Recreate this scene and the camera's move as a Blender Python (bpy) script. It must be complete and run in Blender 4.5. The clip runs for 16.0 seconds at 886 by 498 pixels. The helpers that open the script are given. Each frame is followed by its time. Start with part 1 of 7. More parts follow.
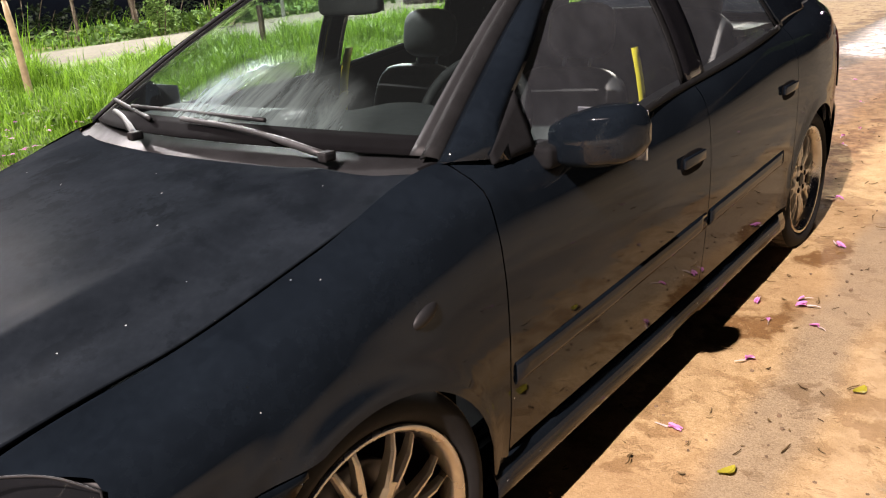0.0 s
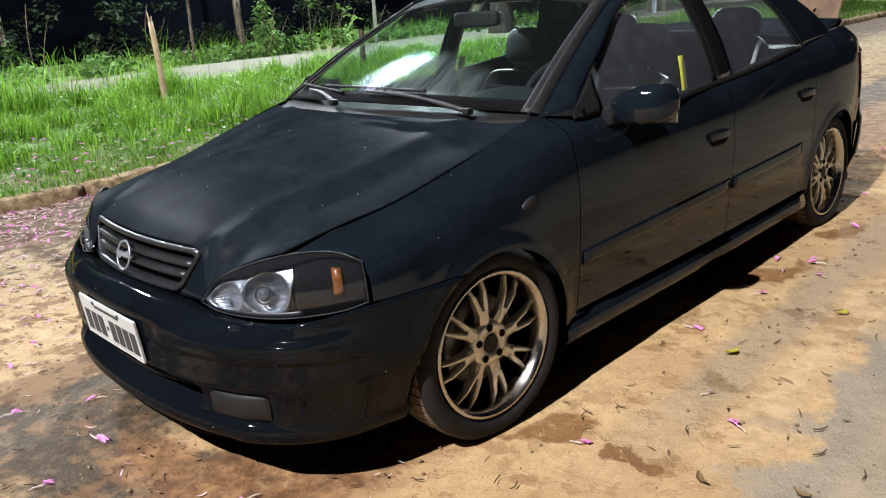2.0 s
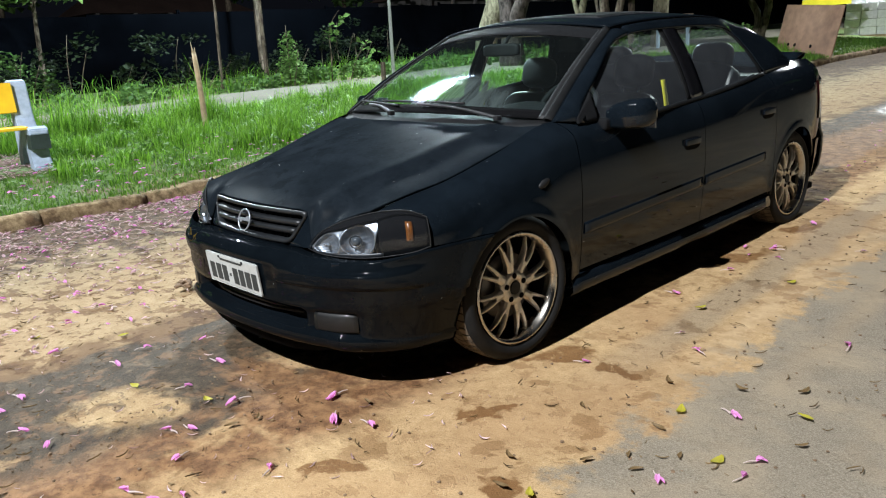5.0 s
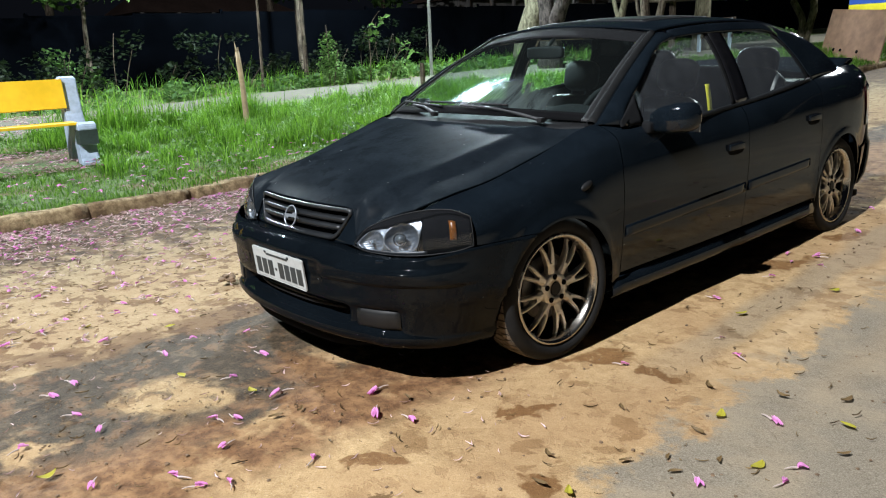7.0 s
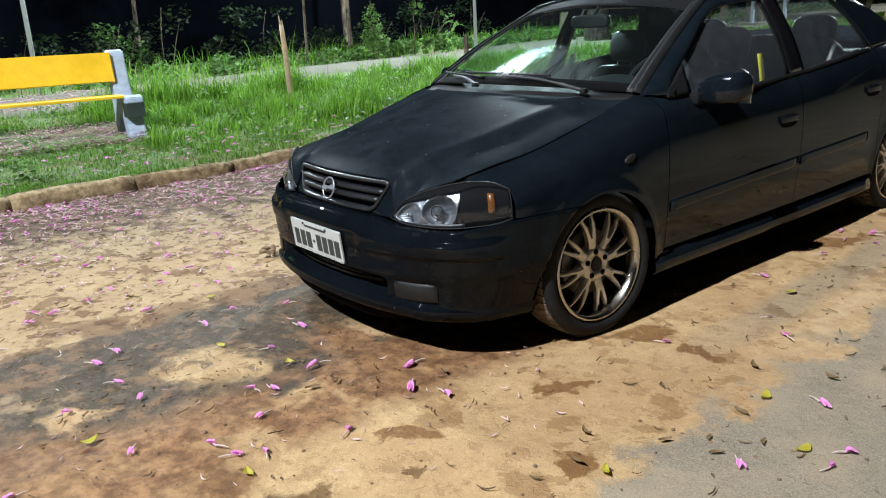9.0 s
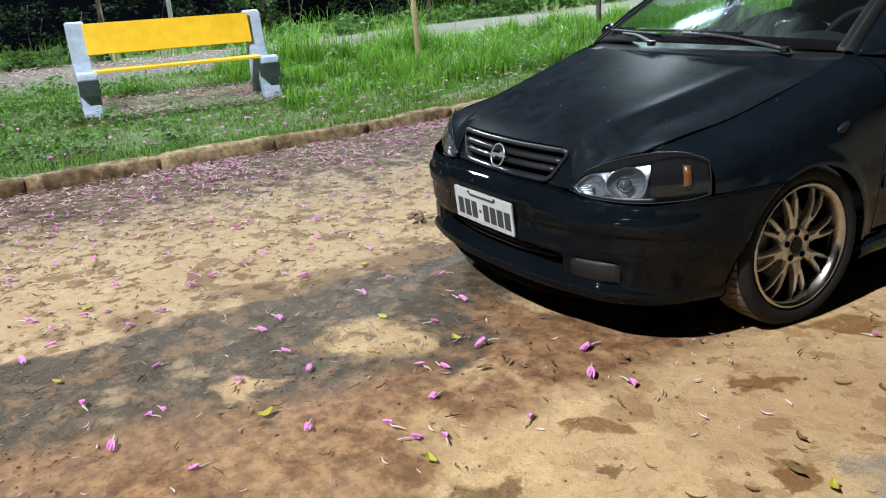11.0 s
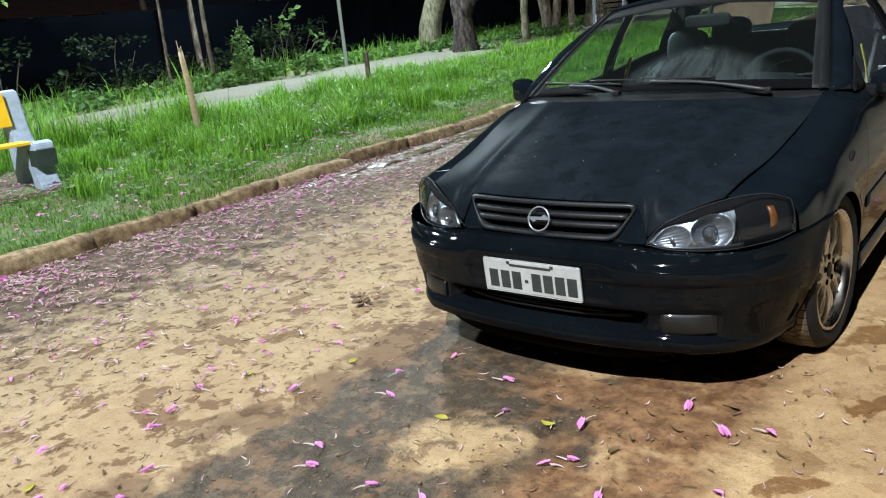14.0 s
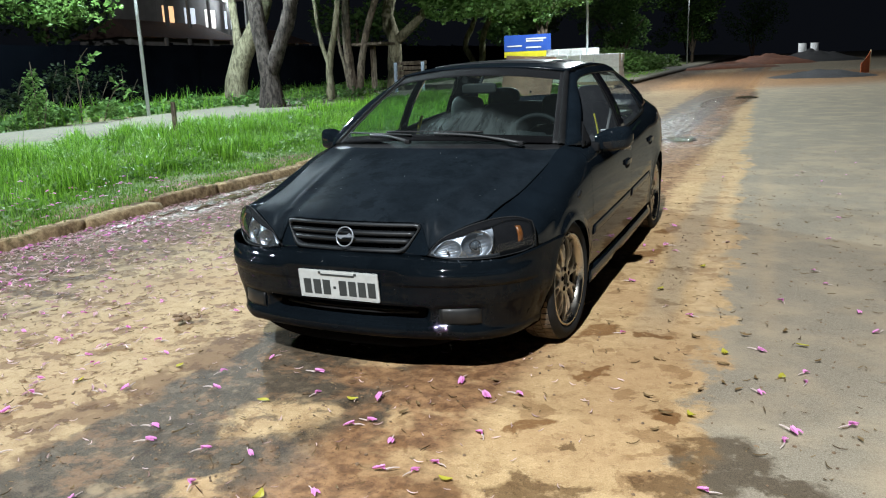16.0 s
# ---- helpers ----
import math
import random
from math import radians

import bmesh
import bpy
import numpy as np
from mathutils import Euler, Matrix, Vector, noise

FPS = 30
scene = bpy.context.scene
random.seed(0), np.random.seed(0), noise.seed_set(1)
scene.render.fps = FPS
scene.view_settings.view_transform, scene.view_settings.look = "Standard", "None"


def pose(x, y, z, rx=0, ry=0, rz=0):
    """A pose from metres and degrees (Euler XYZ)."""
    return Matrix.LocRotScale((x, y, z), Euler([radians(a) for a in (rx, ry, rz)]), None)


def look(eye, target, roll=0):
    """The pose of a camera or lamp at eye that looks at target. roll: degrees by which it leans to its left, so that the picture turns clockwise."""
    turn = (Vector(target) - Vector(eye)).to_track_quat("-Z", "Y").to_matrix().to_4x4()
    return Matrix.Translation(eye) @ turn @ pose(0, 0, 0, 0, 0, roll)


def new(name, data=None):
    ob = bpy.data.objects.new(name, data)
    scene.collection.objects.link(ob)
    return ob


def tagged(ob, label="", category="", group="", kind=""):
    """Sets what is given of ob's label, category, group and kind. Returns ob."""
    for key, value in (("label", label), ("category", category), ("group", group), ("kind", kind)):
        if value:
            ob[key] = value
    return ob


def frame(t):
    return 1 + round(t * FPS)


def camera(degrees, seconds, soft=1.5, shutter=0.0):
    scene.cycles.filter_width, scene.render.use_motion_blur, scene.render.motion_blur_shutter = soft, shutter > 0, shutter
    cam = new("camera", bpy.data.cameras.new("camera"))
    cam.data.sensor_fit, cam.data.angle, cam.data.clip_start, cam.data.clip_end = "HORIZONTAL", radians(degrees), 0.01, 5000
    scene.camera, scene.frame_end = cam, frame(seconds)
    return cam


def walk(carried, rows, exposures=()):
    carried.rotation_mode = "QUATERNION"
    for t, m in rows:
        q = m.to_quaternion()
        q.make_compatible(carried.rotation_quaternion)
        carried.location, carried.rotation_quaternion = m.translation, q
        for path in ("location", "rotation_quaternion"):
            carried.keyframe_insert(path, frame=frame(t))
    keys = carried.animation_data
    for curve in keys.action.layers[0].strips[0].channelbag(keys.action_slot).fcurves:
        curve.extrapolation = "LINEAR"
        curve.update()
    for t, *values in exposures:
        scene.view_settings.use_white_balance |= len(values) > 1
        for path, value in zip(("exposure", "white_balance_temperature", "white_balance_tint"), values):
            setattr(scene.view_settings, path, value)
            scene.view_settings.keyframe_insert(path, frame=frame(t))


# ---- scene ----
cam = camera(60.0, 16.0, soft=1.15)
PATH = [
    (0, (1.684, -0.769, 1.257), (0.454, 0.658, 0.585), -4.4),
    (0.5, (1.778, -1.016, 1.257), (0.535, 0.422, 0.632), -3.7),
    (1, (1.862, -1.202, 1.255), (0.596, 0.208, 0.614), -2.8),
    (1.5, (2.076, -1.345, 1.234), (0.762, 0.028, 0.611), -2.8),
    (2, (2.227, -1.552, 1.235), (0.852, -0.225, 0.646), -3.4),
    (2.5, (2.357, -1.777, 1.228), (0.952, -0.477, 0.648), -3.5),
    (3, (2.595, -1.833, 1.21), (1.182, -0.534, 0.648), -3.6),
    (3.5, (2.734, -1.916, 1.23), (1.327, -0.613, 0.663), -3.5),
    (4, (2.732, -2.146, 1.222), (1.333, -0.824, 0.676), -3.5),
    (6.5, (2.73, -2.257, 1.248), (1.306, -0.938, 0.765), -2.7),
    (7, (2.734, -2.277, 1.235), (1.274, -1.005, 0.733), -2.4),
    (7.5, (2.719, -2.284, 1.231), (1.227, -1.06, 0.706), -2.5),
    (8, (2.727, -2.273, 1.228), (1.228, -1.056, 0.704), -2.7),
    (10.5, (2.57, -2.209, 1.204), (0.966, -1.201, 0.563), -3.3),
    (11, (2.421, -2.332, 1.221), (0.767, -1.41, 0.578), -3.7),
    (11.5, (2.179, -2.374, 1.201), (0.482, -1.545, 0.542), -4.8),
    (12, (1.948, -2.469, 1.214), (0.239, -1.671, 0.548), -6.0),
    (12.5, (1.842, -2.721, 1.269), (0.147, -1.911, 0.585), -7.9),
    (13, (1.685, -2.792, 1.255), (0.122, -1.741, 0.58), -7.6),
    (13.5, (1.494, -2.807, 1.27), (0.067, -1.548, 0.655), -7.1),
    (14, (1.416, -2.988, 1.286), (0.194, -1.504, 0.736), -5.8),
    (14.5, (1.406, -3.203, 1.295), (0.395, -1.552, 0.792), -4.1),
    (15, (1.583, -3.296, 1.277), (0.713, -1.556, 0.812), -2.9),
    (15.5, (1.746, -3.388, 1.25), (0.929, -1.623, 0.786), -2.3),
    (16, (1.757, -3.565, 1.271), (0.955, -1.785, 0.835), -2.1),
]
EXPOSURES = [(0.0, 0.72, 7600, 34), (0.5, 0.68, 6700, 24), (1.0, 0.64, 6650, 22), (2.5, 0.38, 6450, 18), (4.0, 0.24, 6270, 15), (8.0, 0.20, 6220, 15), (12.0, 0.08, 6150, 14), (16.0, 0.18, 6180, 12)]
walk(cam, [(t, look(eye, target, roll)) for t, eye, target, roll in PATH], EXPOSURES)


# ---- night sky and exposure ----
world = bpy.data.worlds.new("night")
scene.world = world
world.use_nodes = True
wbg = world.node_tree.nodes["Background"]
wbg.inputs["Color"].default_value = (0.28, 0.33, 0.45, 1)
wbg.inputs["Strength"].default_value = 0.0105

LAMP_MAIN = Vector((2.0, -10.5, 12.0))   # street lamp on the near side, before the car
LAMP_PARK = Vector((-12.0, 0.95, 7.7))   # lamp of the next pole along the footpath
LAMP_PATH = Vector((-11.55, 10.3, 7.6))   # lamp of the footpath pole


def street_light(name, place, target, watts, colour, radius, cone=150, blend=0.6):
    lamp = bpy.data.lights.new(name, "SPOT")
    lamp.energy, lamp.color, lamp.shadow_soft_size = watts, colour, radius
    lamp.spot_size, lamp.spot_blend = radians(cone), blend
    ob = new(name, lamp)
    ob.matrix_world = look(place, target)
    return ob


street_light("main_light", LAMP_MAIN, (1.0, -1.0, 0), 17500, (0.965, 1.0, 0.975), 0.10)
street_light("far_light_near", (-5.2, 27.9, 8.6), (-3.0, 27.0, 0), 8000, (0.92, 1.0, 0.96), 0.15, 172, 0.3)
street_light("far_light_end", (-5.0, 60.0, 9.6), (-2.0, 58.0, 0), 3000, (0.95, 1.0, 0.95), 0.15)
street_light("park_light", LAMP_PARK, (-8.5, 0.7, 0), 5000, (0.84, 0.99, 1.0), 0.30, 165, 0.4)
street_light("path_light", LAMP_PATH, (-9.5, 8.0, 0), 8600, (0.80, 0.98, 1.0), 0.30, 170, 0.3)


# ---- maths helpers ----
def crv(xs, ys):
    """A smooth curve through points given in rising order."""
    xs, ys = np.asarray(xs, float), np.asarray(ys, float)
    h = np.diff(xs)
    s = np.diff(ys) / h
    m = np.empty(len(xs))
    m[0], m[-1] = s[0], s[-1]
    m[1:-1] = (s[:-1] * h[1:] + s[1:] * h[:-1]) / (h[1:] + h[:-1])

    def f(x):
        x = np.clip(np.asarray(x, float), xs[0], xs[-1])
        i = np.clip(np.searchsorted(xs, x, side="right") - 1, 0, len(xs) - 2)
        t = (x - xs[i]) / h[i]
        return ((2 * t**3 - 3 * t**2 + 1) * ys[i] + (t**3 - 2 * t**2 + t) * h[i] * m[i]
                + (3 * t**2 - 2 * t**3) * ys[i + 1] + (t**3 - t**2) * h[i] * m[i + 1])
    return f


def path3(points, n):
    """n points along a smooth curve through the given 3D points."""
    p = np.asarray(points, float)
    d = np.r_[0, np.cumsum(np.linalg.norm(np.diff(p, axis=0), axis=1))]
    t = np.linspace(0, d[-1], n)
    return np.stack([crv(d, p[:, k])(t) for k in range(3)], axis=1)


def lin(a, b, n):
    return [a + (b - a) * i / (n - 1) for i in range(n)]


# ---- mesh helpers ----
def add_mesh(name, verts, faces, mat, parent=None, label="", smooth=True):
    me = bpy.data.meshes.new(name)
    me.from_pydata([tuple(map(float, v)) for v in verts], [], faces)
    me.materials.append(mat)
    if smooth:
        me.polygons.foreach_set("use_smooth", [True] * len(me.polygons))
    me.update()
    ob = new(name, me)
    if parent:
        ob.parent = parent
    if label:
        ob["label"] = label
    return ob


def part(name, bm, mat, parent=None, label="", smooth=False):
    """Links a bmesh as one mesh object under a thing or a part."""
    me = bpy.data.meshes.new(name)
    bm.to_mesh(me)
    bm.free()
    me.materials.append(mat)
    if smooth:
        me.polygons.foreach_set("use_smooth", [True] * len(me.polygons))
    ob = new(name, me)
    if parent:
        ob.parent = parent
    if label:
        ob["label"] = label
    return ob


def sheet(rows):
    """Vertices and quads of a grid of rows of points."""
    nr, nc = len(rows), len(rows[0])
    verts = [p for r in rows for p in r]
    faces = [(i * nc + j, i * nc + j + 1, (i + 1) * nc + j + 1, (i + 1) * nc + j)
             for i in range(nr - 1) for j in range(nc - 1)]
    return verts, faces


def sheet_part(name, rows, mat, parent, label="", thick=0.006, both=False):
    """A panel from rows of points, with thickness; both: mirrored to the other side too, as a second part."""
    made = []
    for sign in ((1, -1) if both else (1,)):
        verts, faces = sheet(rows)
        if sign < 0:
            verts = [(-v[0], v[1], v[2]) for v in verts]
            faces = [f[::-1] for f in faces]
        ob = add_mesh(name, verts, faces, mat, parent, label)
        if thick:
            mod = ob.modifiers.new("thickness", "SOLIDIFY")
            mod.thickness, mod.offset, mod.use_flat_faces = thick, 0, True
        made.append(ob)
    return made


def tube_geo(points, radii, sides=10, closed=False):
    """A tube along points; radii is one number or one per point."""
    p = [Vector(q) for q in points]
    n = len(p)
    rad = radii if hasattr(radii, "__len__") else [radii] * n
    verts, faces = [], []
    side = None
    for i in range(n):
        a, b = (p[i - 1], p[(i + 1) % n]) if closed else (p[max(i - 1, 0)], p[min(i + 1, n - 1)])
        d = (b - a).normalized()
        if side is None:
            side = d.orthogonal().normalized()
        side = (side - d * side.dot(d)).normalized()
        up = d.cross(side)
        for k in range(sides):
            w = 2 * math.pi * k / sides
            verts.append(p[i] + (side * math.cos(w) + up * math.sin(w)) * rad[i])
    for i in range(n if closed else n - 1):
        for k in range(sides):
            a, b = i * sides + k, i * sides + (k + 1) % sides
            c, d = ((i + 1) % n) * sides + (k + 1) % sides, ((i + 1) % n) * sides + k
            faces.append((a, b, c, d))
    if not closed:
        faces.append(tuple(range(sides))[::-1])
        faces.append(tuple(range((n - 1) * sides, n * sides)))
    return verts, faces


def tube(name, points, radii, mat, parent=None, label="", sides=10, closed=False):
    v, f = tube_geo(points, radii, sides, closed)
    return add_mesh(name, v, f, mat, parent, label)


def box(bm, lo, hi, m=None, bevel=0.0):
    """A box from corner to corner, bevelled, added to bm."""
    lo, hi = Vector(lo), Vector(hi)
    r = bmesh.ops.create_cube(bm, size=1.0)
    vs = r["verts"]
    for v in vs:
        v.co = Vector([(lo[k] + hi[k]) / 2 + v.co[k] * (hi[k] - lo[k]) for k in range(3)])
    if bevel:
        es = list({e for v in vs for e in v.link_edges})
        out = bmesh.ops.bevel(bm, geom=es, offset=bevel, segments=2, affect="EDGES", profile=0.6)
        vs = list({v for f in out["faces"] for v in f.verts} | {v for v in vs if v.is_valid})
    if m is not None:
        for v in vs:
            v.co = m @ v.co
    return vs


def block(name, lo, hi, mat, parent=None, label="", m=None, bevel=0.004, smooth=False):
    bm = bmesh.new()
    box(bm, lo, hi, m, bevel)
    return part(name, bm, mat, parent, label, smooth)


def lathe_geo(profile, sides, axis="x", closed=False):
    """Turns a profile of (radius, along) pairs round the x axis."""
    verts, faces = [], []
    n = len(profile)
    for k in range(sides):
        w = 2 * math.pi * k / sides
        for r, a in profile:
            verts.append((a, r * math.cos(w), r * math.sin(w)))
    for k in range(sides):
        k2 = (k + 1) % sides
        for i in range(n if closed else n - 1):
            j = (i + 1) % n
            faces.append((k * n + i, k * n + j, k2 * n + j, k2 * n + i))
    return verts, faces


def empty_thing(name, label, category, group="", at=None):
    ob = new(name)
    ob.empty_display_size = 0.2
    if at is not None:
        ob.matrix_world = at
    return tagged(ob, label, category, group)


# ---- materials ----
def mat_new(name):
    mat = bpy.data.materials.new(name)
    mat.use_nodes = True
    nt = mat.node_tree
    return mat, nt, nt.nodes["Principled BSDF"]


def noise_tex(nt, scale, detail=4, rough=0.55, vec=None, distortion=0.0):
    nd = nt.nodes.new("ShaderNodeTexNoise")
    nd.inputs["Scale"].default_value = scale
    nd.inputs["Detail"].default_value = detail
    nd.inputs["Roughness"].default_value = rough
    nd.inputs["Distortion"].default_value = distortion
    if vec is not None:
        nt.links.new(vec, nd.inputs["Vector"])
    return nd.outputs["Fac"]


def maths(nt, op, a, b=None, clamp=False):
    nd = nt.nodes.new("ShaderNodeMath")
    nd.operation, nd.use_clamp = op, clamp
    for i, v in enumerate((a, b)):
        if v is None:
            continue
        if isinstance(v, (int, float)):
            nd.inputs[i].default_value = v
        else:
            nt.links.new(v, nd.inputs[i])
    return nd.outputs[0]


def span(nt, value, lo, hi, a=0.0, b=1.0, smooth=True):
    nd = nt.nodes.new("ShaderNodeMapRange")
    nd.interpolation_type = "SMOOTHSTEP" if smooth else "LINEAR"
    nt.links.new(value, nd.inputs["Value"])
    for k, v in zip(("From Min", "From Max", "To Min", "To Max"), (lo, hi, a, b)):
        nd.inputs[k].default_value = v
    return nd.outputs["Result"]


def mixc(nt, fac, a, b, kind="MIX"):
    nd = nt.nodes.new("ShaderNodeMix")
    nd.data_type, nd.blend_type = "RGBA", kind
    for key, v in ((0, fac), (6, a), (7, b)):
        if isinstance(v, (int, float)):
            nd.inputs[key].default_value = v
        elif isinstance(v, tuple):
            nd.inputs[key].default_value = (*v[:3], 1)
        else:
            nt.links.new(v, nd.inputs[key])
    return nd.outputs[2]


def obj_coords(nt):
    return nt.nodes.new("ShaderNodeTexCoord").outputs["Object"]


def add_bump(nt, bsdf, height, strength=0.3, distance=0.01):
    nd = nt.nodes.new("ShaderNodeBump")
    nd.inputs["Strength"].default_value = strength
    nd.inputs["Distance"].default_value = distance
    nt.links.new(height, nd.inputs["Height"])
    nt.links.new(nd.outputs["Normal"], bsdf.inputs["Normal"])


def plain(name, colour, rough=0.5, metal=0.0, vary=0.25, scale=30.0, coat=0.0, bump=0.0, spec=0.5):
    """A surface whose colour and roughness vary by grain and by larger stains."""
    mat, nt, b = mat_new(name)
    co = obj_coords(nt)
    f1, f2 = noise_tex(nt, scale, 5, vec=co), noise_tex(nt, scale * 0.13, 3, vec=co)
    f = maths(nt, "ADD", maths(nt, "MULTIPLY", f1, 0.5), maths(nt, "MULTIPLY", f2, 0.5))
    dark = tuple(c * (1 - vary) for c in colour)
    light = tuple(min(1, c * (1 + vary)) for c in colour)
    nt.links.new(mixc(nt, span(nt, f, 0.3, 0.7), dark, light), b.inputs["Base Color"])
    nt.links.new(span(nt, f2, 0.3, 0.7, max(rough - 0.08, 0.02), min(rough + 0.1, 1)), b.inputs["Roughness"])
    b.inputs["Metallic"].default_value = metal
    b.inputs["Coat Weight"].default_value = coat
    b.inputs["Specular IOR Level"].default_value = spec
    if bump:
        add_bump(nt, b, f1, bump, 0.01)
    return mat


def glow(name, colour, strength):
    mat, nt, b = mat_new(name)
    b.inputs["Base Color"].default_value = (*colour, 1)
    b.inputs["Emission Color"].default_value = (*colour, 1)
    b.inputs["Emission Strength"].default_value = strength
    return mat


def sheen(nt, least=0.045):
    """How much a pane mirrors: little from straight ahead, much at a slant."""
    lw = nt.nodes.new("ShaderNodeLayerWeight")
    lw.inputs["Blend"].default_value = 0.5
    return maths(nt, "ADD", least, maths(nt, "MULTIPLY", maths(nt, "POWER", lw.outputs["Facing"], 5.0), 1 - least))


def glass_mat(name, tint, rough=0.0, dust=0.0):
    """Thin tinted glass: clear with a mirror on top."""
    mat, nt, b = mat_new(name)
    nt.nodes.remove(b)
    tr = nt.nodes.new("ShaderNodeBsdfTransparent")
    tr.inputs["Color"].default_value = (*tint, 1)
    gl = nt.nodes.new("ShaderNodeBsdfGlossy")
    gl.inputs["Roughness"].default_value = rough
    mx = nt.nodes.new("ShaderNodeMixShader")
    nt.links.new(sheen(nt), mx.inputs[0])
    nt.links.new(tr.outputs[0], mx.inputs[1])
    nt.links.new(gl.outputs[0], mx.inputs[2])
    out = mx.outputs[0]
    if dust:
        df = nt.nodes.new("ShaderNodeBsdfDiffuse")
        df.inputs["Color"].default_value = (0.62, 0.68, 0.76, 1)
        m2 = nt.nodes.new("ShaderNodeMixShader")
        nt.links.new(span(nt, noise_tex(nt, 14, 5, 0.6, obj_coords(nt)), 0.3, 0.75, dust * 0.8, dust * 1.2), m2.inputs[0])
        nt.links.new(out, m2.inputs[1])
        nt.links.new(df.outputs[0], m2.inputs[2])
        out = m2.outputs[0]
    nt.links.new(out, nt.nodes["Material Output"].inputs["Surface"])
    return mat


def warped(nt, co, amount, scale, detail=4):
    """Coordinates pushed about by noise."""
    nd = nt.nodes.new("ShaderNodeTexNoise")
    nd.inputs["Scale"].default_value, nd.inputs["Detail"].default_value = scale, detail
    nt.links.new(co, nd.inputs["Vector"])
    s = nt.nodes.new("ShaderNodeVectorMath")
    s.operation = "SUBTRACT"
    nt.links.new(nd.outputs["Color"], s.inputs[0])
    s.inputs[1].default_value = (0.5, 0.5, 0.5)
    k = nt.nodes.new("ShaderNodeVectorMath")
    k.operation = "SCALE"
    nt.links.new(s.outputs[0], k.inputs[0])
    k.inputs["Scale"].default_value = amount
    a = nt.nodes.new("ShaderNodeVectorMath")
    nt.links.new(co, a.inputs[0])
    nt.links.new(k.outputs[0], a.inputs[1])
    return a.outputs[0]


def paint_mat(name="black_paint", low=(0.0028, 0.0044, 0.0064), high=(0.0068, 0.0105, 0.0148), coat=0.62, dull=(0.015, 0.07), marks=0.75, blots=0.0):
    """Black lacquer with a film of road dust, dried water marks and painted glint specks."""
    mat, nt, b = mat_new(name)
    co = obj_coords(nt)
    dust = noise_tex(nt, 4.5, 6, 0.62, co, 0.12)
    spots = noise_tex(nt, 55, 3, 0.6, co)
    film = maths(nt, "MULTIPLY", span(nt, dust, 0.3, 0.72, 0.45, 1.0), span(nt, noise_tex(nt, 13, 5, 0.66, co), 0.40, 0.46, marks, 1.0))
    fac = maths(nt, "MULTIPLY", film, span(nt, spots, 0.35, 0.75, 0.75, 1.0))
    if blots:
        # wiped and dried-out blots where the dust is gone
        wc = warped(nt, co, 0.05, 22, 4)
        gone = maths(nt, "MULTIPLY", span(nt, noise_tex(nt, 7.5, 6, 0.68, wc), 0.535, 0.575), span(nt, noise_tex(nt, 2.3, 3, 0.5, co), 0.46, 0.56))
        fac = maths(nt, "MULTIPLY", fac, maths(nt, "SUBTRACT", 1.0, maths(nt, "MULTIPLY", gone, blots)))
    col = mixc(nt, fac, low, high)
    # sparse pale dots painted as small highlights on the lacquer
    vo = nt.nodes.new("ShaderNodeTexVoronoi")
    vo.inputs["Scale"].default_value = 26
    nt.links.new(co, vo.inputs["Vector"])
    sep = nt.nodes.new("ShaderNodeSeparateColor")
    nt.links.new(vo.outputs["Color"], sep.inputs[0])
    glint_speck = maths(nt, "MULTIPLY", maths(nt, "LESS_THAN", vo.outputs["Distance"], 0.05), maths(nt, "GREATER_THAN", sep.outputs[0], 0.86))
    nt.links.new(mixc(nt, glint_speck, col, (0.30, 0.31, 0.31)), b.inputs["Base Color"])
    nt.links.new(span(nt, dust, 0.3, 0.75, 0.42, 0.55), b.inputs["Roughness"])
    b.inputs["Specular IOR Level"].default_value = 0.0
    b.inputs["Coat Weight"].default_value = coat
    nt.links.new(span(nt, dust, 0.3, 0.75, *dull), b.inputs["Coat Roughness"])
    return mat


M_PAINT = paint_mat()
M_BONNET = paint_mat("dusty_black_bonnet", (0.0030, 0.0045, 0.0060), (0.0118, 0.0160, 0.0208), 0.03, (0.34, 0.44), 0.7, 0.6)
M_BUMPER = paint_mat("weathered_black_bumper", (0.0018, 0.0027, 0.0038), (0.0042, 0.0063, 0.0085), 0.32, (0.02, 0.06))
M_TOP = paint_mat("dusty_black_roof", coat=0.22, dull=(0.10, 0.22))
M_PROJECTOR = plain("dark_projector_glass", (0.05, 0.06, 0.07), 0.08, vary=0.1, coat=1.0)
M_TRIM = plain("black_plastic_trim", (0.0095, 0.010, 0.011), 0.6, vary=0.3, scale=60, spec=0.3)
M_TRIANGLE = plain("matt_grey_plastic", (0.010, 0.0105, 0.0115), 0.85, vary=0.25, scale=50, spec=0.06)
M_MATT = plain("matt_black", (0.0025, 0.0025, 0.003), 0.9, vary=0.3, spec=0.08)
M_RUBBER = plain("grey_rubber_seal", (0.0085, 0.0090, 0.0096), 0.7, vary=0.3, scale=40, spec=0.12)
M_TYRE = plain("tyre_rubber", (0.009, 0.009, 0.009), 0.8, vary=0.35, scale=25, bump=0.1, spec=0.25)
M_TREAD = plain("dusty_tread", (0.135, 0.102, 0.068), 0.92, vary=0.5, scale=30, bump=0.3)
M_ALLOY = plain("bronze_grey_alloy", (0.60, 0.565, 0.50), 0.36, metal=0.75, vary=0.15, scale=30)
M_LIP = plain("polished_alloy_lip", (0.50, 0.475, 0.43), 0.22, metal=1.0, vary=0.12, scale=40)
M_CHROME = plain("chrome", (0.62, 0.67, 0.74), 0.32, metal=1.0, vary=0.05)
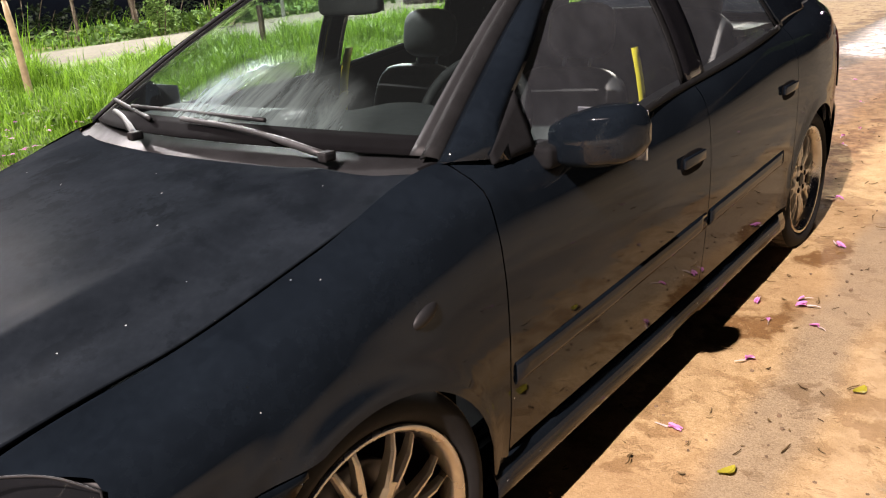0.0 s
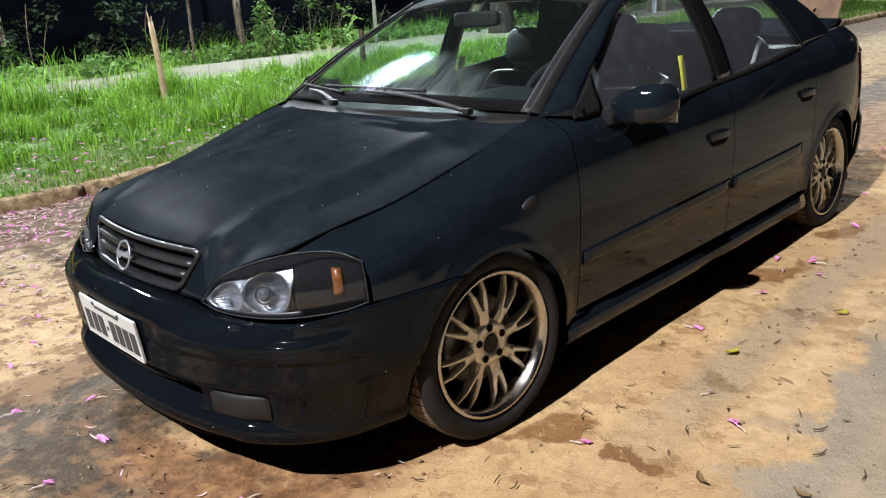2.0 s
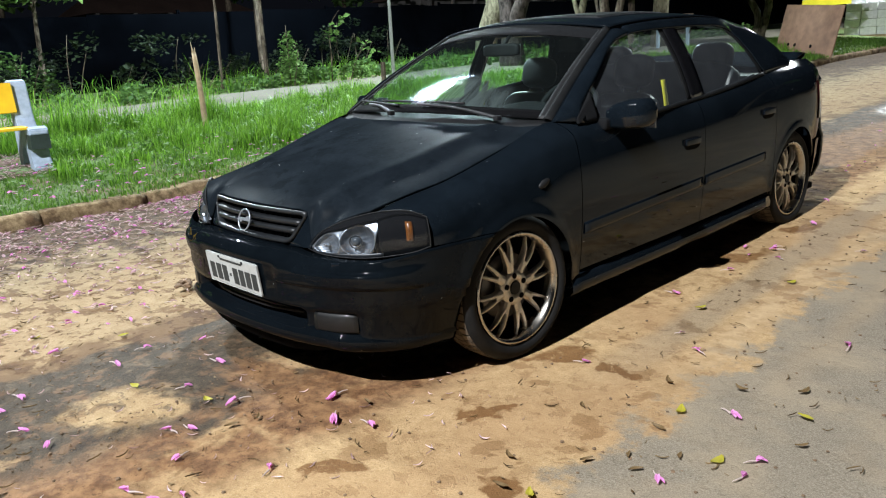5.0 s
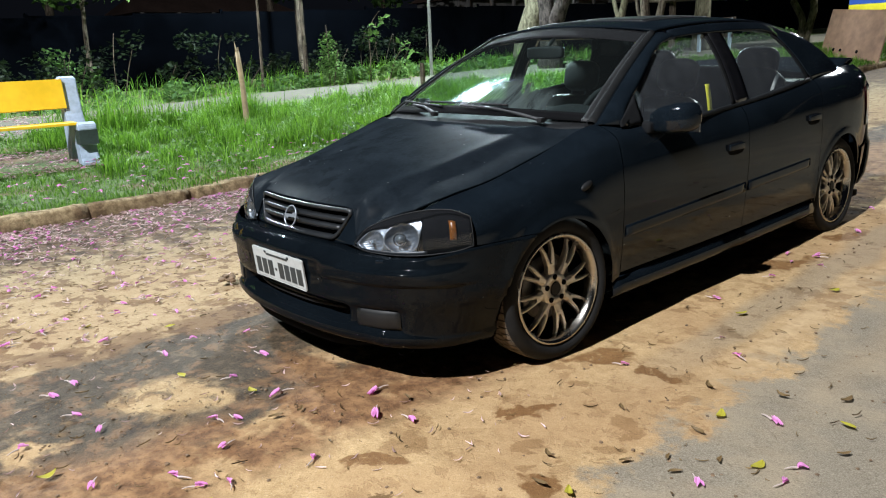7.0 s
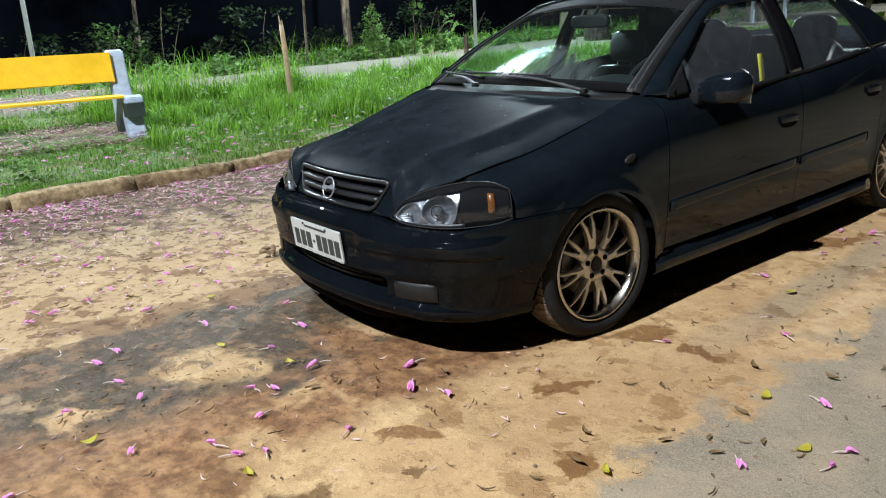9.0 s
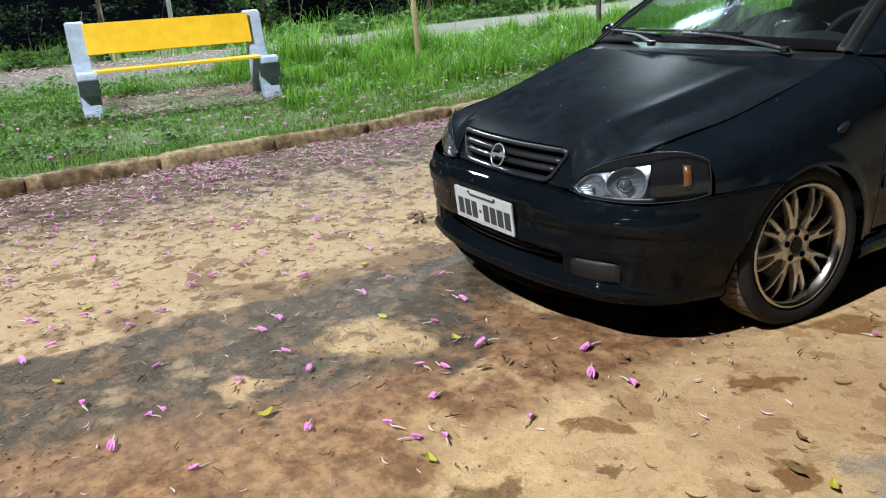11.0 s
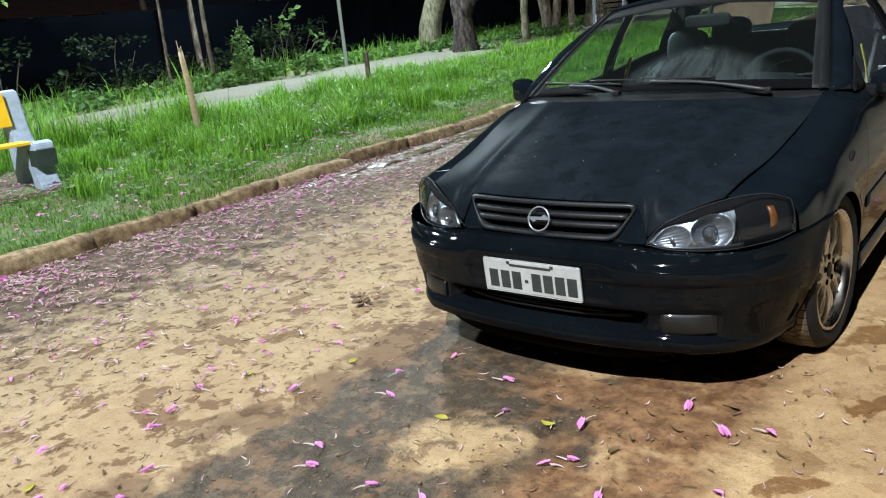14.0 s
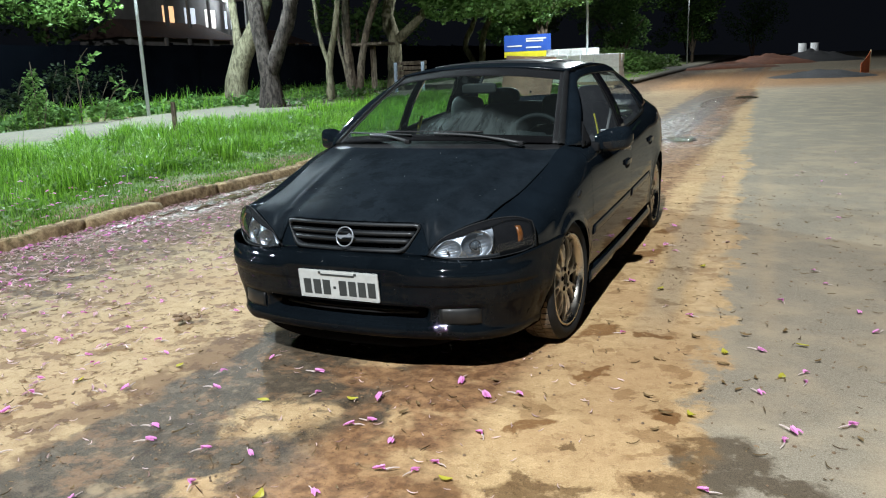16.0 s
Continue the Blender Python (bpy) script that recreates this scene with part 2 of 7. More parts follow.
M_BADGE = plain("dull_chrome_badge", (0.34, 0.37, 0.41), 0.34, metal=0.6, vary=0.1)
M_DISC = plain("brake_disc_steel", (0.16, 0.15, 0.14), 0.45, metal=0.8, vary=0.2)
M_GRILLE = plain("dark_grey_grille_paint", (0.013, 0.015, 0.0175), 0.42, metal=0.2, vary=0.2, coat=0.12)
M_GLASS = glass_mat("tinted_car_glass", (0.91, 0.97, 0.95), 0.0, 0.045)
M_SILVER = plain("silver_reflector", (0.235, 0.262, 0.295), 0.36, metal=0.92, vary=0.4, scale=34, bump=0.1)
M_LENS = glass_mat("clear_lamp_lens", (0.92, 0.95, 0.98), 0.0, 0.007)
M_AMBER = plain("amber_lens", (0.17, 0.055, 0.007), 0.35, vary=0.5, scale=60, coat=0.6)
M_SEAT = plain("grey_black_leather", (0.034, 0.041, 0.044), 0.5, vary=0.3, scale=50, bump=0.1)
M_DASH = plain("dark_grey_dashboard", (0.010, 0.011, 0.0125), 0.7, vary=0.3, scale=80, bump=0.15, spec=0.2)
M_LINING = plain("pale_grey_headlining", (0.48, 0.47, 0.44), 0.9, vary=0.15)
M_BELT = plain("yellow_webbing", (0.45, 0.40, 0.02), 0.7, vary=0.2, scale=90)
M_PLATE = plain("off_white_plate", (0.44, 0.46, 0.45), 0.45, vary=0.12, scale=40)
M_PLATE_BAR = plain("dark_plate_lettering", (0.03, 0.035, 0.035), 0.6)
M_FOG = plain("milky_fog_lens", (0.0065, 0.007, 0.0075), 0.5, vary=0.25, scale=30, coat=0.2, spec=0.3)


# ---- ground ----
def base_z(y):
    """The street climbs gently behind the car."""
    return 0.0 if y < 0.3 else 0.0245 * (y - 0.3)


def kerb_x(y):
    """Front face of the kerb."""
    return -4.19 - 0.075 * min(max(y, -4.0), 2.0) - 0.008 * max(y - 2.0, 0)


verge_rise = crv([-60, -20, -12, -9, -7.4, -6.5, -4.6], [.75, .45, .34, .31, .24, .165, .052])


def road_z(x, y):
    return base_z(y) + (-0.014 * -x if x < 0 else -0.006 * x)


def ground_z(x, y):
    if x > kerb_x(y) - 0.06:
        return road_z(x, y)
    return base_z(y) + float(verge_rise(min(x, -4.6)))


def ground_nodes(nt, co):
    sep = nt.nodes.new("ShaderNodeSeparateXYZ")
    nt.links.new(co, sep.inputs[0])
    return sep.outputs


def patch_mask(nt, co, x, y, rx, ry, turn, soft=0.25):
    """An oval patch of the ground, 1 inside, with an uneven edge from the warped coordinates."""
    mp = nt.nodes.new("ShaderNodeMapping")
    mp.vector_type = "TEXTURE"
    mp.inputs["Location"].default_value = (x, y, 0)
    mp.inputs["Rotation"].default_value = (0, 0, radians(turn))
    mp.inputs["Scale"].default_value = (rx, ry, 1e6)
    nt.links.new(co, mp.inputs["Vector"])
    ln = nt.nodes.new("ShaderNodeVectorMath")
    ln.operation = "LENGTH"
    nt.links.new(mp.outputs[0], ln.inputs[0])
    return span(nt, ln.outputs["Value"], 1 - soft, 1 + soft, 1.0, 0.0)


def union(nt, masks):
    out = masks[0]
    for m in masks[1:]:
        out = maths(nt, "MAXIMUM", out, m)
    return out


def road_mat():
    """Asphalt half buried under washed-in sand, red mud and wet dirt."""
    mat, nt, b = mat_new("sandy_road")
    co = obj_coords(nt)
    wc = warped(nt, co, 0.16, 2.6, 5)
    wf = warped(nt, wc, 0.06, 13, 5)
    ax = ground_nodes(nt, wf)
    grain = noise_tex(nt, 190, 4, 0.75, co)
    mid = noise_tex(nt, 15, 6, 0.65, co)
    big = noise_tex(nt, 1.1, 4, 0.55, co)

    def inside(value, a, b_, soft):
        return maths(nt, "MULTIPLY", span(nt, value, a - soft, a + soft), span(nt, value, b_ - soft, b_ + soft, 1.0, 0.0))
    # kinds of ground
    sand = mixc(nt, span(nt, mid, 0.3, 0.7), (0.490, 0.333, 0.170), (0.655, 0.466, 0.252))
    sand = mixc(nt, span(nt, grain, 0.25, 0.8), mixc(nt, 1.0, sand, (0.60, 0.57, 0.52), "MULTIPLY"), sand)
    sand = mixc(nt, maths(nt, "MULTIPLY", span(nt, noise_tex(nt, 48, 5, 0.75, co), 0.58, 0.66), 0.55), sand, (0.17, 0.105, 0.055))
    sand = mixc(nt, maths(nt, "MULTIPLY", span(nt, noise_tex(nt, 95, 3, 0.7, wc), 0.62, 0.70), 0.5), sand, (0.66, 0.53, 0.36))
    sand = mixc(nt, span(nt, big, 0.40, 0.66), sand, mixc(nt, 0.55, sand, (0.36, 0.22, 0.11)))
    sand = mixc(nt, span(nt, ax[0], -2.8, -1.4, 0.7, 0.0), sand, mixc(nt, 1.0, sand, (0.78, 0.865, 0.94), "MULTIPLY"))
    sand = mixc(nt, span(nt, ax[0], -0.6, 0.7, 1.0, 0.0), sand, mixc(nt, 1.0, sand, (0.775, 0.815, 0.90), "MULTIPLY"))
    asph = mixc(nt, span(nt, grain, 0.3, 0.8), (0.172, 0.145, 0.106), (0.360, 0.311, 0.238))
    asph = mixc(nt, maths(nt, "MULTIPLY", span(nt, noise_tex(nt, 60, 5, 0.75, co), 0.56, 0.66), 0.5), asph, (0.085, 0.070, 0.052))
    asph = mixc(nt, span(nt, noise_tex(nt, 2.3, 5, 0.6, co), 0.42, 0.66), asph, mixc(nt, 0.45, asph, (0.40, 0.315, 0.205)))
    mud = mixc(nt, span(nt, mid, 0.32, 0.68), (0.125, 0.064, 0.032), (0.30, 0.168, 0.080))
    mud = mixc(nt, maths(nt, "MULTIPLY", span(nt, noise_tex(nt, 42, 6, 0.75, co), 0.56, 0.64), 0.6), mud, (0.055, 0.030, 0.017))
    dirt = mixc(nt, span(nt, grain, 0.3, 0.78), (0.024, 0.0176, 0.0112), (0.118, 0.088, 0.058))
    dirt = mixc(nt, span(nt, noise_tex(nt, 13, 6, 0.7, wc), 0.50, 0.62), dirt, mixc(nt, 0.38, dirt, (0.19, 0.145, 0.095)))
    dirt = mixc(nt, span(nt, noise_tex(nt, 7.5, 6, 0.7, wc), 0.50, 0.62), dirt, mixc(nt, 0.7, dirt, (0.20, 0.115, 0.06)))
    dirt = mixc(nt, span(nt, noise_tex(nt, 3.0, 5, 0.65, co), 0.55, 0.68), dirt, mixc(nt, 0.55, dirt, (0.36, 0.26, 0.15)))
    litter = mixc(nt, span(nt, mid, 0.35, 0.65), (0.040, 0.027, 0.019), (0.145, 0.098, 0.066))
    # strips that run along the street
    ragged = maths(nt, "MULTIPLY", maths(nt, "SUBTRACT", noise_tex(nt, 3.0, 6, 0.7, co), 0.5), 0.9)
    right = span(nt, maths(nt, "ADD", maths(nt, "ADD", ax[0], ragged), maths(nt, "MULTIPLY", ax[1], 0.03)), 1.43, 1.55)
    col = mixc(nt, right, sand, asph)
    # sand swept into lines along the wheel tracks of the lane
    line = maths(nt, "ADD", maths(nt, "ADD", ground_nodes(nt, wc)[0], maths(nt, "MULTIPLY", ax[1], 0.022)), maths(nt, "MULTIPLY", maths(nt, "SUBTRACT", noise_tex(nt, 1.6, 3, 0.5, co), 0.5), 0.10))
    ahead = maths(nt, "MULTIPLY", span(nt, ax[1], -0.2, 0.8), span(nt, ax[1], 3.5, 7.5, 1.0, 0.12))
    lines = maths(nt, "MAXIMUM", maths(nt, "MULTIPLY", inside(line, 1.34, 1.46, 0.05), 0.85), maths(nt, "MULTIPLY", inside(line, 1.66, 1.76, 0.06), 0.22))
    col = mixc(nt, maths(nt, "MULTIPLY", inside(line, 1.10, 1.30, 0.05), maths(nt, "MULTIPLY", ahead, 0.55)), col, asph)
    col = mixc(nt, maths(nt, "MULTIPLY", lines, ahead), col, mixc(nt, span(nt, mid, 0.3, 0.7), (0.40, 0.275, 0.145), (0.52, 0.375, 0.215)))
    damp = maths(nt, "MULTIPLY", union(nt, [patch_mask(nt, warped(nt, warped(nt, co, 0.30, 5.5, 5), 0.10, 19, 4), *p, 0.16) for p in DAMP_ASPHALT]), span(nt, noise_tex(nt, 14, 5, 0.65, co), 0.30, 0.46, 0.3, 1.0))
    col = mixc(nt, damp, col, mixc(nt, 1.0, col, (0.40, 0.36, 0.32), "MULTIPLY"))
    wavy = maths(nt, "ADD", ax[0], maths(nt, "MULTIPLY", maths(nt, "SUBTRACT", noise_tex(nt, 5.0, 5, 0.65, co), 0.5), 0.30))
    strip = inside(wavy, -0.66, 0.42, 0.03)
    stain = maths(nt, "MULTIPLY", inside(wavy, -0.90, -0.58, 0.05), span(nt, noise_tex(nt, 3.5, 4, 0.6, wc), 0.42, 0.56))
    col = mixc(nt, maths(nt, "MULTIPLY", stain, 0.75), col, (0.13, 0.075, 0.042))
    fade_red = noise_tex(nt, 3.2, 5, 0.6, wc)
    red = maths(nt, "MULTIPLY", inside(ax[0], 0.28, 0.76, 0.09), span(nt, fade_red, 0.36, 0.50))
    red = maths(nt, "MAXIMUM", red, maths(nt, "MULTIPLY", union(nt, [patch_mask(nt, wf, *p) for p in MUD_PATCHES]), 0.85))
    wp = warped(nt, warped(nt, co, 0.34, 4.5, 5), 0.10, 17, 4)
    islands = maths(nt, "MULTIPLY", union(nt, [patch_mask(nt, wp, *p, 0.3) for p in SAND_PATCHES]), span(nt, noise_tex(nt, 11, 6, 0.7, wf), 0.36, 0.50, 0.25, 1.0))
    worn = span(nt, noise_tex(nt, 2.0, 6, 0.62, wc), 0.60, 0.68)
    dmask = maths(nt, "MULTIPLY", strip, maths(nt, "SUBTRACT", 1.0, maths(nt, "MAXIMUM", islands, maths(nt, "MULTIPLY", worn, 0.7))))
    dmask = maths(nt, "MAXIMUM", dmask, union(nt, [patch_mask(nt, wp, *p, 0.15) for p in DARK_PATCHES]))
    col = mixc(nt, dmask, col, dirt)
    col = mixc(nt, red, col, mud)
    edge = maths(nt, "MULTIPLY", span(nt, maths(nt, "ADD", ax[0], maths(nt, "MULTIPLY", span(nt, noise_tex(nt, 4.5, 5, 0.7, wc), 0.2, 0.8), -1.5)), -3.95, -3.1, 1.0, 0.0), 0.9)
    col = mixc(nt, edge, col, litter)
    # damp blots in the sand, and dark prints painted as leaf shadows
    spots = span(nt, noise_tex(nt, 4.0, 5, 0.60, wc), 0.575, 0.61)
    shade_prints = maths(nt, "MAXIMUM", span(nt, noise_tex(nt, 9.0, 5, 0.64, wf), 0.560, 0.60), maths(nt, "MULTIPLY", span(nt, noise_tex(nt, 26.0, 4, 0.65, wf), 0.60, 0.66), 0.75))
    leftness = span(nt, ax[0], -0.9, -0.5, 1.0, 0.30)
    wet = maths(nt, "MAXIMUM", maths(nt, "MULTIPLY", maths(nt, "MULTIPLY", spots, 0.85), span(nt, ax[0], -0.9, -0.5, 1.0, 0.65)), maths(nt, "MULTIPLY", shade_prints, leftness))
    wet = maths(nt, "MAXIMUM", wet, maths(nt, "MULTIPLY", union(nt, [patch_mask(nt, wp, *p, 0.2) for p in BLOTS]), span(nt, noise_tex(nt, 17, 5, 0.7, wf), 0.30, 0.46, 0.3, 1.0)))
    wet = maths(nt, "MULTIPLY", wet, maths(nt, "SUBTRACT", 1.0, maths(nt, "MULTIPLY", right, 0.8)))
    wet = maths(nt, "MULTIPLY", wet, 0.92)
    col = mixc(nt, wet, col, mixc(nt, 1.0, col, (0.42, 0.31, 0.22), "MULTIPLY"))
    nt.links.new(col, b.inputs["Base Color"])
    ro = maths(nt, "SUBTRACT", 0.95, maths(nt, "MULTIPLY", maths(nt, "MAXIMUM", dmask, wet), 0.22))
    pud = union(nt, [patch_mask(nt, wf, *p) for p in WET_PATCHES])
    ro = maths(nt, "SUBTRACT", ro, maths(nt, "MULTIPLY", maths(nt, "MULTIPLY", pud, span(nt, mid, 0.42, 0.55)), 0.5))
    nt.links.new(ro, b.inputs["Roughness"])
    b.inputs["Specular IOR Level"].default_value = 0.18
    h = maths(nt, "ADD", maths(nt, "MULTIPLY", grain, 0.35), mid)
    h = maths(nt, "SUBTRACT", h, maths(nt, "MULTIPLY", shade_prints, maths(nt, "MULTIPLY", leftness, 0.9)))
    add_bump(nt, b, h, 0.5, 0.014)
    return mat


# centre, half sizes, turn, softness of the edge
DAMP_ASPHALT = [(1.60, -1.06, 0.17, 0.20, 20), (1.76, -1.17, 0.16, 0.07, 0), (1.50, -1.30, 0.13, 0.08, 0), (1.10, -1.45, 0.16, 0.07, 10), (1.13, -1.12, 0.05, 0.03, 0)]
DARK_PATCHES = [(0.1, 9.5, 0.75, 4.6, -2), (0.1, 18, 0.8, 5.5, -3)]
MUD_PATCHES = [(0.15, -0.80, 0.17, 0.12, 0), (0.3, 6.4, 0.5, 2.2, -3), (-0.5, 33, 7.5, 9, 0), (0.50, -2.35, 0.42, 0.95, -6), (0.85, -1.75, 0.16, 0.28, 20)]
SAND_PATCHES = [(0.02, -1.32, 0.20, 0.17, 30), (0.08, -1.82, 0.10, 0.08, 10), (0.16, -0.62, 0.16, 0.10, 10), (-0.2, -3.1, 0.2, 0.15, 10)]
BLOTS = [(1.21, 0.12, 0.07, 0.045, 20), (0.95, 0.10, 0.13, 0.07, 50), (1.02, -0.50, 0.09, 0.04, 20), (1.41, -0.79, 0.05, 0.04, 0), (0.92, -1.05, 0.08, 0.05, 40), (0.92, 1.74, 0.22, 0.10, 75), (0.95, 2.5, 0.06, 0.18, 0)]
WET_PATCHES = [(-4.0, 4.0, 0.35, 2.6, 0), (0.2, 8.7, 0.65, 0.9, 0), (0.15, 12.0, 0.65, 3.6, -2), (0.3, 17.5, 0.6, 3.0, -3)]
M_ROAD = road_mat()


def verge_mat():
    """Dark soil with moss and dead leaves under the grass."""
    mat, nt, b = mat_new("verge_soil")
    co = obj_coords(nt)
    a, c, g = noise_tex(nt, 1.3, 5, 0.6, co), noise_tex(nt, 18, 5, 0.65, co), noise_tex(nt, 90, 3, 0.6, co)
    col = mixc(nt, span(nt, c, 0.35, 0.65), (0.045, 0.075, 0.02), (0.11, 0.16, 0.045))
    col = mixc(nt, span(nt, a, 0.5, 0.68), col, (0.12, 0.075, 0.04))
    ax = ground_nodes(nt, warped(nt, co, 0.5, 2.2, 4))
    bare = maths(nt, "MULTIPLY", span(nt, ax[0], -5.0, -4.75), span(nt, ax[1], 0.2, 1.2))
    col = mixc(nt, bare, col, mixc(nt, span(nt, c, 0.35, 0.65), (0.085, 0.05, 0.028), (0.19, 0.12, 0.065)))
    nt.links.new(col, b.inputs["Base Color"])
    b.inputs["Roughness"].default_value = 0.95
    add_bump(nt, b, maths(nt, "ADD", c, maths(nt, "MULTIPLY", g, 0.4)), 0.6, 0.03)
    return mat


M_VERGE = verge_mat()
M_PATH = plain("worn_pale_path", (0.098, 0.090, 0.066), 0.95, vary=0.3, scale=14, bump=0.3)


def bark_mat(name, dark, light, depth):
    """Furrowed bark: grain drawn out along the trunk, with lichen stains."""
    mat, nt, b = mat_new(name)
    mp = nt.nodes.new("ShaderNodeMapping")
    mp.inputs["Scale"].default_value = (1, 1, 0.28)
    nt.links.new(obj_coords(nt), mp.inputs["Vector"])
    furrow = noise_tex(nt, 16, 6, 0.66, mp.outputs[0], 0.5)
    knots = noise_tex(nt, 3.2, 5, 0.6, obj_coords(nt))
    col = mixc(nt, span(nt, furrow, 0.36, 0.62), dark, light)
    col = mixc(nt, span(nt, knots, 0.50, 0.66, 0.0, 0.75), col, mixc(nt, 1.0, col, (0.42, 0.42, 0.38), "MULTIPLY"))
    nt.links.new(col, b.inputs["Base Color"])
    b.inputs["Roughness"].default_value = 0.95
    b.inputs["Specular IOR Level"].default_value = 0.15
    add_bump(nt, b, maths(nt, "ADD", furrow, knots), 0.8, depth)
    return mat


M_BARK = bark_mat("grey_brown_bark", (0.045, 0.034, 0.025), (0.135, 0.108, 0.080), 0.05)
M_BARK_DARK = bark_mat("dark_furrowed_bark", (0.014, 0.011, 0.010), (0.060, 0.049, 0.042), 0.08)
M_BARK_PALE = bark_mat("pale_stained_bark", (0.070, 0.062, 0.040), (0.175, 0.160, 0.105), 0.04)
M_WOOD = plain("weathered_stake_wood", (0.36, 0.27, 0.16), 0.85, vary=0.3, scale=20, bump=0.4)
M_POLE = plain("grey_painted_steel", (0.42, 0.45, 0.46), 0.5, vary=0.15, scale=20)
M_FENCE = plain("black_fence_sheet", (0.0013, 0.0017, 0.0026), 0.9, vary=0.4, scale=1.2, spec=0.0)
M_BENCH_END = plain("pale_blue_concrete", (0.34, 0.42, 0.53), 0.75, vary=0.22, scale=18, bump=0.25)
M_BENCH_DARK = plain("dark_green_paint", (0.025, 0.04, 0.035), 0.6, vary=0.3)
M_YELLOW = plain("yellow_board_paint", (0.80, 0.50, 0.012), 0.5, vary=0.12, scale=10)


def leaf_mat(name, a, c, trans=0.35):
    """Leaves whose green varies from one to the next."""
    mat, nt, b = mat_new(name)
    gi = nt.nodes.new("ShaderNodeNewGeometry").outputs["Random Per Island"]
    nt.links.new(mixc(nt, gi, a, c), b.inputs["Base Color"])
    b.inputs["Roughness"].default_value = 0.5
    b.inputs["Specular IOR Level"].default_value = 0.2
    tl = nt.nodes.new("ShaderNodeBsdfTranslucent")
    nt.links.new(mixc(nt, gi, a, c), tl.inputs["Color"])
    mx = nt.nodes.new("ShaderNodeMixShader")
    mx.inputs[0].default_value = trans
    nt.links.new(b.outputs[0], mx.inputs[1])
    nt.links.new(tl.outputs[0], mx.inputs[2])
    nt.links.new(mx.outputs[0], nt.nodes["Material Output"].inputs["Surface"])
    return mat


M_GRASS = leaf_mat("fresh_grass", (0.032, 0.10, 0.007), (0.21, 0.42, 0.04))
M_TURF = leaf_mat("short_turf", (0.032, 0.095, 0.010), (0.15, 0.29, 0.035))
M_LEAF = leaf_mat("tree_leaves", (0.035, 0.085, 0.02), (0.11, 0.20, 0.055))
# darker copy of the tree leaves, with the poor light put into its colour
M_LEAF_SHADED = leaf_mat("dull_dark_leaves", (0.006, 0.012, 0.005), (0.020, 0.034, 0.014))
M_LEAF_LIGHT = leaf_mat("young_leaves", (0.05, 0.115, 0.022), (0.16, 0.27, 0.075))
M_PETAL = leaf_mat("magenta_petals", (0.56, 0.10, 0.42), (0.82, 0.38, 0.70), 0.25)
M_PETAL_OLD = leaf_mat("faded_petals", (0.30, 0.15, 0.17), (0.72, 0.50, 0.56), 0.2)
M_LEAF_DEAD = leaf_mat("dry_leaves", (0.07, 0.042, 0.02), (0.25, 0.17, 0.08), 0.2)
M_LEAF_YELLOW = leaf_mat("yellow_leaves", (0.26, 0.25, 0.03), (0.50, 0.44, 0.05), 0.2)

# road sheet: fine near the car, coarse further off; it reaches the horizon
def spaced(parts):
    out = []
    for a, c, n in parts:
        out += list(np.linspace(a, c, n, endpoint=False))
    return out + [parts[-1][1]]


gx = spaced([(-4.25, 3.6, 130), (3.6, 12, 16), (12, 400, 10)])
gy = spaced([(-400, -14, 8), (-14, -3.2, 40), (-3.2, 4.5, 130), (4.5, 16, 60), (16, 60, 30), (60, 500, 8)])
verts = []
for y in gy:
    for i, x in enumerate(gx):
        xx = kerb_x(y) - 0.02 if i == 0 else x
        h = 0.0
        if -4.0 < y < 16 and x < 3.6:
            h = 0.010 * noise.fractal((xx * 2.2, y * 2.2, 0), 1.0, 2.0, 3) + 0.006 * max(0, noise.noise((xx * 6, y * 6, 3)) - .15) * (1.5 if xx < -1 else .6)
        verts.append((xx, y, road_z(min(xx, 12), min(max(y, -30), 120)) + h))
nx = len(gx)
faces = [(j * nx + i, j * nx + i + 1, (j + 1) * nx + i + 1, (j + 1) * nx + i) for j in range(len(gy) - 1) for i in range(nx - 1)]
road = tagged(add_mesh("road", verts, faces, M_ROAD), "asphalt road half buried under sand, red mud and wet dirt", "road", kind="structure")

# verge sheet behind the kerb
vx = [-400, -150, -60, -40, -28] + list(np.linspace(-20, -4.6, 52)) + [-4.5]
vy = spaced([(-400, -14, 8), (-14, 22, 110), (22, 60, 20), (60, 500, 8)])
verts = []
for y in vy:
    for i, x in enumerate(vx):
        xx = kerb_x(y) - .09 if i == len(vx) - 1 else min(x, kerb_x(y) - .15)
        h = 0.03 * noise.fractal((xx * .9, y * .9, 5), 1.0, 2.0, 3) if i < len(vx) - 2 else 0
        verts.append((xx, y, base_z(min(max(y, -30), 120)) + float(verge_rise(min(xx, -4.6))) + h - (0.05 if i == len(vx) - 1 else 0)))
nx = len(vx)
faces = [(j * nx + i, j * nx + i + 1, (j + 1) * nx + i + 1, (j + 1) * nx + i) for j in range(len(vy) - 1) for i in range(nx - 1)]
tagged(add_mesh("ground", verts, faces, M_VERGE), "grassy verge with dark soil beside the road", "ground", kind="structure")

# footpath
def path_mid(y):
    return -10.45 - 0.035 * (y - 8)


def path_edge(y):
    """Width of the path towards the road: broad before the bench, narrow where the long grass has grown in."""
    return float(np.interp(y, [-2, 0.2, 2.2, 4.5, 6.5, 9], [1.6, 1.4, 0.15, 0.25, 0.9, 1.35]))


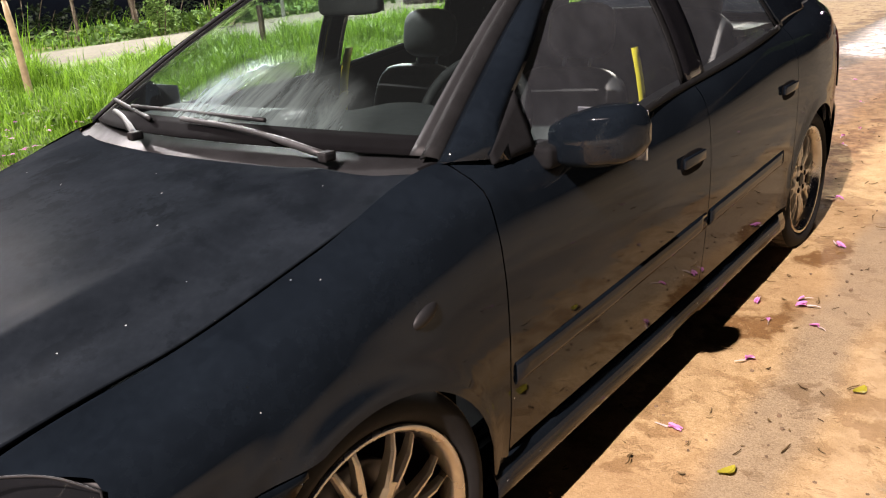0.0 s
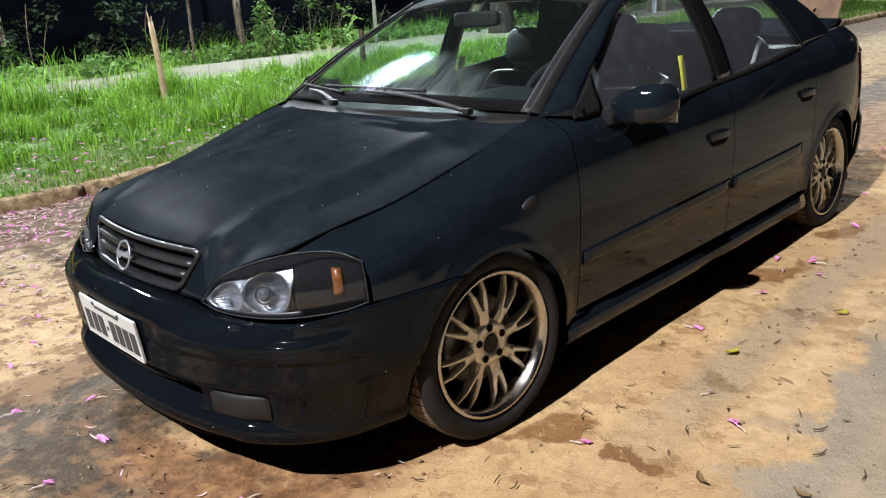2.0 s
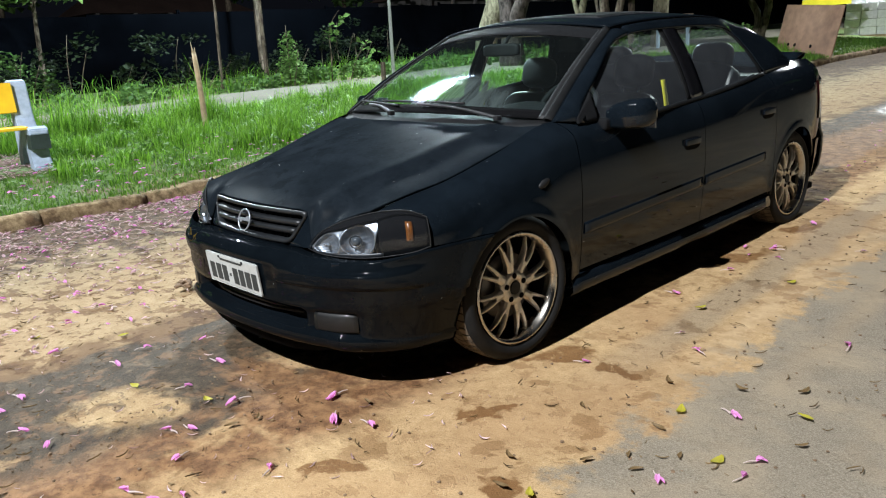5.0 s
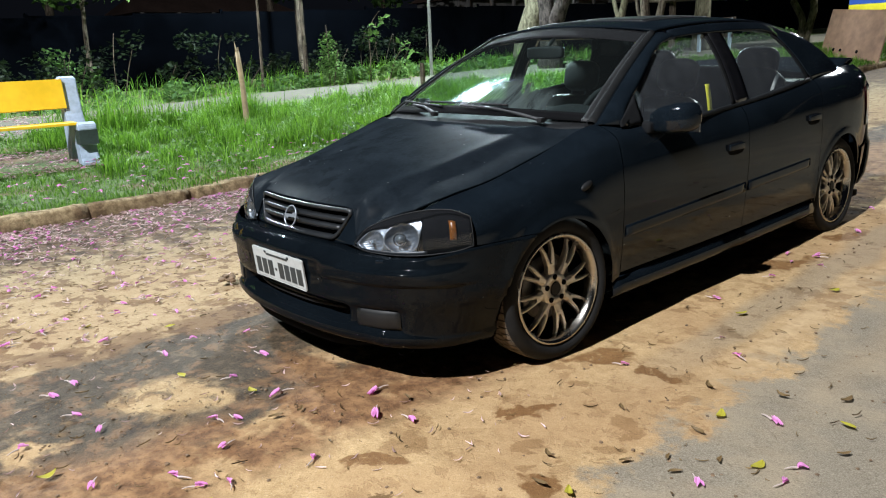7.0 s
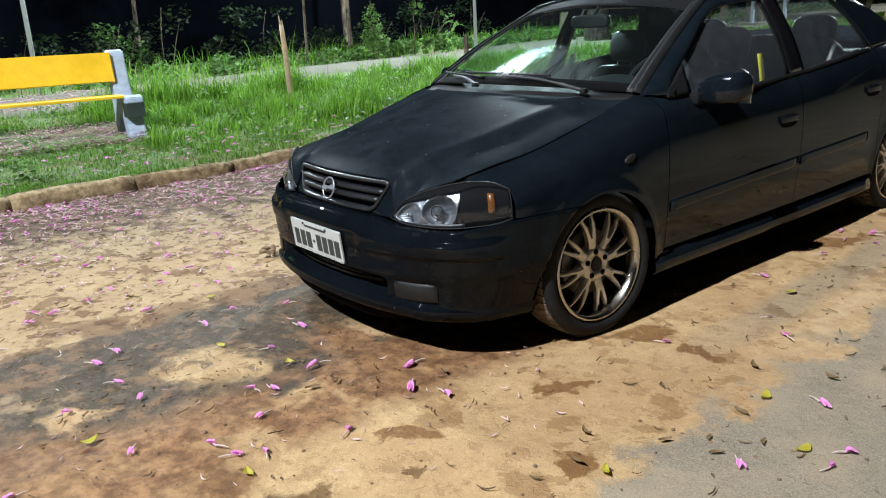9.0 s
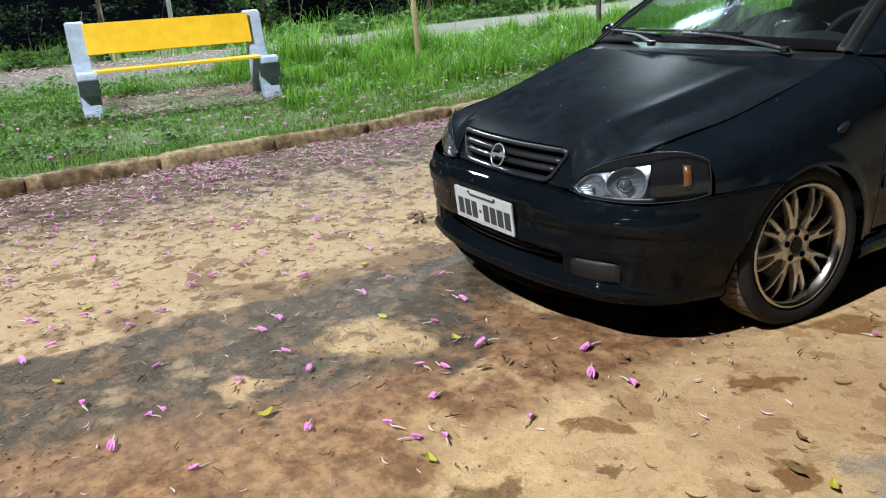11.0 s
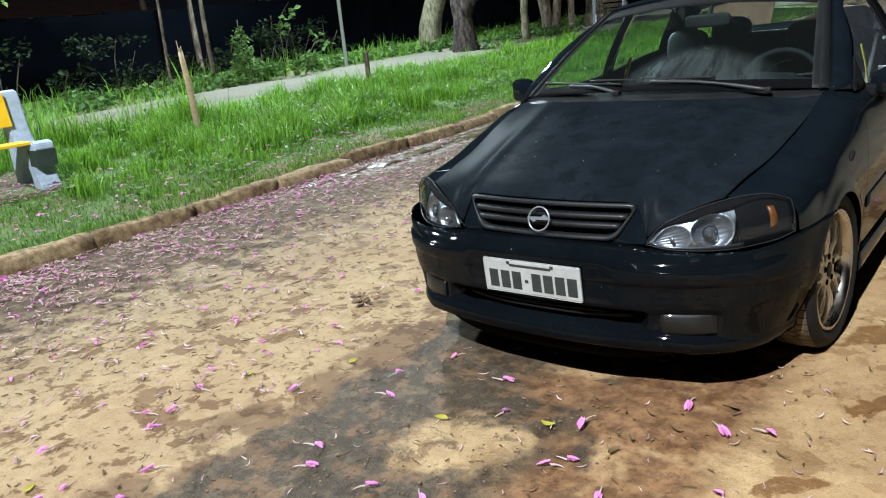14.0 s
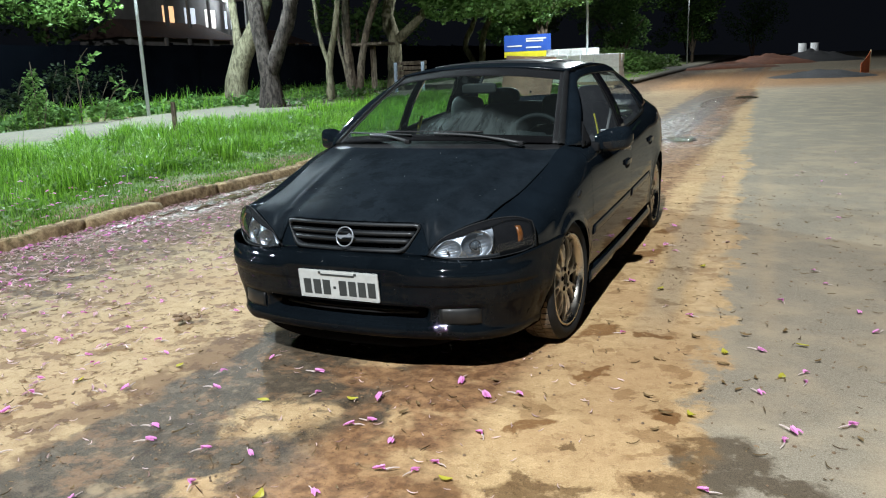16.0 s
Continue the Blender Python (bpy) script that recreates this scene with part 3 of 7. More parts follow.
rows = []
for y in np.linspace(-14, 60, 150):
    c = path_mid(y)
    w0 = 1.55 + .18 * noise.noise((y * .5, 1, 0))
    w1 = path_edge(y) + .12 * noise.noise((y * .5, 7, 0))
    rows.append([(c + d, y, base_z(y) + float(verge_rise(c + d)) + (.045 if abs(k) < 1 else .0)) for k, d in ((-1, -w0 - .15), (-.9, -w0), (-.4, -w0 * .66), (.4, -w0 * .33 + w1 * .3), (.9, w1), (1, w1 + .15))])
v, f = sheet(rows)
tagged(add_mesh("footpath", v, f, M_PATH), "pale worn footpath through the grass", "path", kind="structure")
def glare_screen():
    """Windscreen glass with a thin veil and a streaky patch painted as lamp glare."""
    mat, nt, b = mat_new("hazy_windscreen")
    nt.nodes.remove(b)
    tr = nt.nodes.new("ShaderNodeBsdfTransparent")
    tr.inputs["Color"].default_value = (0.78, 0.90, 0.87, 1)
    gl = nt.nodes.new("ShaderNodeBsdfGlossy")
    gl.inputs["Roughness"].default_value = 0.0
    mx = nt.nodes.new("ShaderNodeMixShader")
    nt.links.new(sheen(nt, 0.06), mx.inputs[0])
    nt.links.new(tr.outputs[0], mx.inputs[1])
    nt.links.new(gl.outputs[0], mx.inputs[2])
    # streaky patch that stands in for the glare mirrored low in the screen
    co = obj_coords(nt)
    wc = warped(nt, co, 0.07, 5, 3)
    mp = nt.nodes.new("ShaderNodeMapping")
    mp.inputs["Rotation"].default_value = (0, 0, radians(35))
    mp.inputs["Scale"].default_value = (14, 2.2, 2.2)
    nt.links.new(wc, mp.inputs["Vector"])
    streak = noise_tex(nt, 1.1, 6, 0.7, mp.outputs[0], 0.6)
    zone = patch_mask(nt, warped(nt, co, 0.06, 9, 4), 0.20, 0.30, 0.28, 0.17, 6, 0.25)
    film = maths(nt, "MULTIPLY", zone, span(nt, streak, 0.36, 0.60, 0.35, 1.0))
    film = maths(nt, "ADD", maths(nt, "MULTIPLY", film, 0.48), 0.0)
    hz = nt.nodes.new("ShaderNodeBsdfGlossy")
    hz.inputs["Roughness"].default_value = 0.42
    hz.inputs["Color"].default_value = (0.80, 0.97, 0.95, 1)
    # fixed normal that aims the painted glare at the park lamp
    lean = nt.nodes.new("ShaderNodeCombineXYZ")
    for k, v_ in enumerate((0.07, -0.235, 0.969)):
        lean.inputs[k].default_value = v_
    nt.links.new(lean.outputs[0], hz.inputs["Normal"])
    veil = nt.nodes.new("ShaderNodeMixShader")
    veil.inputs[0].default_value = 0.006
    df = nt.nodes.new("ShaderNodeBsdfDiffuse")
    df.inputs["Color"].default_value = (0.55, 0.66, 0.66, 1)
    nt.links.new(mx.outputs[0], veil.inputs[1])
    nt.links.new(df.outputs[0], veil.inputs[2])
    m2 = nt.nodes.new("ShaderNodeMixShader")
    nt.links.new(film, m2.inputs[0])
    nt.links.new(veil.outputs[0], m2.inputs[1])
    nt.links.new(hz.outputs[0], m2.inputs[2])
    nt.links.new(m2.outputs[0], nt.nodes["Material Output"].inputs["Surface"])
    return mat


M_WS = glare_screen()
M_SUNROOF = plain("smoked_sunroof", (0.01, 0.011, 0.012), 0.4, vary=0.2, coat=0.12, spec=0.15)
M_GLOSS = plain("gloss_black", (0.006, 0.006, 0.007), 0.12, vary=0.2, coat=0.6)
M_TAIL = plain("dark_red_lamp", (0.025, 0.004, 0.004), 0.15, vary=0.2, coat=0.8)
M_WIPER = plain("grey_wiper_paint", (0.034, 0.036, 0.038), 0.5, vary=0.3, scale=40)


# ---- kerb ----
def kerb_mat():
    """Crumbling concrete caked with sand, stained with earth and a little moss."""
    mat, nt, b = mat_new("sandy_concrete_kerb")
    co = nt.nodes.new("ShaderNodeNewGeometry").outputs["Position"]
    big, mid, fine = noise_tex(nt, 2.6, 5, 0.62, co), noise_tex(nt, 17, 6, 0.68, co), noise_tex(nt, 120, 3, 0.7, co)
    col = mixc(nt, span(nt, mid, 0.34, 0.66), (0.21, 0.148, 0.080), (0.46, 0.355, 0.205))
    col = mixc(nt, span(nt, fine, 0.3, 0.75, 0.0, 0.6), col, mixc(nt, 1.0, col, (0.55, 0.52, 0.47), "MULTIPLY"))
    col = mixc(nt, span(nt, big, 0.47, 0.62, 0.0, 0.85), col, mixc(nt, span(nt, mid, 0.35, 0.65), (0.060, 0.036, 0.020), (0.15, 0.092, 0.050)))
    col = mixc(nt, maths(nt, "MULTIPLY", span(nt, noise_tex(nt, 5.5, 5, 0.65, co), 0.58, 0.68), 0.6), col, (0.055, 0.070, 0.026))
    tone = span(nt, nt.nodes.new("ShaderNodeObjectInfo").outputs["Random"], 0.0, 1.0, 0.0, 0.45)
    nt.links.new(mixc(nt, tone, col, mixc(nt, 1.0, col, (0.60, 0.56, 0.52), "MULTIPLY")), b.inputs["Base Color"])
    b.inputs["Roughness"].default_value = 0.95
    b.inputs["Specular IOR Level"].default_value = 0.2
    add_bump(nt, b, maths(nt, "ADD", mid, maths(nt, "MULTIPLY", fine, 0.4)), 0.9, 0.02)
    return mat


M_KERB = kerb_mat()
kerb = new("kerb")
tagged(kerb, "row of worn crumbling kerbstones caked with sand", "kerb", kind="structure")
random.seed(3)
y = -9.0
while y < 46:
    ln = random.choice((.78, .95, 1.05, 1.0))
    y1 = y + ln
    bm = bmesh.new()
    box(bm, (-.15, 0.002, -.2), (0, ln - .002, random.uniform(.112, .130)))
    bmesh.ops.subdivide_edges(bm, edges=[e for e in bm.edges if abs(e.verts[0].co.y - e.verts[1].co.y) > .5], cuts=11)
    bmesh.ops.subdivide_edges(bm, edges=[e for e in bm.edges if abs(e.verts[0].co.x - e.verts[1].co.x) > .1], cuts=3)
    bmesh.ops.subdivide_edges(bm, edges=[e for e in bm.edges if abs(e.verts[0].co.z - e.verts[1].co.z) > .2], cuts=5)
    for vv in bm.verts:
        c = vv.co
        w = Vector((c.x * 6, (c.y + y) * 4, c.z * 6))
        end = max(0.0, 1 - min(c.y, ln - c.y) / .07)
        edge = max(0.0, 1 - (abs(c.x) + abs(.11 - c.z)) / .055)
        c.x -= .022 * edge + .010 * end
        c.z -= .026 * edge * (1 + noise.noise(w * 1.4)) + .012 * end
        c.x += .020 * noise.noise(w) + .008 * noise.noise(w * 3.1)
        c.z += .016 * noise.noise(w + Vector((0, 0, 7))) + .006 * noise.noise(w * 3.3)
    xa, xb = kerb_x(y), kerb_x(y1)
    jog = random.uniform(-.02, .014) + (0.05 if y < 1.95 < y1 + .05 else 0)
    st = part("kerbstone", bm, M_KERB, kerb, smooth=True)
    st.matrix_world = Matrix.Translation((xa + jog, y, road_z(-4.2, y) + random.uniform(-.02, .008))) @ Matrix.Rotation(math.atan2(xa - xb, ln) + random.uniform(-.012, .012), 4, "Z") @ Matrix.Rotation((0.0245 if y > .3 else 0) + random.uniform(-.012, .012), 4, "X")
    y = y1

# ---- bench ----
bench_m = Matrix.Translation((-6.66, -.50, ground_z(-6.6, -.4) - .03)) @ Matrix.Rotation(radians(-3), 4, "Z")
park_bench = empty_thing("park_bench", "concrete park bench with pale blue ends and yellow boards", "bench", at=bench_m)


def bench_end(y):
    """A cast end: a foot, an arm-like seat rest and a leaning back post."""
    prof = [(-.27, 0), (-.10, 0), (-.085, .10), (-.045, .20), (.03, .255), (.10, .24), (.135, .15), (.15, .06), (.14, 0), (.345, 0), (.35, .05), (.315, .09), (.285, .16), (.275, .24), (.30, .30), (.355, .345), (.375, .40), (.36, .455), (.31, .485), (.24, .48), (.16, .455), (.05, .445), (-.06, .46), (-.115, .56), (-.15, .70), (-.20, .90), (-.225, .955), (-.28, .975), (-.35, .965), (-.39, .91), (-.385, .86), (-.345, .83), (-.335, .74), (-.36, .70), (-.35, .65), (-.305, .60), (-.285, .42), (-.275, .2)]
    bm = bmesh.new()
    va = [bm.verts.new((x, y - .095, z)) for x, z in prof]
    vb = [bm.verts.new((x, y + .095, z)) for x, z in prof]
    bm.faces.new(va), bm.faces.new(vb[::-1])
    nn = len(prof)
    for i in range(nn):
        bm.faces.new((va[i], vb[i], vb[(i + 1) % nn], va[(i + 1) % nn]))
    bmesh.ops.recalc_face_normals(bm, faces=bm.faces)
    bmesh.ops.bevel(bm, geom=[e for e in bm.edges if e.calc_face_angle(0) > .5], offset=.012, segments=2, affect="EDGES")
    bmesh.ops.triangulate(bm, faces=[f for f in bm.faces if len(f.verts) > 4])
    end = part("bench_end", bm, M_BENCH_END, park_bench, "pale blue concrete bench end with dark green paint below the arm")
    block("dark_patch", (.20, y - .098, .24), (.372, y + .098, .40), M_BENCH_DARK, end, bevel=.004)
    return end


bench_end(-.955)
bench_end(.955)
block("back_board", (-.020, -.885, -.165), (.020, .885, .165), M_YELLOW, park_bench, "yellow painted back board", Matrix.Translation((-.145, 0, .785)) @ Matrix.Rotation(-.23, 4, "Y"), .006)
block("seat_board", (.0, -.885, .455), (.30, .885, .485), M_YELLOW, park_bench, "yellow painted seat board", None, .006)


# ---- poles, stakes ----
def g3(x, y, lift=0.0):
    return (x, y, ground_z(x, y) + lift)


lamp_a = empty_thing("street_lamp", "tall thin grey steel lamp post beside the footpath", "street lamp")
px, py = -12.2, 10.6
pz = ground_z(px, py)
tube("pole", [(px, py, pz - .1), (px, py, pz + 3), (px, py, pz + 7.2)], [.042, .038, .032], M_POLE, lamp_a, sides=12)
tube("arm", path3([(px, py, pz + 7.1), (px + .2, py - .1, pz + 7.5), (px + .65, py - .3, pz + 7.62)], 10), .03, M_POLE, lamp_a)
block("lamp_head", (-.28, -.12, -.03), (.28, .12, .05), M_POLE, lamp_a, "flat lamp head", Matrix.Translation((px + .75, py - .33, pz + 7.66)) @ Matrix.Rotation(-.45, 4, "Z"), .02)
lamp_c = empty_thing("street_lamp", "tall thin pale steel lamp post behind the bench", "street lamp")
qx, qy = -12.6, .72
qz = ground_z(qx, qy)
tube("pole", [(qx, qy, qz - .1), (qx, qy, qz + 3), (qx, qy, qz + 7.3)], [.042, .038, .032], M_POLE, lamp_c, sides=12)
tube("arm", path3([(qx, qy, qz + 7.2), (qx + .15, qy + .06, qz + 7.5), (qx + .55, qy + .2, qz + 7.62)], 10), .03, M_POLE, lamp_c)
block("lamp_head", (-.28, -.12, -.03), (.28, .12, .05), M_POLE, lamp_c, "flat lamp head", Matrix.Translation((qx + .6, qy + .23, qz + 7.66)) @ Matrix.Rotation(.35, 4, "Z"), .02)
lamp_b = empty_thing("street_lamp", "tall grey steel street lamp by the road", "street lamp")
LM = LAMP_MAIN
tube("pole", [(LM.x + 2.2, LM.y - 1.5, -.1), (LM.x + 2.2, LM.y - 1.5, LM.z - .5)], [.11, .06], M_POLE, lamp_b, sides=12)
tube("arm", path3([(LM.x + 2.2, LM.y - 1.5, LM.z - .6), (LM.x + 1.6, LM.y - 1.1, LM.z + .1), (LM.x + .3, LM.y - .2, LM.z + .3)], 10), .035, M_POLE, lamp_b)
block("lamp_head", (-.32, -.14, -.03), (.32, .14, .06), M_POLE, lamp_b, "flat lamp head", Matrix.Translation((LM.x, LM.y, LM.z + .25)) @ Matrix.Rotation(.6, 4, "Z"), .02)

# broken stake in the long grass
stake = empty_thing("broken_stake", "splintered pale wooden stake leaning in the long grass", "stake")
gs = ground_z(-7.42, 2.95)
tube("stake_post", path3([(-7.40, 2.95, gs - .05), (-7.43, 2.955, gs + .5), (-7.50, 2.96, gs + 1.02)], 8), [.045, .043, .042, .04, .038, .038, .036, .03], M_WOOD, stake, sides=8)
for dx, dy, h, r in ((-.02, .0, .10, .014), (.012, .01, .06, .012), (.0, -.015, .13, .010), (.02, -.01, .04, .012)):
    tube("splinter", [(-7.50 + dx, 2.96 + dy, gs + .98), (-7.51 + dx * 1.6, 2.96 + dy * 1.6, gs + 1.03 + h)], [r, .003], M_WOOD, stake, sides=5)
post = empty_thing("wooden_post", "short weathered wooden post in the grass", "post")
gp = ground_z(-7.33, 6.2)
block("post_shaft", (-.032, -.028, -.1), (.032, .028, .66), M_BARK, post, m=Matrix.Translation((-7.33, 6.2, gp)) @ Matrix.Rotation(.3, 4, "Z"), bevel=.008)

short_stake = empty_thing("wooden_stake", "short thin wooden stake at the edge of the footpath", "stake")
gk = ground_z(-10.98, -.59)
tube("stake_shaft", path3([(-10.98, -.59, gk - .1), (-10.985, -.585, gk + .12), (-10.99, -.59, gk + .36)], 6), [.022, .022, .021, .02, .019, .016], M_WOOD, short_stake, sides=7)


# ---- trees ----
def leaf_cloud(centres, count, size, seed, flat=0.5):
    """Many small folded leaves scattered round clump centres (x, y, z, radius)."""
    rng = np.random.default_rng(seed)
    verts, faces = [], []
    c = np.array([q[:3] for q in centres])
    r = np.array([q[3] for q in centres])
    pick = rng.choice(len(c), count, p=r**2 / (r**2).sum())
    d = rng.normal(size=(count, 3))
    d /= np.linalg.norm(d, axis=1)[:, None]
    p = c[pick] + d * (r[pick] * rng.uniform(.55, 1.05, count)**.6)[:, None] * np.array((1, 1, .75))
    ax = rng.normal(size=(count, 3)) * np.array((1, 1, flat))
    ax /= np.linalg.norm(ax, axis=1)[:, None]
    up = rng.normal(size=(count, 3)) * .5 + np.array((0, 0, 1))
    sd = np.cross(ax, up)
    sd /= np.linalg.norm(sd, axis=1)[:, None]
    nr = np.cross(sd, ax)
    s = size * rng.uniform(.6, 1.3, count)
    for i in range(count):
        a, b_, n_ = ax[i] * s[i], sd[i] * s[i] * .36, nr[i] * s[i] * .12
        k = len(verts)
        verts += [p[i], p[i] + a * .5 + b_ + n_, p[i] + a, p[i] + a * .5 - b_ + n_]
        faces += [(k, k + 1, k + 2), (k, k + 2, k + 3)]
    return verts, faces


def tree(name, label, limbs, clumps, leaves, size, seed, bark, leaf=None, category="tree"):
    """limbs: (points, radii) each; clumps of leaves as (x, y, z, radius)."""
    t = empty_thing(name, label, category)
    for i, (pts, rad) in enumerate(limbs):
        n_ = 14
        pp = path3(pts, n_)
        d = np.linspace(0, 1, n_)
        rr_ = np.interp(d, np.linspace(0, 1, len(rad)), rad)
        v_, f_ = tube_geo(pp, rr_, 12)
        v_ = [Vector(q) + Vector((noise.noise(Vector(q) * 3), noise.noise(Vector(q) * 3 + Vector((9, 0, 0))), 0)) * .22 * rad[0] for q in v_]
        add_mesh("trunk" if i == 0 else "limb", v_, f_, bark, t)
    if leaves:
        v_, f_ = leaf_cloud(clumps, leaves, size, seed)
        tagged(add_mesh("crown", v_, f_, leaf or M_LEAF, t, smooth=False), kind="stuff")
    return t

# big trees along the footpath
def up(x, y, *pts):
    """Points given relative to the ground at (x, y)."""
    z = ground_z(x, y)
    return [(x + a, y + b_, z + c) for a, b_, c in pts]


tree("tree", "leaning pale-barked tree with a thick trunk beside the path", [
    (up(-13.0, 14.9, (0, 0, -.2), (.03, 0, .4), (.25, 0, 1.2), (.75, 0, 1.9), (1.25, .2, 3.2), (1.5, .4, 5.0)), (.36, .30, .27, .24, .19, .14)),
    (up(-13.0, 14.9, (.30, 0, 1.25), (.20, 0, 2.2), (.02, .1, 3.4), (-.1, .2, 5.0)), (.14, .11, .10, .08))],
    [(-12.6, 15.2, 6.2, 1.4), (-11.2, 15.4, 6.0, 1.3), (-13.6, 15, 5.6, 1.2)], 2600, .13, 11, M_BARK_PALE)
tree("tree", "dark gnarled tree forking low above the grass", [
    (up(-10.35, 13.0, (0, 0, -.2), (0, 0, .35), (-.02, 0, .9), (-.15, 0, 1.5), (-.30, 0, 2.6), (-.5, .1, 4.2)), (.36, .25, .20, .19, .16, .11)),
    (up(-10.35, 13.0, (-.02, 0, .8), (.25, 0, 1.35), (.55, 0, 1.9), (.85, 0, 2.7), (1.3, .2, 4.0)), (.19, .19, .16, .14, .10)),
    (up(-10.35, 13.0, (.5, 0, 1.8), (.62, .1, 2.4), (.35, .2, 3.2), (.3, .3, 4.2)), (.12, .09, .07, .05))],
    [(-10.8, 13.2, 5.2, 1.2), (-9.2, 13.4, 5.0, 1.2), (-10, 13, 5.6, 1.2)], 2600, .13, 12, M_BARK_DARK)
tree("tree", "slender forked tree with pale bark by the path", [
    (up(-10.55, 16.1, (0, 0, -.2), (.03, 0, .6), (.06, 0, 1.1), (.28, 0, 1.9), (.35, .1, 2.6), (.6, .2, 4.2)), (.14, .11, .10, .085, .08, .05)),
    (up(-10.55, 16.1, (.05, 0, 1.0), (-.14, 0, 1.5), (-.28, 0, 2.3), (-.5, .1, 3.8)), (.07, .06, .05, .04))],
    [(-10.2, 16.4, 5.0, 1.0), (-11.0, 16.2, 4.8, .9)], 1400, .12, 13, M_BARK_PALE)
tree("tree", "pair of brown trunks growing close together by the path", [
    (up(-10.75, 17.7, (0, 0, -.2), (0, 0, .8), (-.08, 0, 1.7), (-.05, 0, 2.8), (.0, .1, 4.4)), (.17, .14, .13, .12, .09)),
    (up(-10.6, 17.8, (.02, 0, -.2), (.18, 0, .9), (.42, 0, 1.9), (.9, 0, 3.1), (1.3, .1, 4.2)), (.14, .12, .11, .10, .07)),
    (up(-10.75, 17.7, (-.12, .1, -.1), (-.25, .1, .9), (-.42, .1, 1.7), (-.4, .1, 2.4)), (.06, .05, .05, .04))],
    [(-10.6, 18, 5.2, 1.2), (-9.2, 18, 5.0, 1.2)], 2000, .12, 14, M_BARK)
tree("tree", "pale knotted tree with a limb reaching out over the path", [
    (up(-10.9, 21.0, (0, 0, -.2), (.02, 0, 1.0), (.0, 0, 1.8), (-.2, 0, 2.6), (.05, 0, 3.4), (.2, .2, 5.0)), (.30, .26, .25, .22, .18, .14)),
    (up(-10.9, 21.0, (.1, 0, 1.7), (.55, 0, 2.05), (1.1, 0, 2.5), (1.7, -.1, 3.1), (2.6, -.2, 3.7)), (.17, .15, .13, .10, .06))],
    [(-9.2, 20.3, 4.3, 1.0), (-8.0, 20, 4.2, 1.1), (-6.8, 19.7, 4.3, 1.0), (-9.8, 20.5, 5.0, 1.2), (-7.4, 19.5, 4.9, 1.2), (-5.9, 19.6, 4.8, .9), (-8.6, 20, 3.45, .6), (-7.2, 19.8, 3.55, .65), (-7.9, 19.9, 3.3, .4), (-6.3, 19.6, 3.5, .6), (-5.6, 19.6, 3.7, .6)], 12000, .17, 15, M_BARK_PALE, M_LEAF_LIGHT)
tree("tree", "crooked pale tree with twisted stems behind the car", [
    (up(-9.8, 25.5, (0, 0, -.2), (.1, 0, .8), (-.25, 0, 1.5), (.1, 0, 2.3), (.5, 0, 3.2)), (.14, .12, .11, .10, .07)),
    (up(-9.8, 25.5, (.2, 0, -.1), (.45, 0, 1.0), (.50, 0, 1.8), (.9, 0, 2.7), (1.2, 0, 3.6)), (.15, .13, .12, .10, .07))],
    [(-8.4, 25.5, 4.2, 1.3), (-6.9, 25.8, 4.4, 1.4), (-9.8, 25.5, 4.5, 1.2), (-5.7, 26, 4.6, 1.2)], 5200, .17, 16, M_BARK_PALE, M_LEAF_LIGHT)
# thin trees before the fence
for x, y, h, r, seed, cl in ((-14.3, 8.3, 4.6, .06, 21, [(-13.6, 8.6, 3.3, .8), (-12.6, 8.7, 3.35, .75), (-12.0, 9.2, 3.1, .55), (-14.4, 8.2, 3.7, .9), (-12.7, 7.6, 3.6, .8), (-13.2, 9.4, 3.9, .9), (-12.2, 8.4, 2.85, .4)]),
                             (-16.8, 3.9, 3.6, .06, 22, [(-16.8, 3.9, 3.15, .55), (-16.2, 4.4, 3.0, .5), (-17.3, 3.4, 3.0, .5), (-16.1, 3.6, 2.85, .35)]),
                             (-13.5, 6.6, 4.5, .038, 23, [(-13.5, 6.6, 4.6, .8)]),
                             (-12.6, -.45, 4.6, .05, 24, [(-12.6, -.4, 4.8, .8)]),
                             (-16.6, 9.6, 5.0, .085, 25, [(-16.6, 9.6, 5.2, 1.2)])):
    g = ground_z(x, y)
    lean = .12 * math.sin(seed * 1.7)
    tree("young_tree", "slender young tree standing before the dark fence", [
        ([(x, y, g - .1), (x + lean * .5, y, g + h * .35), (x + lean * .6, y + .05, g + h * .65), (x + lean, y + .1, g + h)], (r, r * .8, r * .65, r * .35)),
        ([(x + lean * .6, y, g + h * .55), (x + .45, y + .1, g + h * .72), (x + 1.0, y + .2, g + h * .80)], (r * .5, r * .35, r * .2)),
        ([(x + lean * .6, y, g + h * .58), (x - .4, y + .1, g + h * .76), (x - .7, y, g + h * .86)], (r * .5, r * .35, r * .2))],
        cl, 2600 if seed == 21 else 700, .14, seed, M_BARK, M_LEAF_LIGHT if seed in (21, 22) else M_LEAF)

# ---- shrubs ----
def shrub(name, label, x, y, stems, clumps, leaves, size, seed, leaf):
    z = ground_z(x, y)
    t = empty_thing(name, label, "shrub")
    for pts in stems:
        tube("stem", path3([(x + a, y + b_, z + c) for a, b_, c in pts], 8), [.016, .014, .013, .012, .011, .010, .008, .006], M_BARK, t, sides=6)
    v_, f_ = leaf_cloud([(x + a, y + b_, z + c, r) for a, b_, c, r in clumps], leaves, size, seed)
    tagged(add_mesh("foliage", v_, f_, leaf, t, smooth=False), kind="stuff")


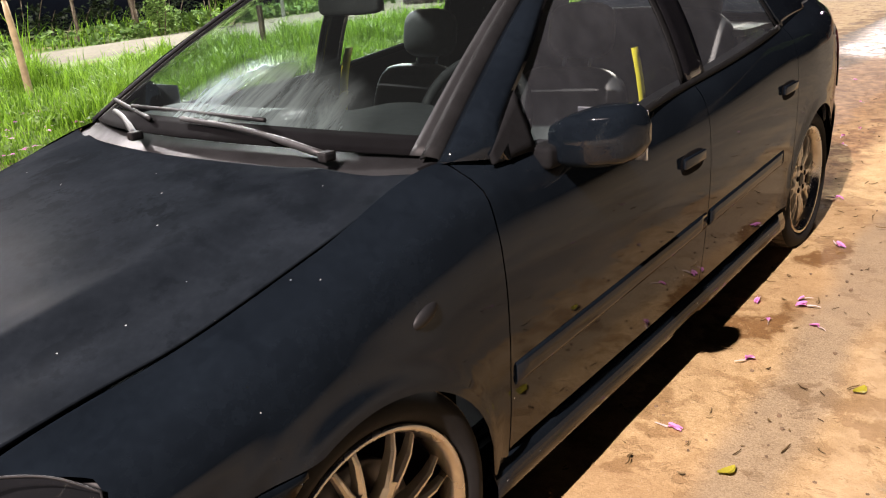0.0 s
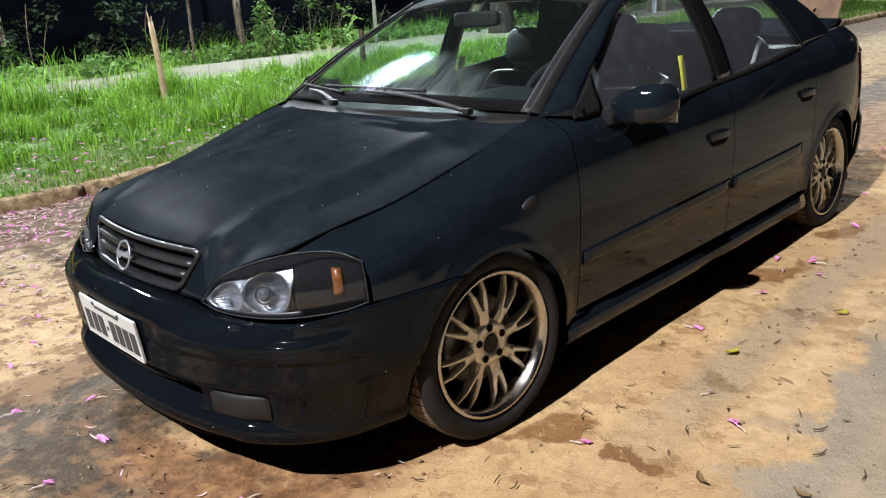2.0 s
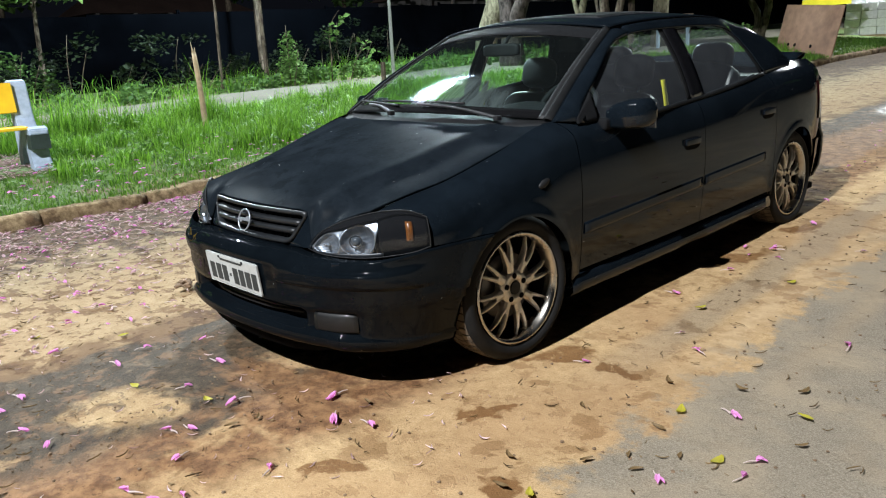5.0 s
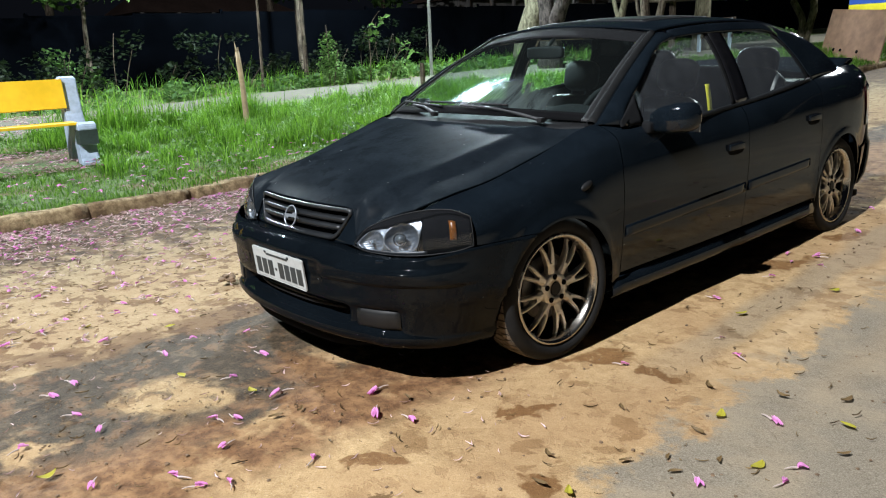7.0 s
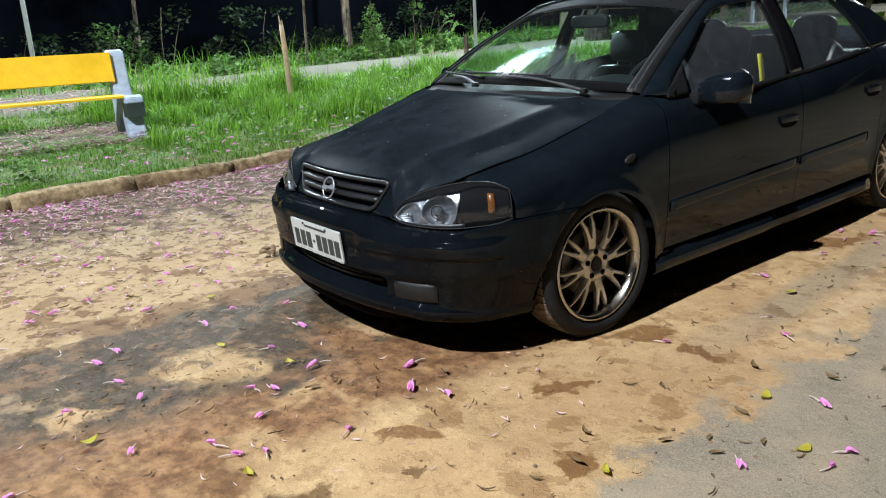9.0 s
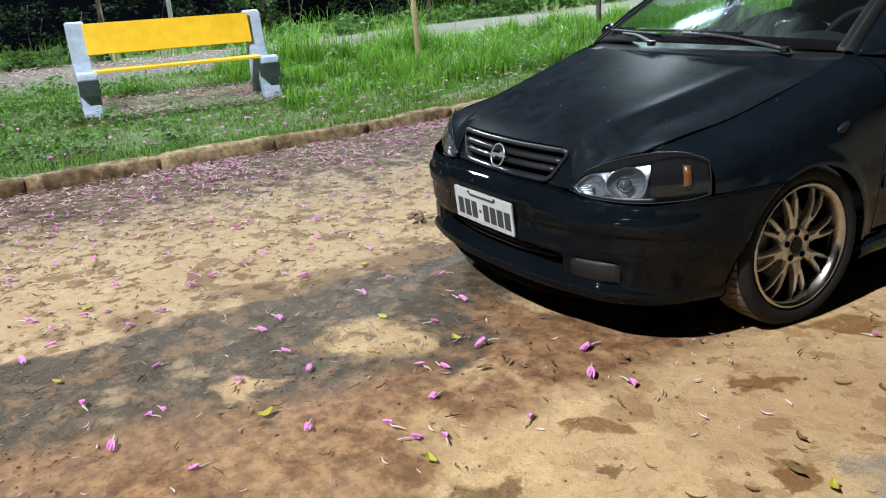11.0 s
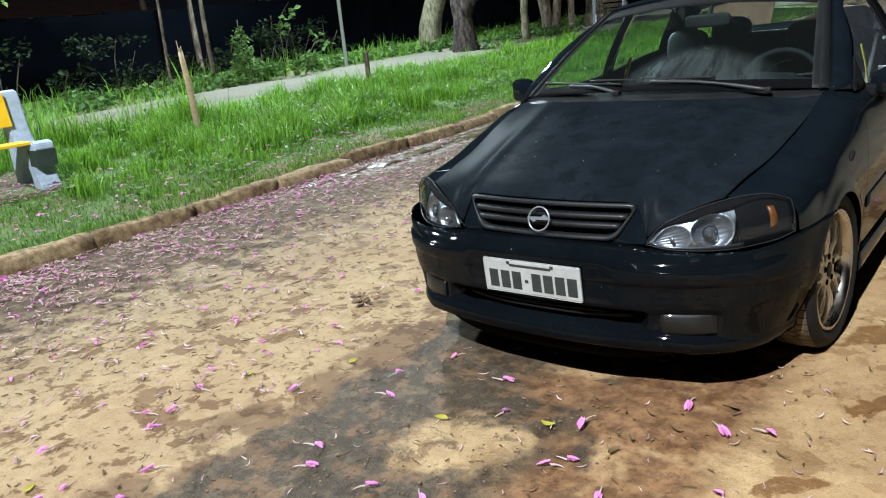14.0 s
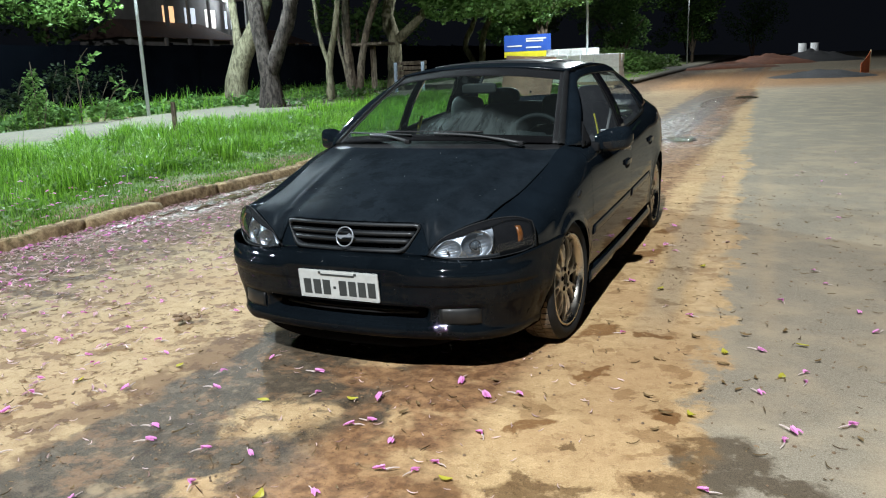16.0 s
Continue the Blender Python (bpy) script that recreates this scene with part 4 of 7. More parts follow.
shrub("flowering_shrub", "upright green shrub with small pale flowers beside the path", -12.1, 7.5, [[(0, 0, -.1), (.02, 0, .6), (0, 0, 1.35)], [(.1, 0, -.1), (.2, .05, .4), (.25, .1, .8)]],
      [(0, 0, 1.12, .10), (-.02, 0, .95, .18), (.03, 0, .70, .22), (.08, .05, .45, .26), (.12, .1, .24, .24), (-.1, 0, .5, .2)], 900, .07, 31, M_LEAF_LIGHT)
shrub("broad_leaved_shrub", "straggling shrub with large pale leaves", -12.6, 9.0, [[(0, 0, -.1), (.05, 0, .6), (.1, 0, 1.3), (.35, .1, 1.62)], [(.3, .3, -.1), (.5, .4, .5), (.75, .6, .95)]],
      [(.12, 0, 1.05, .12), (.2, .05, 1.25, .12), (.42, .12, 1.42, .09), (.66, .55, .80, .12), (.8, .65, .66, .10), (.4, .35, .36, .2), (.55, .6, .18, .26), (.1, .1, .22, .18)], 170, .16, 32, M_LEAF_LIGHT)
shrub("ragged_shrub", "dark ragged shrub by the thin tree", -16.4, 3.2, [[(0, 0, -.1), (.05, 0, .5), (.1, 0, .9)]], [(0, 0, .6, .4), (.3, .3, .5, .4), (-.2, -.1, .95, .3), (.3, .5, .25, .4)], 420, .13, 33, M_LEAF)


# shrubs along the fence, dimmed through their leaf colour
rng = np.random.default_rng(15)
for k in range(22):
    x_, y_ = rng.uniform(-17.3, -14.6), -7.5 + k * 1.05 + rng.uniform(-.4, .4)
    hh = rng.uniform(.5, 1.5)
    shrub("fence_shrub", "straggling shrub growing before the black fence, its leaves darkened for shade", x_, y_, [[(0, 0, -.1), (rng.uniform(-.1, .1), 0, hh * .6), (rng.uniform(-.2, .2), .1, hh)], [(.1, .1, -.1), (.25, .2, hh * .4), (.4, .3, hh * .75)]],
          [(rng.normal() * .3, rng.normal() * .35, hh * rng.uniform(.15, 1.0), rng.uniform(.14, .34)) for _ in range(8)], 260, .12, 300 + k, M_LEAF_SHADED)


# low weeds between path and fence, and round the trunks
rng = np.random.default_rng(5)
weeds = []
for k in range(150):
    y_ = rng.uniform(-6, 34)
    x_ = path_mid(y_) - 1.9 - abs(rng.normal()) * 1.1
    weeds.append((x_, y_, ground_z(x_, y_) + rng.uniform(.02, .16), rng.uniform(.16, .36)))
for bx, by in ((-13.0, 14.9), (-10.35, 13.0), (-10.5, 16.1), (-10.7, 17.7)):
    for k in range(7):
        x_, y_ = bx + rng.normal() * .45 - .1, by + rng.normal() * .4
        weeds.append((x_, y_, ground_z(x_, y_) + .1, rng.uniform(.14, .3)))
v, f = leaf_cloud(weeds, 9000, .14, 41)
tagged(add_mesh("weeds", v, f, M_LEAF, smooth=False), "low leafy weeds between the path and the fence", "weeds", kind="stuff")


# ---- grass ----
def blades(x, y, h, lean, width, rng):
    """Bent grass blades at the given feet."""
    n_ = len(x)
    z = np.array([ground_z(a, b_) for a, b_ in zip(x, y)])
    w = rng.uniform(0, 2 * math.pi, n_)
    dx, dy = np.cos(w), np.sin(w)
    out = h * lean
    p = np.stack([x, y, z - .01], 1)
    sd = np.stack([-dy, dx, np.zeros(n_)], 1) * (width / 2)[:, None]
    mid_ = p + np.stack([dx * out * .3, dy * out * .3, h * .6], 1)
    tip = p + np.stack([dx * out, dy * out, h * (1 - .25 * lean)], 1)
    v_ = np.stack([p - sd, p + sd, mid_ - sd * .8, mid_ + sd * .8, tip], 1).reshape(-1, 3)
    k = np.arange(n_) * 5
    f_ = [q for i in k.tolist() for q in ((i, i + 1, i + 3, i + 2), (i + 2, i + 3, i + 4))]
    return v_, f_


def clear_of(x, y):
    """Bare ground: the path and the worn bed in front of the bench."""
    off = x - path_mid(y)
    edge = np.array([path_edge(b_) for b_ in np.atleast_1d(y)])
    on_path = (off > -1.55) & (off < edge - .05)
    bed = (abs(y + .45) < 1.0) & (abs(x + 6.75) < .62)
    return ~(on_path | bed)


def field(x0, x1, y0, y1, per_m2, seed, hgt, width=.009, tall=False):
    rng_ = np.random.default_rng(seed)
    n_ = int((x1 - x0) * (y1 - y0) * per_m2)
    x, y = rng_.uniform(x0, x1, n_), rng_.uniform(y0, y1, n_)
    ok = clear_of(x, y) & (x < np.array([kerb_x(b_) for b_ in y]) - .10 + rng_.normal(0, .035, n_))
    clump = np.array([noise.noise((a * 2.0, b_ * 2.0, 2.0)) for a, b_ in zip(x, y)])
    lump = np.array([noise.noise((a * .75, b_ * .75, 6.0)) for a, b_ in zip(x, y)])
    if tall:
        ok &= clump > rng_.uniform(-.62, .28, n_)
    x, y, clump, lump = x[ok], y[ok], clump[ok], lump[ok]
    h = hgt * rng_.uniform(.35, 1.2, len(x)) * np.maximum(.30, 1 + 1.7 * clump + 1.5 * lump) if tall else hgt * rng_.uniform(.5, 1.2, len(x)) * (1 + .5 * clump)
    return blades(x, y, h, rng_.uniform(.15, .85, len(x)), rng_.uniform(.6, 1.4, len(x)) * width, rng_)


def grass(name, label, *fields, mat=None):
    vs, fs, n_ = [], [], 0
    for v_, f_ in fields:
        vs.append(v_)
        fs += [tuple(i + n_ for i in q) for q in f_]
        n_ += len(v_)
    tagged(add_mesh(name, np.concatenate(vs).tolist(), fs, mat or M_GRASS, smooth=False), label, "grass", kind="stuff")


grass("long_grass", "fresh green grass in soft clumps on the verge", field(-8.85, -5.45, .35, 9.5, 1700, 51, .195, .010, True), field(-8.7, -6.9, -6, .6, 420, 52, .12, .009, True), field(-8.9, -5.0, 9.5, 20, 520, 53, .16, .012, True), field(-5.5, -4.5, .6, 9.5, 900, 58, .075, .008, True), field(-8.95, -7.9, .5, 5.6, 800, 59, .36, .011, True))
grass("short_grass", "short trampled grass along the kerb", field(-8.9, -4.3, -7, 10, 1500, 54, .060, .0085), field(-8.9, -4.4, 10, 26, 330, 55, .11, .015), mat=M_TURF)
grass("far_grass", "rough grass beyond the path", field(-16.5, -12.4, -4, 26, 70, 56, .26, .014, True), field(-5.7, -4.5, 30, 46, 90, 57, .15, .02))

rng = np.random.default_rng(8)
herbs = []
for k in range(430):
    x_, y_ = rng.uniform(-8.7, -4.6), rng.uniform(-5, 12) if k < 260 else rng.uniform(-5.5, -.8)
    if clear_of(np.array([x_]), np.array([y_]))[0]:
        herbs.append((x_, y_, ground_z(x_, y_) + rng.uniform(.0, .14), rng.uniform(.07, .18)))
v, f = leaf_cloud(herbs, 9500, .06, 42)
tagged(add_mesh("herbs", v, f, M_LEAF_LIGHT, smooth=False), "small broad-leaved herbs among the grass", "weeds", kind="stuff")

# ---- fence and what shows above it ----
fence = empty_thing("fence", "long black sheet fence along the back of the park", "fence")
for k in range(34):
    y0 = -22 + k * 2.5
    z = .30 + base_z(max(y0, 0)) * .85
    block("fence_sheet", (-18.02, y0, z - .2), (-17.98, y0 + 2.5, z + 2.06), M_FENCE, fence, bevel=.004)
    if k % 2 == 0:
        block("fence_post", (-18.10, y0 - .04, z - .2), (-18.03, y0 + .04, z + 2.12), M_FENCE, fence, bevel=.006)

M_HOUSE = plain("grey_rendered_wall", (0.20, 0.19, 0.18), 0.85, vary=0.2, scale=2)
M_ROOF = plain("dark_roof_tiles", (0.10, 0.06, 0.045), 0.85, vary=0.3, scale=8)
M_WARM = glow("warm_lit_room", (1.0, 0.62, 0.30), 1.0)
M_COOL = glow("cool_lit_room", (0.85, 0.93, 1.0), 0.55)
M_WHITE_LIT = glow("white_lit_room", (1.0, 0.97, 0.90), 0.9)
M_LAMP_GLOW = glow("lamp_glass", (0.9, 0.96, 1.0), 14)


def house(x, y, w, storeys, lit):
    """A low house behind the fence: wall, roof, posts and windows."""
    h = empty_thing("house", "grey rendered house with lit windows behind the fence", "house", "houses behind the fence")
    z = .6 + base_z(y) * .9
    top = z + 2.9 * storeys
    block("wall", (x - 4, y, z - .5), (x, y + w, top), M_HOUSE, h, bevel=.01)
    bm = bmesh.new()
    pts = [(x - 4.4, y - .4, top), (x + .9, y - .4, top), (x + .9, y + w + .4, top), (x - 4.4, y + w + .4, top), (x - 2, y + .8, top + 1.2), (x - 2, y + w - .8, top + 1.2)]
    vs = [bm.verts.new(p) for p in pts]
    for q in ((0, 1, 4), (1, 2, 5, 4), (2, 3, 5), (3, 0, 4, 5), (3, 2, 1, 0)):
        bm.faces.new([vs[i] for i in q])
    part("roof", bm, M_ROOF, h)
    n_ = int(w // 2)
    for i in range(n_):
        for s in range(storeys):
            yy, zz = y + 1 + i * 2, z + .9 + s * 2.9
            win = block("window", (x - .05, yy - .5, zz), (x + .03, yy + .5, zz + 1.2), lit[(i + s) % len(lit)], h, bevel=.005)
            block("window_bar", (x + .03, yy - .02, zz), (x + .06, yy + .02, zz + 1.2), M_FENCE, win, bevel=.002)
    for i in range(n_ + 1):
        block("porch_post", (x + .7, y + i * 2 - .1, z - .5), (x + .85, y + i * 2 + .1, top), M_HOUSE, h, bevel=.01)


house(-33, 31, 9, 1, [M_WARM, M_COOL, M_FENCE])
house(-36, 43, 10, 1, [M_COOL, M_WARM, M_FENCE])
house(-35, 35.4, 8, 2, [M_COOL, M_WARM, M_COOL, M_WHITE_LIT])
pav = bpy.data.lights.new("porch_light", "POINT")
pav.energy, pav.color, pav.shadow_soft_size = 170, (0.85, 0.95, 1.0), 0.15
new("porch_light", pav).location = (-33.7, 41.2, 6.9)
porch = empty_thing("porch_lamp", "bright porch lamp under the house's eaves", "lamp")
bm = bmesh.new()
bmesh.ops.create_uvsphere(bm, u_segments=12, v_segments=8, radius=.13)
for vv in bm.verts:
    vv.co += Vector((-34.3, 41.2, 7.06))
part("globe", bm, M_LAMP_GLOW, porch, smooth=True)
house(-40, 14, 9, 1, [M_FENCE, M_COOL, M_FENCE, M_FENCE])
# parked dark van seen over the fence
van = empty_thing("van", "dark van parked behind the fence", "van")
prof = [(-2.2, 0), (2.2, 0), (2.25, .7), (1.7, .85), (1.0, 1.55), (-2.0, 1.6), (-2.25, .8)]
bm = bmesh.new()
va = [bm.verts.new((-25.0, 24.5 + a, 1.6 + c)) for a, c in prof]
vb = [bm.verts.new((-26.8, 24.5 + a, 1.6 + c)) for a, c in prof]
bm.faces.new(va[::-1]), bm.faces.new(vb)
for i in range(7):
    bm.faces.new((va[i], va[(i + 1) % 7], vb[(i + 1) % 7], vb[i]))
bmesh.ops.bevel(bm, geom=list(bm.edges), offset=.12, segments=3, affect="EDGES")
part("van_body", bm, M_GLOSS, van, smooth=True)
block("van_window", (-24.99, 23.3, 2.55), (-24.95, 25.2, 3.0), M_SUNROOF, van, bevel=.05)
for yy in (23.0, 26.0):
    tube("van_wheel", [(-26.8, yy, 1.5), (-25.0, yy, 1.5)], .33, M_TYRE, van, sides=20)
# dark trees against the sky behind the fence
for k, (x, y, r) in enumerate(((-27, 6, 2.6), (-26, 14, 2.0), (-29, 22, 2.2), (-30, -4, 3.0), (-24, 44, 3.0), (-21, 36, 2.2))):
    cl = [(x + r * .5 * math.cos(a), y + r * .7 * math.sin(a * 1.3), 4.6 + .5 * math.sin(a * 2.1), r * .5) for a in range(7)]
    tree("tree", "dark leafy tree behind the fence", [([(x, y, .3), (x + .1, y, 2.4), (x, y + .1, 4.8)], (.2, .15, .08))], cl, 1100, .3, 60 + k, M_BARK)

# ---- street lamp table, board, building goods ----
table = empty_thing("park_table", "small concrete table on one leg under the trees", "table")
tz = ground_z(-10.2, 18.2)
block("table_leg", (-.07, -.07, -.1), (.07, .07, 1.55), M_BARK, table, m=Matrix.Translation((-10.2, 18.2, tz)), bevel=.01)
block("table_top", (-.55, -.45, 1.55), (.55, .45, 1.63), M_BARK, table, m=Matrix.Translation((-10.2, 18.2, tz)), bevel=.01)
pallet = empty_thing("park_bench", "slatted wooden bench between the trees", "bench")
pzz = ground_z(-9.8, 19.8)
for k in range(4):
    block("slat", (-.6, -.03, .5 + k * .16), (.6, .0, .62 + k * .16), M_BARK, pallet, m=Matrix.Translation((-9.8, 19.8, pzz - .05)) @ Matrix.Rotation(-.2, 4, "X"), bevel=.01)
for dx in (-.5, .5):
    block("leg", (dx - .04, -.05, -.1), (dx + .04, .05, 1.0), M_BENCH_END, pallet, m=Matrix.Translation((-9.8, 19.88, pzz)), bevel=.01)

M_RUST = plain("rusty_brown_sheet", (0.25, 0.145, 0.095), 0.85, vary=0.3, scale=5, bump=0.2)
M_BLOCK = plain("pale_concrete_block", (0.78, 0.79, 0.80), 0.9, vary=0.15, scale=10, bump=0.2)
M_BLUE = plain("blue_board_paint", (0.03, 0.09, 0.42), 0.5, vary=0.1)
M_BOARD_YELLOW = plain("yellow_board_band", (0.70, 0.62, 0.03), 0.5, vary=0.1)
M_WHITE = plain("white_lettering", (0.7, 0.7, 0.7), 0.6, vary=0.1)
sheet_ob = empty_thing("rusty_plate", "large rusty steel sheet leaning against stacked blocks", "steel plate")
a, b_ = Vector((-6.55, 19.7, ground_z(-6.5, 19.7))), Vector((-4.55, 18.25, ground_z(-4.7, 18.2)))
ux = (b_ - a).normalized()
uz = Vector((.10, .28, 1)).normalized()
M4 = Matrix((ux, ux.cross(uz) * -1, uz)).transposed().to_4x4()
M4.translation = a
block("plate_sheet", (0, -.015, 0), ((b_ - a).length, .015, 1.28), M_RUST, sheet_ob, m=M4, bevel=.004)
for u in (.55, .85, 1.55):
    tube("hole", [M4 @ Vector((u, -.03, .22)), M4 @ Vector((u, .03, .22))], .045, M_MATT, sheet_ob, sides=12)
random.seed(9)
for row in range(6):
    for lay in range(5):
        for dep in range(2):
            if lay == 4 and (row > 3 or dep == 0):
                continue
            bx, by = -7.5 + row * .52, 27.6 + dep * .5
            blk = empty_thing("concrete_block", "pale hollow concrete block stacked by the kerb", "block", "stacked blocks")
            blk.matrix_world = Matrix.Translation((bx + random.uniform(-.02, .02), by, ground_z(-5.5, 27.6) + .12 + lay * .27)) @ Matrix.Rotation(random.uniform(-.04, .04), 4, "Z")
            block("block_body", (0, 0, 0), (.50, .46, .26), M_BLOCK, blk, bevel=.012)
pal = empty_thing("pallet", "wooden pallet under the stacked blocks", "pallet")
for k in range(4):
    block("pallet_board", (-7.55, 27.55 + k * .3, ground_z(-5.5, 27.6) - .02), (-4.35, 27.75 + k * .3, ground_z(-5.5, 27.6) + .115), M_WOOD, pal, bevel=.006)
board = empty_thing("site_board", "blue and yellow notice board on two posts", "sign")
zb = 2.05
block("board_panel", (-10.35, 31.0, zb + .26), (-8.15, 31.04, zb + .98), M_BLUE, board, bevel=.004)
block("board_band", (-10.35, 30.995, zb), (-8.15, 31.04, zb + .255), M_BOARD_YELLOW, board, bevel=.004)
for z, w0, w1 in ((.80, -9.3, -8.35), (.70, -9.3, -8.5), (.50, -10.2, -9.5), (.42, -9.3, -8.6)):
    block("text_bar", (w0, 30.985, zb + z - .03), (w1, 30.998, zb + z + .03), M_WHITE, board, bevel=.002)
for x in (-10.1, -8.4):
    block("board_post", (x - .04, 31.05, .5), (x + .04, 31.13, zb + .98), M_WOOD, board, bevel=.006)

# far poles, hedge, spoil heaps
for x, y, h in ((-5.75, 27.9, 8.0), (-5.6, 60, 8.3)):
    p_ = empty_thing("lamp_post", "thin grey lamp post further up the street", "lamp post", "far lamp posts")
    tube("pole", [(x, y, base_z(y)), (x, y, base_z(y) + h)], [.05, .04], M_POLE, p_, sides=8)
    tube("arm", [(x, y, base_z(y) + h - .05), (x + .5, y, base_z(y) + h + .15)], .025, M_POLE, p_, sides=6)
    block("lamp_head", (x + .3, y - .1, base_z(y) + h + .16), (x + .8, y + .1, base_z(y) + h + .24), M_POLE, p_, "flat lamp head", bevel=.01)
hedge = [(-6.6 - .5 * math.sin(k), 42 + k * 1.1, base_z(42) + .55 + .22 * math.sin(k * 1.9), .75) for k in range(12)] + [(-8.2, 43 + k * 1.5, base_z(43) + .9, .95) for k in range(8)]
hd = empty_thing("hedge", "long leafy hedge beside the far pavement", "hedge")
v, f = leaf_cloud(hedge, 7000, .22, 71)
tagged(add_mesh("foliage", v, f, M_LEAF_LIGHT, hd, smooth=False), kind="stuff")
rng = np.random.default_rng(77)
for k, (x, y, r, zc) in enumerate(((-9, 52, 2.6, 4.4), (-6.2, 68, 2.6, 5.2), (-13, 44, 2.8, 4.6), (-12, 36, 1.9, 4.3), (-9.5, 34, 1.7, 4.7), (-11.5, 60, 3.2, 5.0), (-8, 80, 3.6, 6.2), (-2.5, 95, 4.0, 6.5))):
    cl = [(x + r * rng.normal() * .42, y + r * rng.normal() * .42, zc + r * rng.uniform(-.55, .75), r * rng.uniform(.16, .36)) for _ in range(22)]
    tree("tree", "leafy roadside tree in the dark", [([(x, y, .5), (x + .1, y, 2.4), (x, y + .1, zc)], (.16, .12, .06)),
         ([(x + .06, y, 2.3), (x + r * .3, y + .1, zc - .4), (x + r * .55, y, zc + .3)], (.09, .06, .03)), ([(x + .06, y, 2.6), (x - r * .3, y + .1, zc - .2), (x - r * .5, y, zc + .5)], (.09, .06, .03))], cl, 3600, .24, 80 + k, M_BARK)
# branch that hangs in over the far side of the road
tree("tree", "tree with drooping branches over the far side of the road", [([(12, 24, 0), (11.5, 24, 3), (9.5, 24, 5.2), (7.2, 24, 5.0)], (.3, .22, .12, .05))],
     [(7.0, 24, 4.9, .7), (6.3, 24, 4.5, .5), (8.2, 24, 5.3, .9), (6.1, 24.2, 4.0, .3), (7.4, 23.8, 4.3, .45)], 1800, .16, 90, M_BARK)
M_SPOIL_RED = plain("red_earth", (0.17, 0.062, 0.032), 0.95, vary=0.35, scale=3, bump=0.5)
M_GRAVEL = plain("dark_gravel", (0.034, 0.034, 0.037), 0.95, vary=0.5, scale=14, bump=0.8)


def heap(name, label, x, y, rx, ry, h, mat, seed):
    verts, faces = [], []
    n1, n2 = 14, 36
    for i in range(n1 + 1):
        for k in range(n2):
            q, w = i / n1, 2 * math.pi * k / n2
            px_, py_ = x + rx * q * math.cos(w), y + ry * q * math.sin(w)
            verts.append((px_, py_, base_z(y) - .05 + h * (1 - q)**.8 * (1 + .35 * noise.noise((px_ * 1.5, py_ * 1.5, seed))) if q < 1 else base_z(y) - .1))
    for i in range(n1):
        for k in range(n2):
            faces.append((i * n2 + k, i * n2 + (k + 1) % n2, (i + 1) * n2 + (k + 1) % n2, (i + 1) * n2 + k))
    tagged(add_mesh(name, verts, faces, mat), label, "heap")


heap("gravel_mound", "low heap of dark gravel on the road", 2.9, 32.0, 2.2, 1.6, .34, M_GRAVEL, 1)
heap("earth_mound", "heap of dug-out red earth", 0.2, 58.0, 3.4, 2.5, .75, M_SPOIL_RED, 2)
heap("earth_mound", "long bank of red earth across the road", -1.8, 50.0, 3.2, 1.4, .45, M_SPOIL_RED, 4)
heap("gravel_mound", "tall heap of dark gravel at the street's end", 3.2, 62.0, 3.6, 2.6, .85, M_GRAVEL, 3)
for x in (2.5, 3.35):
    p_ = empty_thing("concrete_pipe", "upright concrete pipe beside the gravel heap", "pipe", "concrete pipes")
    tube("pipe_wall", [(x, 63.5, 1.2), (x, 63.5, 2.85)], .29, M_BLOCK, p_, sides=20)
flag = empty_thing("warning_screen", "orange mesh warning screen at the roadside", "screen")
bm = bmesh.new()
for (ya, za), (yb, zc_) in (((33.2, 1.0), (34.6, .75)),):
    vs = [bm.verts.new(p) for p in ((4.45, 33.6, .75), (4.82, 34.4, .85), (4.82, 34.4, 1.72), (4.64, 34.0, 1.42), (4.45, 33.6, 1.20))]
    bm.faces.new(vs)
ob = part("mesh_screen", bm, plain("orange_mesh", (0.34, 0.085, 0.025), 0.8, vary=0.3), flag)
ob.modifiers.new("thickness", "SOLIDIFY").thickness = .02
tube("screen_post", [(4.83, 34.42, .7), (4.83, 34.42, 1.78)], .025, M_WOOD, flag, sides=6)
# far pavement with its kerb
rows = [[(x, y, base_z(y) + z) for x, z in ((-4.42, .0), (-4.42, .13), (-4.30 - .14, .14), (-5.9, .16), (-5.9, .05))] for y in np.linspace(31, 110, 40)]
v, f = sheet(rows)
tagged(add_mesh("pavement", v, f, M_PATH), "pale pavement beside the far road", "pavement", kind="structure")


# ---- the car ----
car = empty_thing("car", "black four-door sedan with bronze-grey alloy wheels parked on the sandy road", "car")
FRONT_HUB, REAR_HUB, TYRE_R, ARCH_R = (0.0, 0.285), (2.606, 0.329), 0.297, 0.322

VS = [0, 0.1, 0.2, 0.38, 0.54, 0.68, 0.8, 0.91, 1.0]
STATIONS = []


def station(y, *xz):
    """One section of the flank at y, from the sill up to the bonnet edge, window line or boot edge."""
    STATIONS.append((y, xz))


station(-0.58, (.70, .17), (.708, .24), (.714, .31), (.720, .40), (.720, .48), (.718, .54), (.708, .597), (.680, .630), (.592, .647))
station(-0.46, (.772, .17), (.780, .24), (.786, .31), (.792, .40), (.792, .48), (.789, .54), (.777, .612), (.730, .660), (.610, .684))
station(-0.20, (.80, .16), (.816, .22), (.825, .30), (.834, .42), (.834, .52), (.826, .60), (.802, .67), (.752, .712), (.648, .738))
station(0.05, (.80, .155), (.822, .21), (.832, .29), (.842, .43), (.843, .55), (.834, .65), (.812, .735), (.768, .782), (.679, .811))
